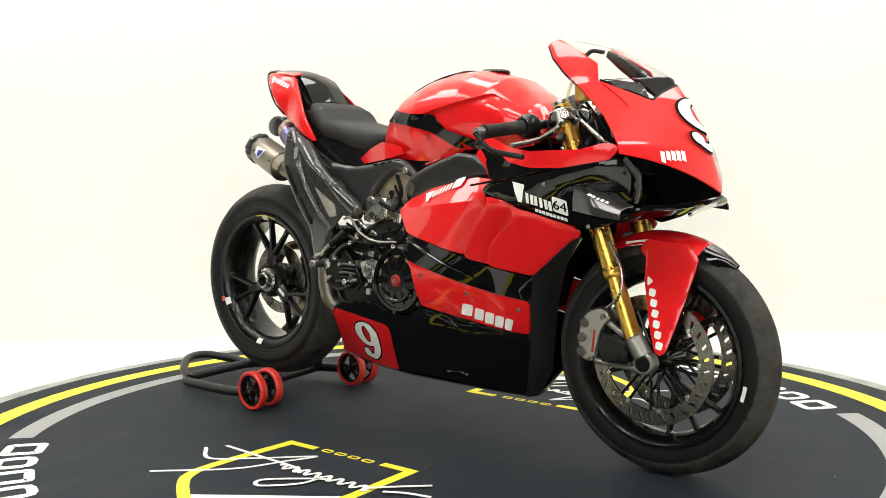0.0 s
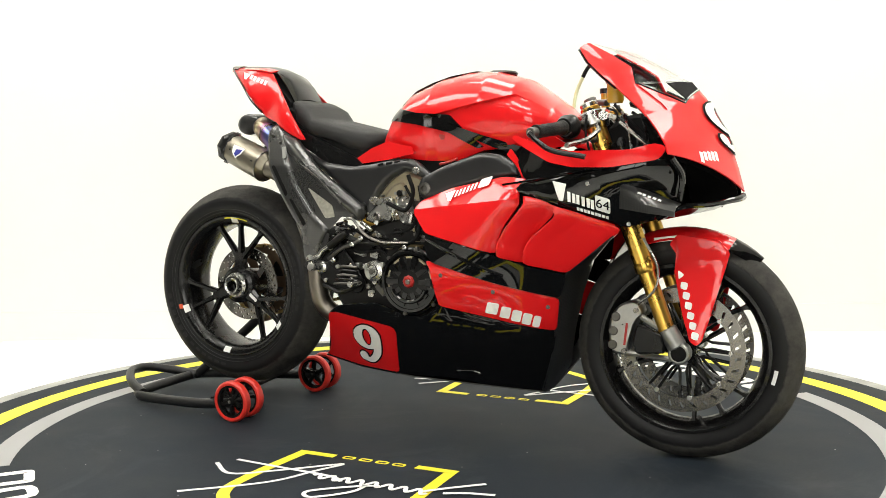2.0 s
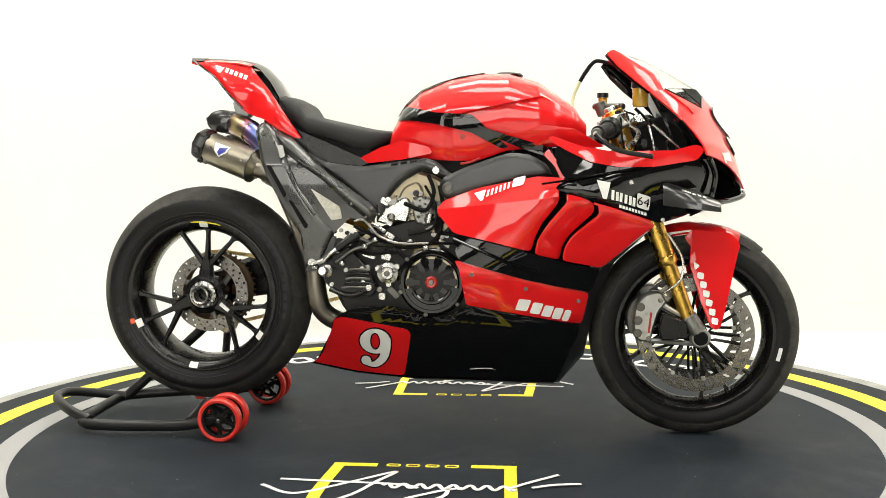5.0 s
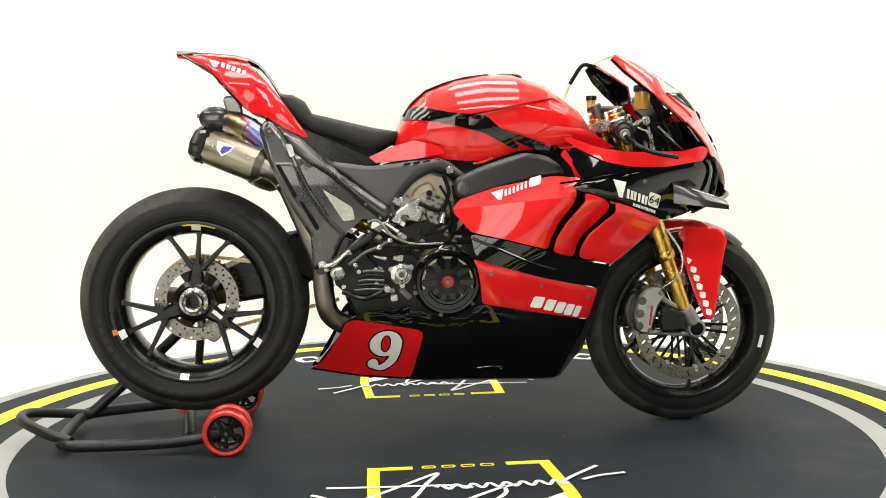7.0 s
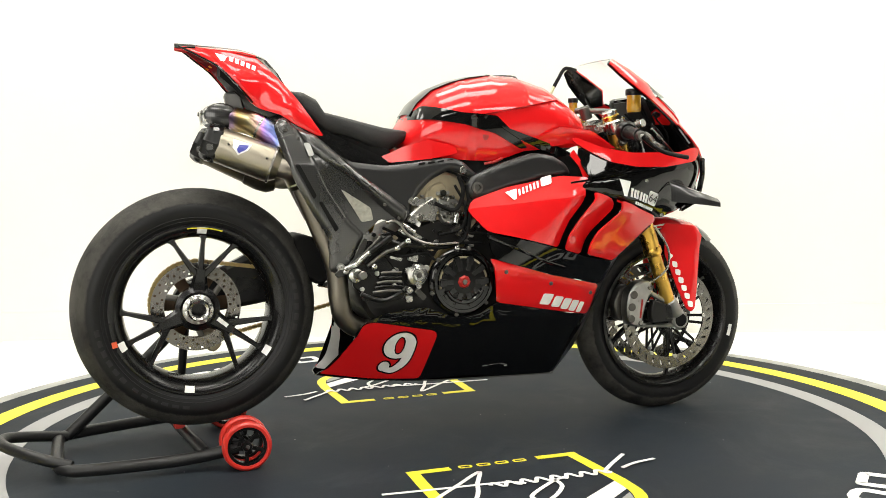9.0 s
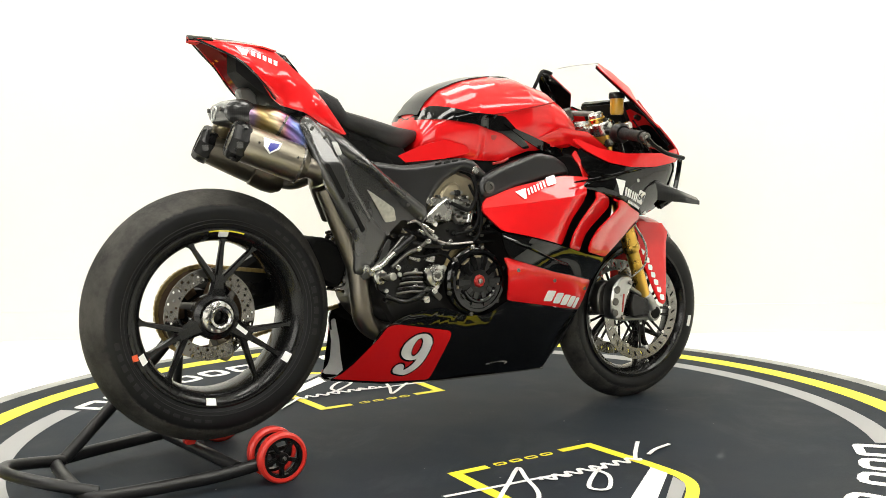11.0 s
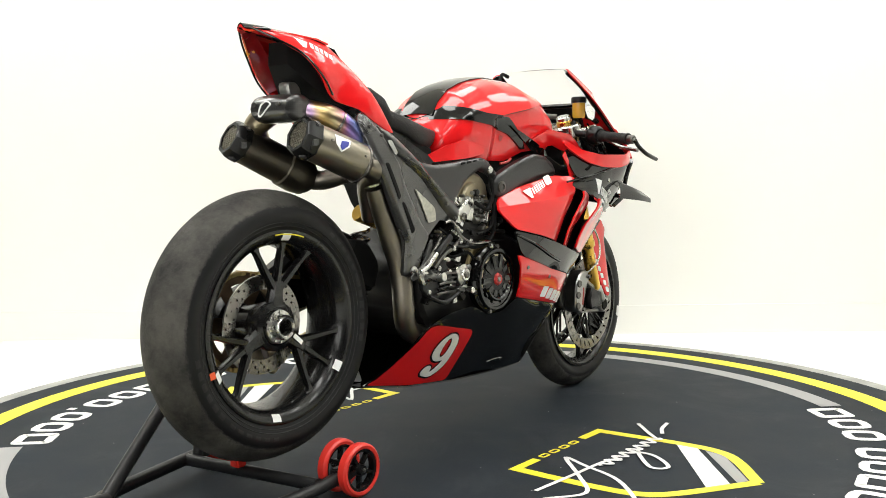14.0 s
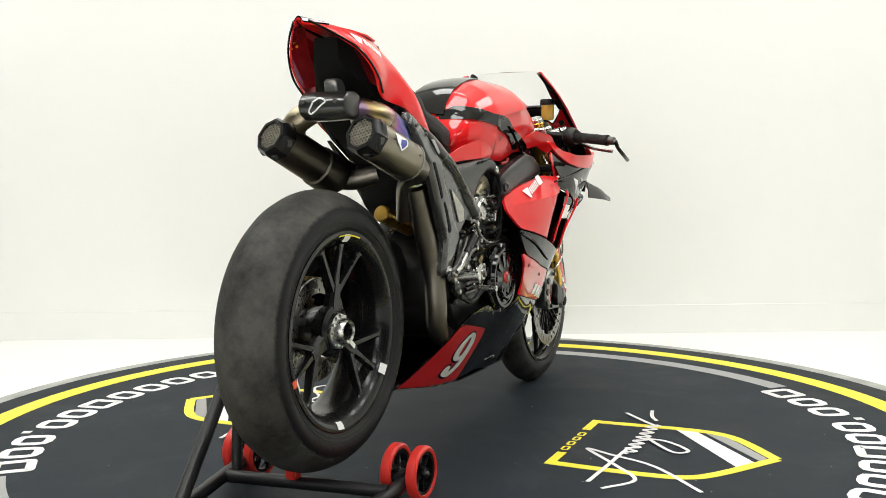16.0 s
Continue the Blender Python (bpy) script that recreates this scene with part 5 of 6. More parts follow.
    part("fairing_shelf", prism([(0.44, 0.795), (0.70, 0.80), (0.74, 0.78), (0.74, 0.765), (0.44, 0.775)], -0.225, 0.225, 0.004), "matte", bike, "black shelf inside the fairing")
    arms = []
    for s in (-1, 1):
        side = [across(*ctl[16], s, 0.7), across(*ctl[16], s, 0.85), across(*ctl[16], s, 1.0)]
        arm = [side,
               [Vector((0.615, s * 0.140, 1.042)), Vector((0.585, s * 0.180, 1.035)), Vector((0.552, s * 0.194, 1.022))],
               [Vector((0.555, s * 0.138, 1.082)), Vector((0.53, s * 0.165, 1.075)), Vector((0.508, s * 0.176, 1.062))],
               [Vector((0.50, s * 0.130, 1.112)), Vector((0.488, s * 0.145, 1.108)), Vector((0.480, s * 0.152, 1.098))]]
        a = part("screen_frame", shell(arm, 0.004), "red", ns, "red fairing arm beside the screen", 50)
        arms.append(arm)
        part("arm_lining", shell([[q + Vector((-0.006, -s * 0.005, -0.004)) for q in r] for r in arm], 0.002), "black_gloss", ns, "black inside of the fairing arm", 60)
        inner = tube([Vector((0.484, s * 0.140, 1.098)), Vector((0.545, s * 0.168, 1.045)), Vector((0.60, s * 0.186, 0.985)), Vector((0.672, s * 0.204, 0.915)), Vector((0.712, s * 0.225, 0.855))], 0.006, seg=8)
        part("inner_edge", inner, "black_gloss", ns, "black inner edge")
    scr = []
    for k in range(4):
        a, b = arms[0][k][0], arms[1][k][0]
        cz, cx = (1.006, 0.738) if k == 0 else ((1.050, 0.664), (1.090, 0.592), (1.116, 0.500))[k - 1]
        scr.append([a.lerp(b, j / 10) + Vector(((cx - a.x) * (1 - (2 * j / 10 - 1) ** 2), 0, (cz - a.z) * (1 - (2 * j / 10 - 1) ** 2))) for j in range(11)])
    sc = part("windscreen", shell(scr, 0.0015), "screen", ns, "clear polycarbonate windscreen", 60)
    sc.visible_shadow = False
    # intakes either side of the nose, their shade painted near-black, and the lip under them
    def deep(x, z):
        return max(0.03, body(x, z) - 0.12)
    for s in (-1, 1):
        part("air_intake", skin([(0.745, 0.800), (0.815, 0.785), (0.868, 0.722), (0.862, 0.700), (0.80, 0.686), (0.752, 0.690)], deep, s, 0.0, 0.003), "foam", ns, "dark sheet for the shaded depth of the ram-air intake")
        lip = [Vector((0.876, 0.0, 0.708)), Vector((0.866, s * 0.05, 0.699)), Vector((0.815, s * 0.13, 0.688)), Vector((0.76, s * 0.200, 0.684)), Vector((0.70, s * 0.20, 0.655))]
        part("intake_lip", tube(lip, 0.0075, seg=8), "black_gloss", ns, "gloss black intake lip")
        part("intake_edge", tube([Vector((0.745, s * 0.243, 0.806)), Vector((0.765, s * 0.215, 0.76)), Vector((0.757, s * 0.207, 0.70))], 0.008, seg=8), "black_gloss", ns)
        part("chin", shell([[Vector((0.876, 0, 0.706)), Vector((0.815, s * 0.13, 0.686)), Vector((0.76, s * 0.20, 0.682))], [Vector((0.80, 0, 0.672)), Vector((0.75, s * 0.12, 0.662)), Vector((0.70, s * 0.19, 0.652))]], 0.003), "black_gloss", ns, "gloss black chin panel")
    # the same painted reflection once more, on the far side's inner face
    part("belly_reflection", skin([(-0.320, 0.315), (-0.30, 0.30), (-0.325, 0.19), (-0.40, 0.206), (-0.36, 0.23), (-0.33, 0.28)], body, 1, -0.008, 0.001, 0.03), "pale_sheen", bike, "pale sheet for the reflection on the belly pan's far inside")
    # keel that closes the belly pan, and the dark core behind the panels
    keel = []
    for x, z in ((0.338, 0.150), (0.13, 0.158), (-0.072, 0.166), (-0.257, 0.179), (-0.405, 0.201)):
        w = body(x, z)
        keel.append([Vector((x, w * v, z - 0.006 * (1 - abs(v)))) for v in (-1, -0.5, 0, 0.5, 1)])
    part("belly_keel", shell(keel, 0.004), "black_gloss", bike)


def tank(bike):
    xs = [-0.150, -0.138, -0.107, -0.055, 0.03, 0.115, 0.201, 0.288, 0.348, 0.392, 0.424]
    zt = [0.862, 0.915, 0.971, 1.018, 1.051, 1.066, 1.064, 1.037, 0.995, 0.961, 0.915]
    zb = [0.835, 0.822, 0.816, 0.818, 0.810, 0.808, 0.836, 0.842, 0.846, 0.852, 0.866]
    ww = [0.082, 0.108, 0.130, 0.152, 0.170, 0.180, 0.190, 0.188, 0.172, 0.150, 0.112]

    def at(x, tab):
        return float(np.interp(x, xs, tab))

    def shoulder(x):
        return min(max(0.929 + 0.19 * x, at(x, zb) + 0.3 * (at(x, zt) - at(x, zb))), at(x, zt) - 0.22 * (at(x, zt) - at(x, zb)))

    def width(x, z):
        t, b, w = at(x, zt), at(x, zb), at(x, ww)
        k = b + 0.45 * (t - b)
        if z > k:
            q = min(1, (z - k) / (t - k))
            y = w * (1 - q ** 2.3) ** (1 / 2.0)
        else:
            y = w * (0.86 + 0.14 * math.sin(math.pi / 2 * max(0, (z - b) / (k - b))))
        # hollow for the knee below the shoulder line
        if x > 0.02:
            y -= 0.014 * min(1, max(0, (shoulder(x) - z) / 0.005)) * min(1, (x - 0.02) / 0.03) * min(1, max(0.3, (0.36 - x) / 0.08))
        return y
    rings = []
    for x in list(np.linspace(-0.150, -0.10, 10)) + list(np.linspace(-0.09, 0.38, 72)) + list(np.linspace(0.386, 0.424, 8)):
        t, b = at(x, zt), at(x, zb)
        m = shoulder(x)
        zs = [b + (m - 0.005 - b) * i / 16 for i in range(17)] + [m + (t - m) * (1 - (1 - i / 26) ** 2.2) for i in range(27)]
        half = [(width(x, min(z, t - 1e-5)), z) for z in zs[:-1]] + [(0.0, t)]
        ring = [Vector((x, -y, z)) for y, z in half] + [Vector((x, y, z)) for y, z in reversed(half[:-1])]
        rings.append(ring)
    tk = part("fuel_tank", loft(rings), "red", bike, "glossy red sculpted fuel tank", 32)
    for s in (-1, 1):
        part("tank_stripe", skin([(-0.132, 0.928), (-0.112, 0.955), (-0.095, 0.968), (0.0, 0.946), (0.105, 0.937), (0.15, 0.895), (0.205, 0.845), (0.185, 0.842), (0.10, 0.888), (0.008, 0.912), (-0.08, 0.926)], width, s, 0.0065, 0.0065, 0.007, 1), "black_gloss", tk, "black tank stripe")
        tip = skin([(0.10, 0.914), (0.20, 0.880), (0.322, 0.842), (0.335, 0.822), (0.31, 0.818), (0.24, 0.842), (0.17, 0.872)], lambda x, z: width(x, z) + 0.012, s, 0.0, 0.005, 0.02, 1)
        part("side_blade", tip, "black_gloss", bike, "gloss black blade under the tank")
        part("tank_ear", skin([(-0.236, 0.818), (-0.205, 0.805), (-0.095, 0.815), (-0.012, 0.831), (-0.02, 0.850), (-0.10, 0.868), (-0.165, 0.850)], lambda x, z: 0.118 + 0.045 * min(1, (x + 0.235) / 0.15), s, 0.0, 0.005, 0.04, 1), "red", tk, "red tank edge beside the seat")
        part("tank_wing", skin([(0.225, 0.872), (0.30, 0.905), (0.39, 0.893), (0.47, 0.842), (0.40, 0.836), (0.335, 0.858), (0.285, 0.848)], lambda x, z: width(min(x, 0.34), z) + 0.004 + 0.30 * max(0, x - 0.24) ** 1.1, s, 0, 0.006, 0.016, 1), "red", tk, "red tank flank running into the fairing")
        part("tank_emblem", skin([(0.066, 0.884), (0.086, 0.882), (0.082, 0.868), (0.070, 0.868)], width, s, 0.0015, 0.001, 0.05, 1), "red_plastic", tk)
        part("tri_panel", skin([(0.318, 0.838), (0.345, 0.80), (0.375, 0.765), (0.352, 0.752), (0.335, 0.79), (0.305, 0.822)], lambda x, z: 0.235, s, 0, 0.004, 0.05, 1), "red", bike, "red fairing stay")
    part("tank_cover", shell([[Vector((x, y, z + 0.002 - 1.6 * y * y)) for y in (-0.06, -0.03, 0, 0.03, 0.06)] for x, z in ((-0.125, 0.945), (-0.10, 0.982), (-0.055, 1.020), (0.0, 1.042), (0.06, 1.058), (0.13, 1.067))], 0.002), "black_gloss", tk, "black panel on the tank top", 60)
    part("filler_cap", lathe([(0, 0.0), (0.04, 0.0), (0.042, 0.005), (0.036, 0.010), (0, 0.010)], (0.20, 0, 1.056), (0.05, 0, 1), 28), "satin", tk, "black filler cap")


def tail(bike):
    tw = field([(-0.399, 0.882, 0.152), (-0.565, 0.965, 0.112), (-0.649, 1.064, 0.105), (-0.765, 1.128, 0.02), (-0.563, 1.093, 0.082), (-0.504, 1.028, 0.118), (-0.72, 1.117, 0.05), (-0.466, 0.981, 0.140), (-0.60, 1.02, 0.118), (-0.50, 0.945, 0.142), (-0.66, 1.112, 0.072)], 0.0001)
    out = [(-0.755, 1.126), (-0.665, 1.114), (-0.563, 1.095), (-0.504, 1.030), (-0.466, 0.982), (-0.395, 0.880), (-0.413, 0.880), (-0.467, 0.907), (-0.514, 0.940), (-0.564, 0.955), (-0.588, 0.974), (-0.618, 1.014), (-0.664, 1.065), (-0.715, 1.099)]
    tl = None
    for s in (-1, 1):
        p = part("tail_side", skin(out, tw, s, 0.0, 0.005, 0.018, 1, roll=0.005, reach=0.012), "red", bike, "red tail fairing side")
        part("white_mark", skin([(-0.672, 1.104), (-0.640, 1.094), (-0.650, 1.079), (-0.659, 1.081)], tw, s, 0.0014, 0.001, 0.05, 0), "white", p)
        for i in range(5):
            x, z = -0.634 + i * 0.0145, 1.086 - i * 0.0055
            part("white_mark", skin([(x, z + 0.008), (x + 0.010, z + 0.004), (x + 0.006, z - 0.009), (x - 0.003, z - 0.005)], tw, s, 0.0014, 0.001, 0.05, 0), "white", p)
        # red rim of the open tail end
        part("tail_rim", tube([(-0.760, s * 0.02, 1.125), (-0.715, s * tw(-0.715, 1.10), 1.097), (-0.664, s * tw(-0.664, 1.066), 1.063), (-0.618, s * tw(-0.618, 1.014), 1.012), (-0.580, s * tw(-0.58, 0.97), 0.970)], 0.0028, seg=8), "black_gloss", p, "black edge of the tail end")
        lens = []
        for x, z, f in ((-0.742, 1.112, 0.85), (-0.715, 1.096, 0.94), (-0.690, 1.080, 0.95), (-0.664, 1.062, 0.95), (-0.640, 1.036, 0.95), (-0.618, 1.010, 0.94), (-0.598, 0.982, 0.92)):
            y = min(tw(x, z), 0.118)
            lens.append([Vector((x + 0.004 + 0.024 * v, s * y * (f - 0.36 * v), z + 0.004 + 0.014 * v)) for v in (0, 0.5, 1)])
        part("tail_light", shell(lens, 0.003), "lens", p, "dark red tail light lens", 60)
        part("turn_light", shell([[q + Vector((-0.003, 0, -0.003)) for q in r] for r in ([lens[2][0].lerp(lens[3][0], 0.2), lens[2][1].lerp(lens[3][1], 0.2)], [lens[2][0].lerp(lens[3][0], 0.5), lens[2][1].lerp(lens[3][1], 0.5)])], 0.002), "amber_lens", p, "amber turn light strip")
    stations = ((-0.771, 1.131, 0.012), (-0.72, 1.128, 0.050), (-0.665, 1.125, 0.072), (-0.60, 1.119, 0.082), (-0.563, 1.110, 0.083), (-0.535, 1.095, 0.085), (-0.505, 1.060, 0.088), (-0.475, 1.008, 0.090))
    top = [[Vector((x, w * v, z - 0.012 * v * v)) for v in (-1, -0.66, -0.33, 0, 0.33, 0.66, 1)] for x, z, w in stations]
    part("tail_top", shell(top[:5], 0.004), "red", bike, "red top of the tail", 60)
    part("tail_hump", shell([[Vector((p.x, p.y * (0.9 if k > 4 else 0.62), p.z + 0.004)) for p in r] for k, r in enumerate(top)], 0.003), "black_gloss", bike, "gloss black tail hump", 60)
    part("tail_tip", shell([[Vector((p.x, p.y * 1.02, p.z + 0.0045)) for p in r] for r in top[:2]], 0.004), "black_gloss", bike, "thin black tail tip", 60)
    inner = []
    for x, z0, z1, w in ((-0.655, 1.045, 1.10, 0.035), (-0.61, 1.0, 1.105, 0.06), (-0.56, 0.955, 1.085, 0.09), (-0.48, 0.925, 1.0, 0.11)):
        inner.append([Vector((x, -w, z0)), Vector((x, w, z0)), Vector((x, w * 0.9, z1)), Vector((x, -w * 0.9, z1))])
    part("tail_inner", loft(inner), "matte", bike, "black undertray of the tail")
    part("tail_bracket", prism([(-0.645, 1.005), (-0.60, 1.005), (-0.585, 0.95), (-0.625, 0.945), (-0.638, 0.97)], -0.018, 0.018, 0.005, rounded=1), "castgrey", bike, "bare metal exhaust bracket")
    part("seat_base", prism([(-0.52, 0.93), (-0.47, 0.985), (-0.38, 0.92), (-0.20, 0.845), (-0.19, 0.80), (-0.33, 0.80)], -0.118, 0.118, 0.006), "matte", bike, "black seat base")
    # seat
    st = []
    for x, z1, z0, w in ((-0.475, 1.008, 0.95, 0.095), (-0.44, 1.004, 0.92, 0.125), (-0.405, 0.985, 0.90, 0.132), (-0.385, 0.950, 0.885, 0.135), (-0.31, 0.932, 0.866, 0.135), (-0.246, 0.917, 0.836, 0.128), (-0.206, 0.908, 0.828, 0.118), (-0.165, 0.902, 0.852, 0.10), (-0.13, 0.898, 0.872, 0.075), (-0.118, 0.889, 0.878, 0.05)):
        r = []
        for i in range(20):
            a = 2 * math.pi * i / 20
            cy, sz = math.cos(a), math.sin(a)
            r.append(Vector((x, w * math.copysign(abs(cy) ** 0.55, cy), (z0 + z1) / 2 + (z1 - z0) / 2 * math.copysign(abs(sz) ** 0.5, sz))))
        st.append(r)
    part("seat", loft(st), "seat", bike, "black foam racing seat", 60)
    for s in (-1, 1):
        part("subframe_panel", skin([(-0.455, 0.930), (-0.40, 0.900), (-0.31, 0.860), (-0.23, 0.824), (-0.205, 0.805), (-0.225, 0.798), (-0.33, 0.81), (-0.43, 0.868), (-0.50, 0.925)], lambda x, z: 0.128, s, 0, 0.01, 0.06, 0), "satin", bike, "black subframe panel under the seat")
        mid = part("side_panel", skin([(-0.43, 0.868), (-0.33, 0.81), (-0.225, 0.796), (-0.15, 0.803), (-0.09, 0.812), (-0.03, 0.818), (0.0, 0.808), (0.055, 0.762), (0.04, 0.752), (0.0, 0.770), (-0.04, 0.783), (-0.09, 0.757), (-0.115, 0.735), (-0.15, 0.69), (-0.158, 0.634), (-0.175, 0.652), (-0.30, 0.76)], lambda x, z: 0.15 + 0.02 * min(1, max(0, (x + 0.3) / 0.3)), s, 0.004, 0.012, 0.008, 2, roll=0.010, reach=0.016), "guard", bike, "black plastic side panel")
        part("panel_bolt", rod((0.0, s * 0.168, 0.782), (0.0, s * 0.176, 0.782), 0.011), "alu", mid)
        for i in range(4):
            x = -0.13 + i * 0.028
            part("panel_slot", skin([(x, 0.803 + i * 0.003), (x + 0.019, 0.806 + i * 0.003), (x + 0.019, 0.800 + i * 0.003), (x, 0.797 + i * 0.003)], lambda x, z: 0.166, s, 0.001, 0.002, 0.05, 0), "matte", mid)
        spar = part("frame_spar", skin([(0.008, 0.735), (0.02, 0.762), (0.084, 0.790), (0.15, 0.812), (0.213, 0.830), (0.27, 0.822), (0.312, 0.797), (0.33, 0.765), (0.27, 0.758), (0.131, 0.726), (0.051, 0.700), (0.018, 0.704)], lambda x, z: 0.185 + 0.05 * max(0, x), s, 0, 0.02, 0.009, 2, roll=0.008, reach=0.014), "guard", bike, "satin black frame guard")
        part("spar_bolt", lathe([(0.017, 0), (0.017, 0.006), (0.009, 0.008), (0.008, 0.004), (0, 0.004)], (0.036, s * 0.186, 0.732), (0, s, 0), 20), "darksteel", spar)
    # carbon cover over the swingarm and exhaust: two beams over a recessed plate
    s = -1

    def cw(x, z):
        return 0.166 + 0.02 * math.sin((z - 0.5) * 6) - 0.32 * max(0, z - 0.80)
    cov = [(-0.522, 0.908), (-0.495, 0.922), (-0.419, 0.876), (-0.373, 0.832), (-0.312, 0.770), (-0.18, 0.664), (-0.19, 0.637), (-0.25, 0.650), (-0.300, 0.607), (-0.316, 0.568), (-0.340, 0.515), (-0.38, 0.515), (-0.385, 0.60), (-0.432, 0.675), (-0.49, 0.79)]
    c = part("carbon_cover", skin(cov, cw, s, 0, 0.006, 0.03, 1), "carbon_matt", bike, "grey carbon heat cover over the exhaust")
    beam = [(-0.532, 0.905), (-0.517, 0.927), (-0.497, 0.930), (-0.464, 0.891), (-0.435, 0.83), (-0.396, 0.742), (-0.335, 0.648), (-0.294, 0.610), (-0.316, 0.566), (-0.338, 0.503), (-0.390, 0.506), (-0.393, 0.60), (-0.440, 0.675), (-0.500, 0.79)]
    part("cover_beam", skin(beam, cw, s, 0.012, 0.012, 0.006, 2, roll=0.010, reach=0.014), "carbon_matt", c, "carbon beam of the heat cover", 35)
    beam = [(-0.480, 0.905), (-0.419, 0.880), (-0.373, 0.838), (-0.312, 0.780), (-0.172, 0.678), (-0.172, 0.655), (-0.186, 0.634), (-0.251, 0.687), (-0.327, 0.760), (-0.403, 0.812), (-0.45, 0.85)]
    part("cover_beam", skin(beam, cw, s, 0.016, 0.016, 0.006, 2, roll=0.014, reach=0.018), "carbon_matt", c, "carbon beam of the heat cover", 35)
    for o in ([(-0.486, 0.802), (-0.474, 0.804), (-0.428, 0.718), (-0.436, 0.708)], [(-0.424, 0.702), (-0.414, 0.702), (-0.368, 0.628), (-0.378, 0.618)]):
        part("cover_slot", skin(o, cw, s, 0.0135, 0.002, 0.05, 1), "matte", c)
    part("metal_tab", skin([(-0.458, 0.860), (-0.441, 0.860), (-0.432, 0.827), (-0.446, 0.822)], cw, s, 0.018, 0.002, 0.05, 1), "castgrey", c, "bare metal tab")
    part("badge", skin([(-0.360, 0.735), (-0.277, 0.682), (-0.270, 0.648), (-0.302, 0.643)], cw, s, 0.004, 0.003, 0.05, 1), "badge", c, "etched metal badge plate")
    part("pivot_bolt", lathe([(0, 0.012), (0.006, 0.012), (0.007, 0.006), (0.011, 0.006), (0.012, 0)], (-0.363, s * 0.180, 0.521), (0, s, 0), 18), "alu", c)
    for x, z in ((-0.47, 0.872), (-0.502, 0.895), (-0.20, 0.652), (-0.24, 0.69)):
        part("cover_screw", rod((x, s * (cw(x, z) + 0.010), z), (x, s * (cw(x, z) + 0.018), z), 0.0045, seg=10), "darksteel", c)


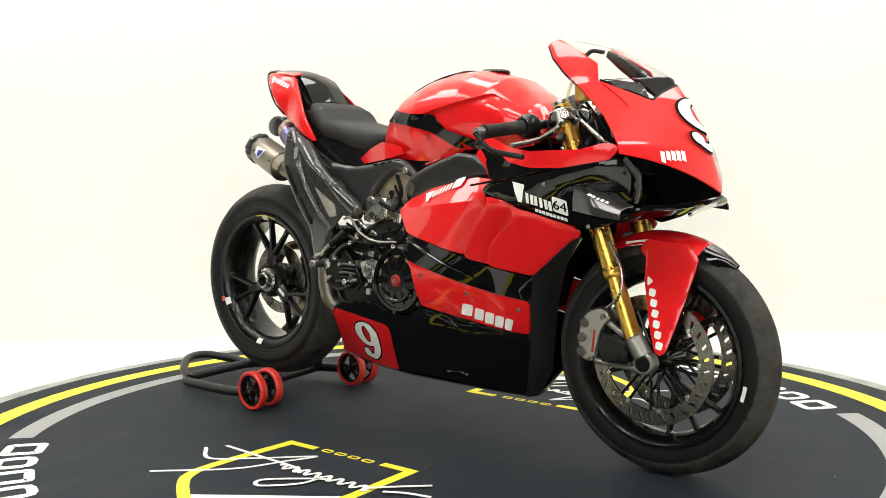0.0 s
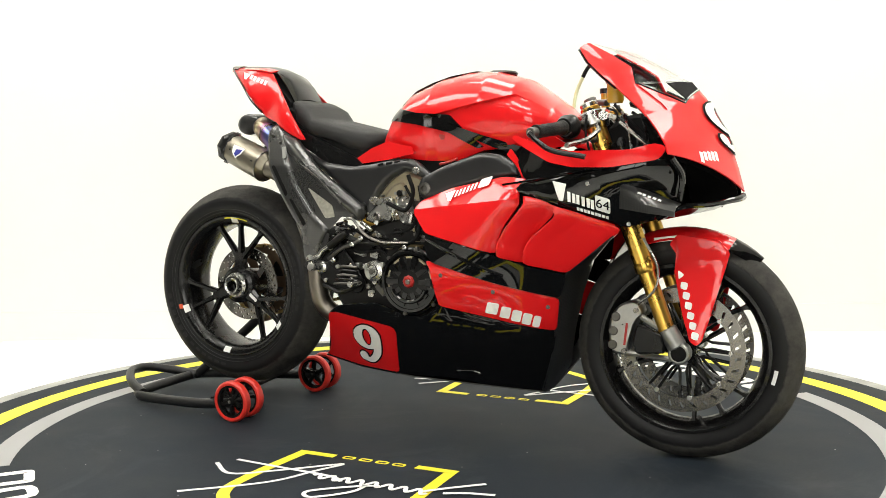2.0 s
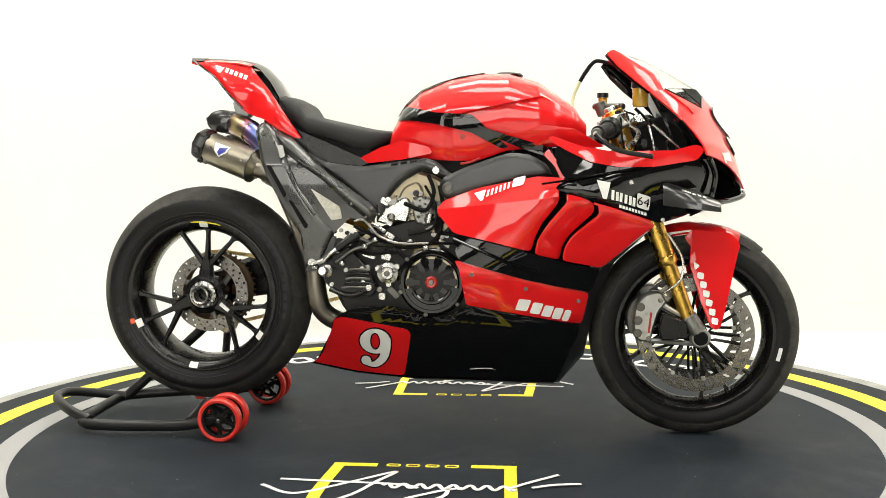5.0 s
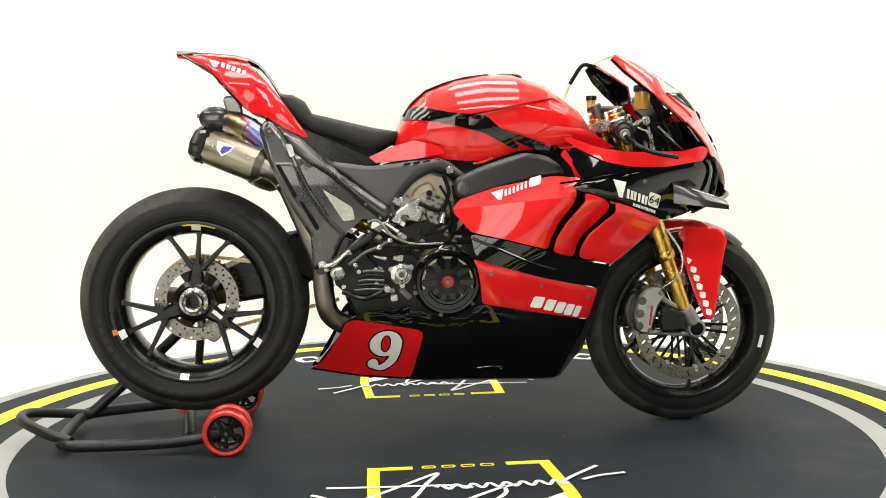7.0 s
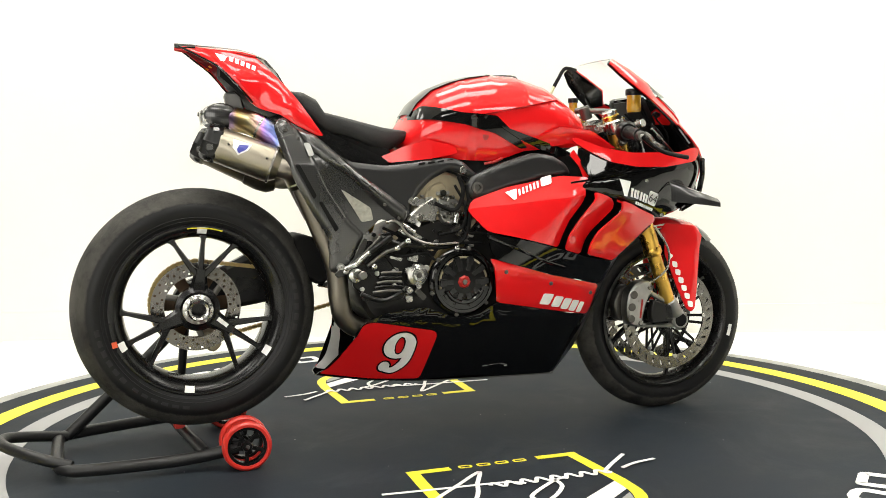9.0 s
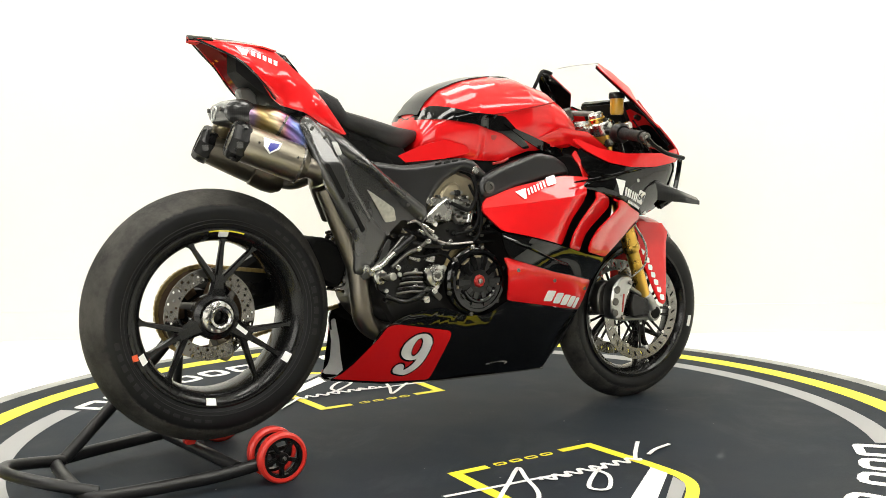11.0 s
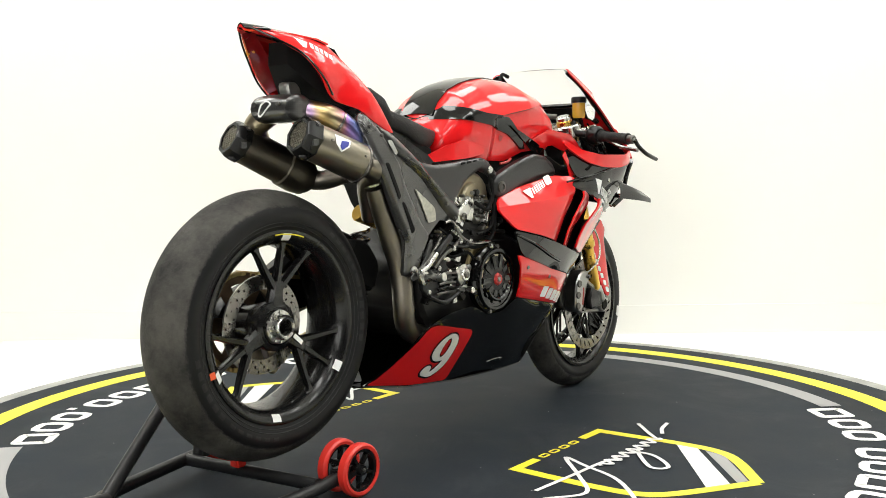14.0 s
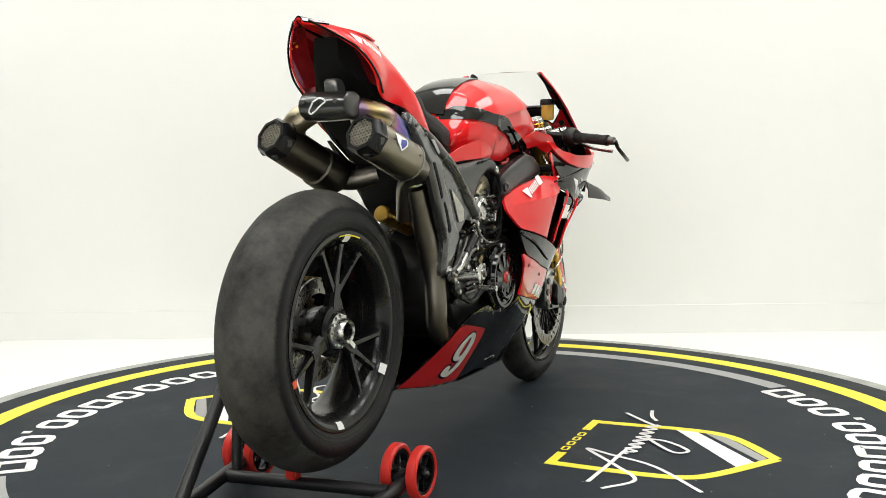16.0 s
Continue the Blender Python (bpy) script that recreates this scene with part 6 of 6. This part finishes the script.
def exhaust(bike):
    for s in (-1, 1):
        dark = s > 0
        a = Vector((-0.70, s * 0.124, 0.866))
        b = Vector((-0.520, s * 0.158, 0.795)) if s < 0 else Vector((-0.535, s * 0.085, 0.785))
        d = (b - a).normalized()
        n = (b - a).length
        can = part("silencer", lathe([(0.040, 0.02), (0.0455, 0.022), (0.048, 0.03), (0.0495, n * 0.55), (0.0495, n * 0.90), (0.047, n * 0.91), (0.034, n), (0, n)], a, d, 12), "candark" if dark else "can", bike, "sooty titanium silencer" if dark else "brushed titanium silencer")
        cap = lathe([(0.036, -0.012), (0.044, -0.012), (0.0495, -0.004), (0.0515, 0.010), (0.0515, 0.028), (0.048, 0.032), (0.036, 0.034)], a, d, 8, closed=True)
        part("end_cap", cap, "satin", can, "faceted black end cap", 25)
        for i in range(6):
            q = 2 * math.pi * (i + 0.5) / 6
            u0 = d.orthogonal().normalized()
            dirn = u0 * math.cos(q) + d.cross(u0) * math.sin(q)
            mm = Matrix.Translation(a + dirn * 0.0495 + d * 0.012) @ dirn.to_track_quat("Z", "X").to_matrix().to_4x4()
            part("cap_lug", block((0.016, 0.016, 0.006), mm, 0.002), "carbon", can)
        part("mesh_back", rod(a + d * 0.0, a + d * 0.004, 0.0375, seg=32), "matte", can)
        gm = bmesh.new()
        u = d.orthogonal().normalized()
        w = d.cross(u)
        for i in range(-4, 5):
            for j in range(-4, 5):
                q = u * (i + 0.5 * (j % 2)) * 0.0085 + w * j * 0.0074
                if q.length < 0.034:
                    lathe([(0.0030, 0.0), (0.0050, 0.0), (0.0050, 0.003), (0.0030, 0.003)], a + q - d * 0.009, d, 6, gm, closed=True)
        part("grille", gm, "can", can, "perforated metal grille")
        part("clamp_band", lathe([(0.0485, 0), (0.0512, 0.001), (0.0512, 0.006), (0.0485, 0.007)], a + d * n * 0.88, d, 36, closed=True), "steel", can)
        for k in (0.25, 0.78):
            q = a + d * n * k + Vector((0, s * 0.047, 0.008))
            part("rivet", rod(q, q + Vector((0, s * 0.004, 0)), 0.003, seg=8), "steel", can)
        if s < 0:
            q = a + d * 0.085
            side = (Vector((0, -1, 0.25)) - d * d.dot(Vector((0, -1, 0.25)))).normalized()
            up = side.cross(d)
            for o, mt, nm in (([(0.024, 0.017), (-0.026, 0.020), (-0.022, -0.002), (-0.002, -0.024), (0.018, -0.008)], "white", "white_mark"), ([(0.004, 0.006), (-0.020, 0.014), (-0.017, -0.001), (-0.002, -0.018), (0.006, -0.010)], "blue", "blue_mark")):
                off = 0.0502 if mt == "white" else 0.0509
                b2 = bmesh.new()
                vs = []
                for px, pz in o:
                    ang = pz / 0.054
                    vs.append(b2.verts.new(q + d * -px + (side * math.cos(ang) + up * math.sin(ang)) * off))
                b2.faces.new(vs)
                bmesh.ops.triangulate(b2, faces=b2.faces[:])
                bmesh.ops.subdivide_edges(b2, edges=b2.edges[:], cuts=3, use_grid_fill=True)
                for v in b2.verts:
                    rel = v.co - q
                    al = rel.dot(d)
                    rad = rel - d * al
                    v.co = q + d * al + rad.normalized() * off
                bmesh.ops.solidify(b2, geom=b2.faces[:], thickness=-0.0006)
                part(nm, b2, mt, can)
        ends = [Vector((-0.465, -0.115, 0.745)), Vector((-0.42, -0.085, 0.66))] if s < 0 else [Vector((-0.475, 0.06, 0.745)), Vector((-0.40, 0.03, 0.71))]
        path = [b - d * 0.02, b + d * 0.03, *ends] if s < 0 else [b - d * 0.02, b + d * 0.03, b + d * 0.06 + Vector((0.01, -0.03, 0.0)), b + d * 0.07 + Vector((0.03, -0.09, 0.02))]
        if s > 0:
            part("heat_shield", lathe([(0.047, -0.035), (0.053, -0.03), (0.054, 0.01), (0.049, 0.04), (0.035, 0.058), (0.02, 0.06)], b, tuple(d), 32), "candark", can, "dark heat shield on the silencer")
        part("link_pipe", tube(path, 0.030, seg=18, taper=0.024), "header", can, "dark exhaust link pipe")
    part("high_pipe", tube([(-0.62, -0.055, 0.928), (-0.575, -0.10, 0.912), (-0.525, -0.118, 0.875), (-0.488, -0.130, 0.82), (-0.46, -0.134, 0.75)], 0.033, seg=24), "tinted", bike, "heat-tinted titanium exhaust pipe")
    part("pipe_clamp", lathe([(0.0330, -0.004), (0.0348, -0.003), (0.0348, 0.003), (0.0330, 0.004)], (-0.560, -0.106, 0.903), (0.05, -0.018, -0.03), 28), "steel", bike, "steel clamp on the exhaust pipe")
    part("high_pipe", tube([(-0.64, 0.05, 0.93), (-0.645, 0.10, 0.895), (-0.60, 0.125, 0.84), (-0.56, 0.11, 0.80)], 0.031, seg=24), "tinted", bike, "heat-tinted titanium exhaust pipe")
    link = part("crossover_cover", loft([[Vector((-0.66 + 0.048 * math.cos(a) * f, y, 0.937 + 0.036 * math.sin(a) * f)) for a in [2 * math.pi * i / 16 for i in range(16)]] for y, f in ((-0.080, 0.72), (-0.074, 0.94), (-0.03, 1.0), (0.015, 1.0), (0.048, 0.94), (0.056, 0.72))]), "carbon", bike, "carbon crossover cover between the silencers")
    part("white_mark", tube([(-0.709, 0.005, 0.945), (-0.708, -0.012, 0.953), (-0.709, -0.028, 0.946), (-0.709, -0.016, 0.936), (-0.706, 0.01, 0.918), (-0.706, 0.018, 0.924), (-0.709, 0.005, 0.945)], 0.0022, seg=6), "white", link)
    for y in (-0.055, 0.032):
        part("link_bolt", rod((-0.706, y, 0.945), (-0.712, y, 0.946), 0.006), "darksteel", link)
    part("header_pipe", tube([(-0.455, -0.135, 0.74), (-0.405, -0.135, 0.62), (-0.368, -0.140, 0.52), (-0.36, -0.142, 0.43), (-0.342, -0.135, 0.37), (-0.28, -0.12, 0.335), (-0.18, -0.10, 0.33)], 0.029, seg=24), "header", bike, "heat-browned exhaust header pipe")


def engine(bike):
    core = part("engine_case", prism([(-0.30, 0.40), (-0.31, 0.52), (-0.22, 0.60), (-0.12, 0.64), (0.0, 0.66), (0.10, 0.60), (0.22, 0.55), (0.30, 0.45), (0.26, 0.34), (0.05, 0.28), (-0.2, 0.30)], -0.15, 0.15, 0.012, rounded=1), "engine", bike, "dark cast engine case")
    part("cylinder_head", prism([(-0.14, 0.64), (-0.16, 0.72), (-0.08, 0.79), (0.02, 0.76), (0.04, 0.68), (-0.02, 0.62)], -0.145, 0.145, 0.01, rounded=1), "cast", core, "bronze-coloured cylinder head cover")
    part("head_cover", prism([(-0.125, 0.665), (-0.10, 0.735), (-0.05, 0.755), (-0.03, 0.69), (-0.07, 0.65)], -0.158, -0.14, 0.006, rounded=1), "cast", core)
    part("engine_mount", prism([(-0.178, 0.640), (-0.140, 0.678), (-0.088, 0.712), (-0.072, 0.69), (-0.078, 0.655), (-0.086, 0.632), (-0.118, 0.640), (-0.146, 0.628)], -0.172, -0.145, 0.005, rounded=1), "alu", core, "cast aluminium engine mount")
    part("mount_bolt", lathe([(0, 0.0), (0.011, 0.0), (0.012, 0.004), (0.007, 0.006), (0.006, 0.003), (0, 0.003)], (-0.130, -0.172, 0.651), (0, -1, 0), 16), "steel", core)
    part("throttle_body", prism([(-0.078, 0.70), (-0.045, 0.715), (-0.01, 0.70), (-0.008, 0.655), (-0.03, 0.622), (-0.065, 0.632)], -0.162, -0.14, 0.006, rounded=1), "castgrey", core, "grey cast throttle body")
    for i in range(16):
        a = i * 2.4
        x, z = -0.045 + 0.0085 * math.sqrt(i) * math.cos(a), 0.674 + 0.010 * math.sqrt(i) * math.sin(a)
        part("throttle_screw", rod((x, -0.16, z), (x + 0.004, -0.172 - 0.004 * (i % 3), z), 0.0035 + 0.001 * (i % 3), seg=8), ("alu", "darksteel", "steel")[i % 3], core)
    part("silver_flask", rod((-0.025, -0.168, 0.632), (-0.018, -0.168, 0.662), 0.012, seg=14), "alu", core)
    part("case_cover", prism([(-0.11, 0.475), (-0.095, 0.52), (-0.065, 0.565), (-0.02, 0.580), (0.02, 0.575), (-0.03, 0.52), (-0.055, 0.46)], -0.160, -0.14, 0.006, rounded=1), "brass_case", core, "dull bronze engine cover")
    part("radiator", block((0.05, 0.30, 0.28), pose(0.36, 0, 0.52, 0, 18, 0), 0.006), "matte", bike, "dark radiator core")
    part("radiator", block((0.05, 0.16, 0.16), pose(0.33, 0, 0.30, 0, 8, 0), 0.006), "matte", bike, "dark oil cooler")
    part("airbox", prism([(0.05, 0.70), (0.10, 0.80), (0.35, 0.84), (0.50, 0.78), (0.60, 0.74), (0.62, 0.69), (0.40, 0.60), (0.25, 0.62)], -0.14, 0.14, 0.01, rounded=1), "matte", bike, "black airbox")
    part("frame_beam", prism([(-0.24, 0.70), (-0.21, 0.80), (-0.02, 0.83), (0.10, 0.82), (0.34, 0.85), (0.40, 0.80), (0.30, 0.72), (0.10, 0.70)], -0.13, 0.13, 0.01, rounded=1), "matte", bike, "black front frame under the tank")
    part("battery_cover", prism([(-0.27, 0.66), (-0.34, 0.79), (-0.28, 0.83), (-0.2, 0.80), (-0.14, 0.79), (-0.18, 0.66)], -0.12, 0.12, 0.01, rounded=1), "matte", bike)
    # open clutch cover
    c = Vector((-0.012, -0.165, 0.4665))
    cc = part("clutch_cover", lathe([(0, 0.0), (0.094, 0.0), (0.098, 0.006), (0.098, 0.022), (0.090, 0.030), (0.078, 0.032), (0.074, 0.026), (0, 0.026)], c, (0, -1, 0), 48), "black_gloss", bike, "black dry clutch cover")
    for i in range(10):
        a = 2 * math.pi * i / 10
        m = Matrix.Translation(c + Vector((0, -0.034, 0))) @ Matrix.Rotation(-a, 4, "Y") @ Matrix.Translation((0.052, 0, 0))
        part("clutch_finger", block((0.046, 0.016, 0.022), m, 0.004), "black_gloss", cc)
    part("pressure_plate", lathe([(0, 0.026), (0.066, 0.026), (0.07, 0.031), (0.066, 0.036), (0.04, 0.040), (0, 0.040)], c, (0, -1, 0), 40), "satin", cc)
    part("clutch_centre", lathe([(0.008, 0.04), (0.008, 0.046), (0.014, 0.047), (0.018, 0.043), (0.020, 0.038)], c, (0, -1, 0), 8), "red_plastic", cc, "red anodised clutch centre", 20)
    part("centre_bolt", rod(c + Vector((0, -0.04, 0)), c + Vector((0, -0.049, 0)), 0.0075, seg=6), "steel", cc)
    part("clutch_plates", lathe([(0.052, 0.0275), (0.052, 0.0345), (0.073, 0.0345), (0.073, 0.0275)], c, (0, -1, 0), 48), "cast", cc, "bronze clutch plates behind the slots")
    part("clutch_rim", lathe([(0.078, 0.028), (0.080, 0.040), (0.088, 0.040), (0.091, 0.028)], c, (0, -1, 0), 56), "black_gloss", cc)
    part("clutch_crescent", tube([c + Vector((0.058 * math.cos(radians(a)), -0.042, 0.058 * math.sin(radians(a)))) for a in range(205, 340, 12)], 0.0065, seg=8, k=2), "black_gloss", cc)
    part("clutch_guard", shell([[c + Vector((r * math.cos(radians(a)), -0.037, r * math.sin(radians(a)))) for r in (0.034, 0.056, 0.079)] for a in range(195, 350, 8)], 0.003), "black_gloss", cc)
    for i in range(6):
        a = 2 * math.pi * (i + 0.3) / 6
        q = c + Vector((0.096 * math.cos(a), -0.018, 0.096 * math.sin(a)))
        part("cover_bolt", rod(q, q + Vector((0, -0.012, 0)), 0.006, seg=10), "darksteel", cc)
    wp = Vector((-0.142, -0.16, 0.490))
    pump = part("water_pump", lathe([(0, 0.0), (0.031, 0.0), (0.033, 0.006), (0.030, 0.022), (0.018, 0.026), (0.016, 0.030), (0, 0.030)], wp, (0, -1, 0), 28), "alu", bike, "cast aluminium pump cover")
    for i in range(3):
        a = 2 * math.pi * i / 3 + 0.6
        part("pump_lug", rod(wp + Vector((0.032 * math.cos(a), 0, 0.032 * math.sin(a))), wp + Vector((0.032 * math.cos(a), -0.022, 0.032 * math.sin(a))), 0.009), "alu", pump)
    part("pump_bolt", rod(wp + Vector((0, -0.028, 0)), wp + Vector((0, -0.036, 0)), 0.009, seg=6), "darksteel", pump)
    for s in (-1, 1):
        rp = part("rearset_plate", prism([(-0.335, 0.47), (-0.32, 0.56), (-0.28, 0.60), (-0.24, 0.55), (-0.20, 0.50), (-0.17, 0.45), (-0.19, 0.42), (-0.24, 0.43), (-0.30, 0.44)], s * 0.168, s * 0.182, 0.003, rounded=1), "satin", bike, "black rearset plate")
        part("foot_peg", rod((-0.322, s * 0.18, 0.497), (-0.317, s * 0.25, 0.503), 0.0115), "alu", rp, "knurled aluminium foot peg")
        part("peg_boss", lathe([(0, 0), (0.02, 0), (0.02, 0.01), (0.014, 0.014), (0, 0.014)], (-0.322, s * 0.178, 0.497), (0, s, 0), 20), "alu", rp)
        part("heel_guard", prism([(-0.385, 0.505), (-0.33, 0.535), (-0.30, 0.60), (-0.285, 0.595), (-0.315, 0.52), (-0.37, 0.49)], s * 0.184, s * 0.188, 0.001, rounded=1), "carbon", rp)
        part("pedal", tube([(-0.31, s * 0.19, 0.445), (-0.25, s * 0.195, 0.425), (-0.195, s * 0.20, 0.445), (-0.185, s * 0.215, 0.455)], 0.0065, seg=8), "satin", rp, "black foot pedal")
        part("pedal_tip", rod((-0.185, s * 0.19, 0.455), (-0.185, s * 0.245, 0.455), 0.009), "alu", rp)
        for x, z in ((-0.215, 0.505), (-0.213, 0.466), (-0.262, 0.50), (-0.285, 0.555), (-0.305, 0.458)):
            part("plate_bolt", rod((x, s * 0.18, z), (x, s * 0.190, z), 0.0065, seg=10), "alu", rp)
        part("link_rod", tube([(-0.36, s * 0.185, 0.512), (-0.31, s * 0.19, 0.545), (-0.25, s * 0.185, 0.60)], 0.005, seg=8), "darksteel", rp)
        part("quick_shift_rod", tube([(-0.25, s * 0.185, 0.60), (-0.18, s * 0.18, 0.575), (-0.08, s * 0.175, 0.57)], 0.0075, seg=8), "satin", rp)
    # hoses, wires and fittings that fill the engine bay
    rng = random.Random(4)
    runs = [((-0.24, 0.625), (-0.15, 0.585), (-0.05, 0.575), (0.06, 0.575)), ((-0.20, 0.61), (-0.10, 0.565), (0.0, 0.59), (0.02, 0.70)), ((-0.03, 0.74), (0.0, 0.68), (-0.01, 0.62), (-0.08, 0.60)), ((0.01, 0.74), (0.02, 0.66), (0.0, 0.61), (0.07, 0.60)), ((-0.28, 0.58), (-0.2, 0.545), (-0.12, 0.55), (-0.09, 0.53)), ((-0.09, 0.69), (-0.03, 0.67), (-0.005, 0.72), (-0.02, 0.77))]
    for i, r in enumerate(runs):
        y = -0.172 - 0.006 * (i % 3)
        part("engine_hose", tube([(x, y, z) for x, z in r], 0.006 if i % 2 else 0.004, seg=8), "matte", bike, "black engine hose")
    for i in range(130):
        x, z = rng.uniform(-0.29, 0.06), rng.uniform(0.42, 0.72)
        if (x + 0.012) ** 2 + (z - 0.4665) ** 2 < 0.012 or z > 0.78 + 0.3 * x or (x + 0.14) ** 2 + (z - 0.49) ** 2 < 0.002 or (x < -0.18 and z > 0.62):
            continue
        h = rng.choice((0.004, 0.006, 0.009))
        mt = rng.choice(("darksteel", "alu", "satin", "steel", "cast", "satin", "castgrey"))
        y = -0.150
        if rng.random() < 0.5:
            bm = rod((x, y, z), (x, y - rng.uniform(0.008, 0.025), z), h, seg=10)
        else:
            bm = block((rng.uniform(0.015, 0.04), 0.02, rng.uniform(0.008, 0.02)), pose(x, y - 0.006, z, 0, rng.uniform(-50, 50), 0), 0.002)
        part("engine_fitting", bm, mt, core)
    part("braided_hose", tube([(-0.235, -0.188, 0.640), (-0.205, -0.19, 0.642), (-0.166, -0.19, 0.600), (-0.108, -0.19, 0.577), (-0.022, -0.186, 0.576)], 0.0042, seg=8), "steel", bike, "steel braided hose")
    part("brake_rod", tube([(-0.357, -0.20, 0.517), (-0.322, -0.20, 0.531), (-0.304, -0.20, 0.548), (-0.283, -0.198, 0.562)], 0.007, seg=10), "alu", bike, "silver brake linkage rod")
    part("master_cylinder", rod((-0.285, -0.197, 0.560), (-0.222, -0.195, 0.602), 0.0105, seg=14), "satin", bike, "slim black brake master cylinder")
    part("shift_sensor", tube([(-0.290, -0.192, 0.522), (-0.242, -0.192, 0.556), (-0.208, -0.19, 0.567), (-0.172, -0.188, 0.588)], 0.0055, seg=10), "darksteel", bike, "slim shift rod")
    for x, z in ((-0.205, 0.568), (-0.174, 0.587), (-0.029, 0.563), (-0.352, 0.510), (-0.272, 0.520)):
        part("rod_end", lathe([(0, 0.0), (0.0075, 0.0), (0.0075, 0.008), (0.004, 0.010), (0, 0.010)], (x, -0.190, z), (0, -1, 0), 12), "alu", bike)
    for i in range(5):
        z = 0.448 + 0.013 * i
        part("rearset_bar", tube([(-0.275 + 0.006 * i, -0.188, z), (-0.235, -0.190, z + 0.003), (-0.192, -0.188, z)], 0.0038, seg=8), "satin" if i % 2 else "darksteel", bike)
    part("white_clip", block((0.012, 0.004, 0.012), pose(-0.135, -0.17, 0.632, 0, 30, 0), 0.001), "white", core)
    for p in ((-0.185, 0.634), (-0.168, 0.622), (-0.195, 0.618)):
        part("hose_fitting", rod((p[0], -0.175, p[1]), (p[0] + 0.02, -0.18, p[1] - 0.012), 0.006), "alu", core, "silver hose fitting")
    part("orange_lead", tube([(0.07, -0.16, 0.80), (0.10, -0.165, 0.805), (0.125, -0.16, 0.815)], 0.004, seg=8), "red_plastic", bike)
    # swingarm on the far side, chain and shock
    sw = part("swingarm", prism([(-0.79, 0.43), (-0.76, 0.47), (-0.62, 0.52), (-0.47, 0.605), (-0.40, 0.60), (-0.36, 0.53), (-0.38, 0.46), (-0.46, 0.41), (-0.62, 0.385), (-0.75, 0.375)], 0.095, 0.15, 0.014, rounded=1), "satin", bike, "black single-sided swingarm")
    part("swingarm_brace", prism([(-0.47, 0.605), (-0.40, 0.60), (-0.35, 0.53), (-0.38, 0.45), (-0.47, 0.50)], -0.06, 0.10, 0.01, rounded=1), "matte", sw)
    part("hub_carrier", lathe([(0, 0.09), (0.055, 0.09), (0.06, 0.10), (0.055, 0.15), (0, 0.15)], REAR, (0, 1, 0), 40), "satin", sw)
    ch = tagged(part("drive_chain", tube([REAR + Vector((0.01, 0.083, 0.121)), REAR + Vector((0.41, 0.083, 0.062))], 0.0035, seg=6), "chain", bike), "brass-coloured drive chain")
    part("chain_lower", tube([REAR + Vector((0.01, 0.083, -0.119)), REAR + Vector((0.41, 0.083, -0.024))], 0.0035, seg=6), "chain", ch)
    for z0, z1 in ((0.121, 0.062), (-0.119, -0.024)):
        for i in range(28):
            t = i / 27
            x, z = REAR.x + 0.01 + (0.40) * t, REAR.z + z0 + (z1 - z0) * t
            part("chain_link", block((0.0155, 0.013 if i % 2 else 0.017, 0.011), pose(x, 0.083, z, 0, -math.degrees(math.atan2(z1 - z0, 0.40)), 0), 0.002), "chain", ch)
    part("rear_caliper", prism([(-0.72, 0.345), (-0.675, 0.335), (-0.665, 0.30), (-0.69, 0.275), (-0.725, 0.30)], 0.0, 0.055, 0.005, rounded=1), "cast", bike, "small rear brake caliper")
    part("caliper_knob", rod((-0.69, -0.006, 0.318), (-0.69, 0.01, 0.318), 0.014), "alu", bike)
    sh = part("shock_absorber", rod((-0.36, 0.02, 0.67), (-0.22, 0.0, 0.62), 0.024, seg=24), "gold", bike, "gold rear shock reservoir")
    part("shock_spring", tube([(-0.36 + 0.024 * math.cos(a), 0.01 + 0.024 * math.sin(a), 0.44 + 0.0042 * a) for a in [i * 0.55 for i in range(80)]], 0.005, seg=6, k=1), "steel", sh)


def build_motorcycle():
    bike = base("motorcycle", "red and black race motorcycle on a paddock stand", "motorcycle")
    MID[0] = -0.014
    rear_wheel(bike)
    front_wheel(bike)
    front_end(bike)
    MID[0] = 0.0
    fairing(bike)
    tank(bike)
    tail(bike)
    exhaust(bike)
    engine(bike)
    return bike


build_studio()
table = build_turntable()
bike = build_motorcycle()
stand = build_stand()


def motions():
    rows = [(i * 0.5, pose(0, 0, 0, 0, 0, table_angle(i * 0.5))) for i in range(33)]
    for ob in (table, bike, stand):
        walk(ob, rows)


motions()
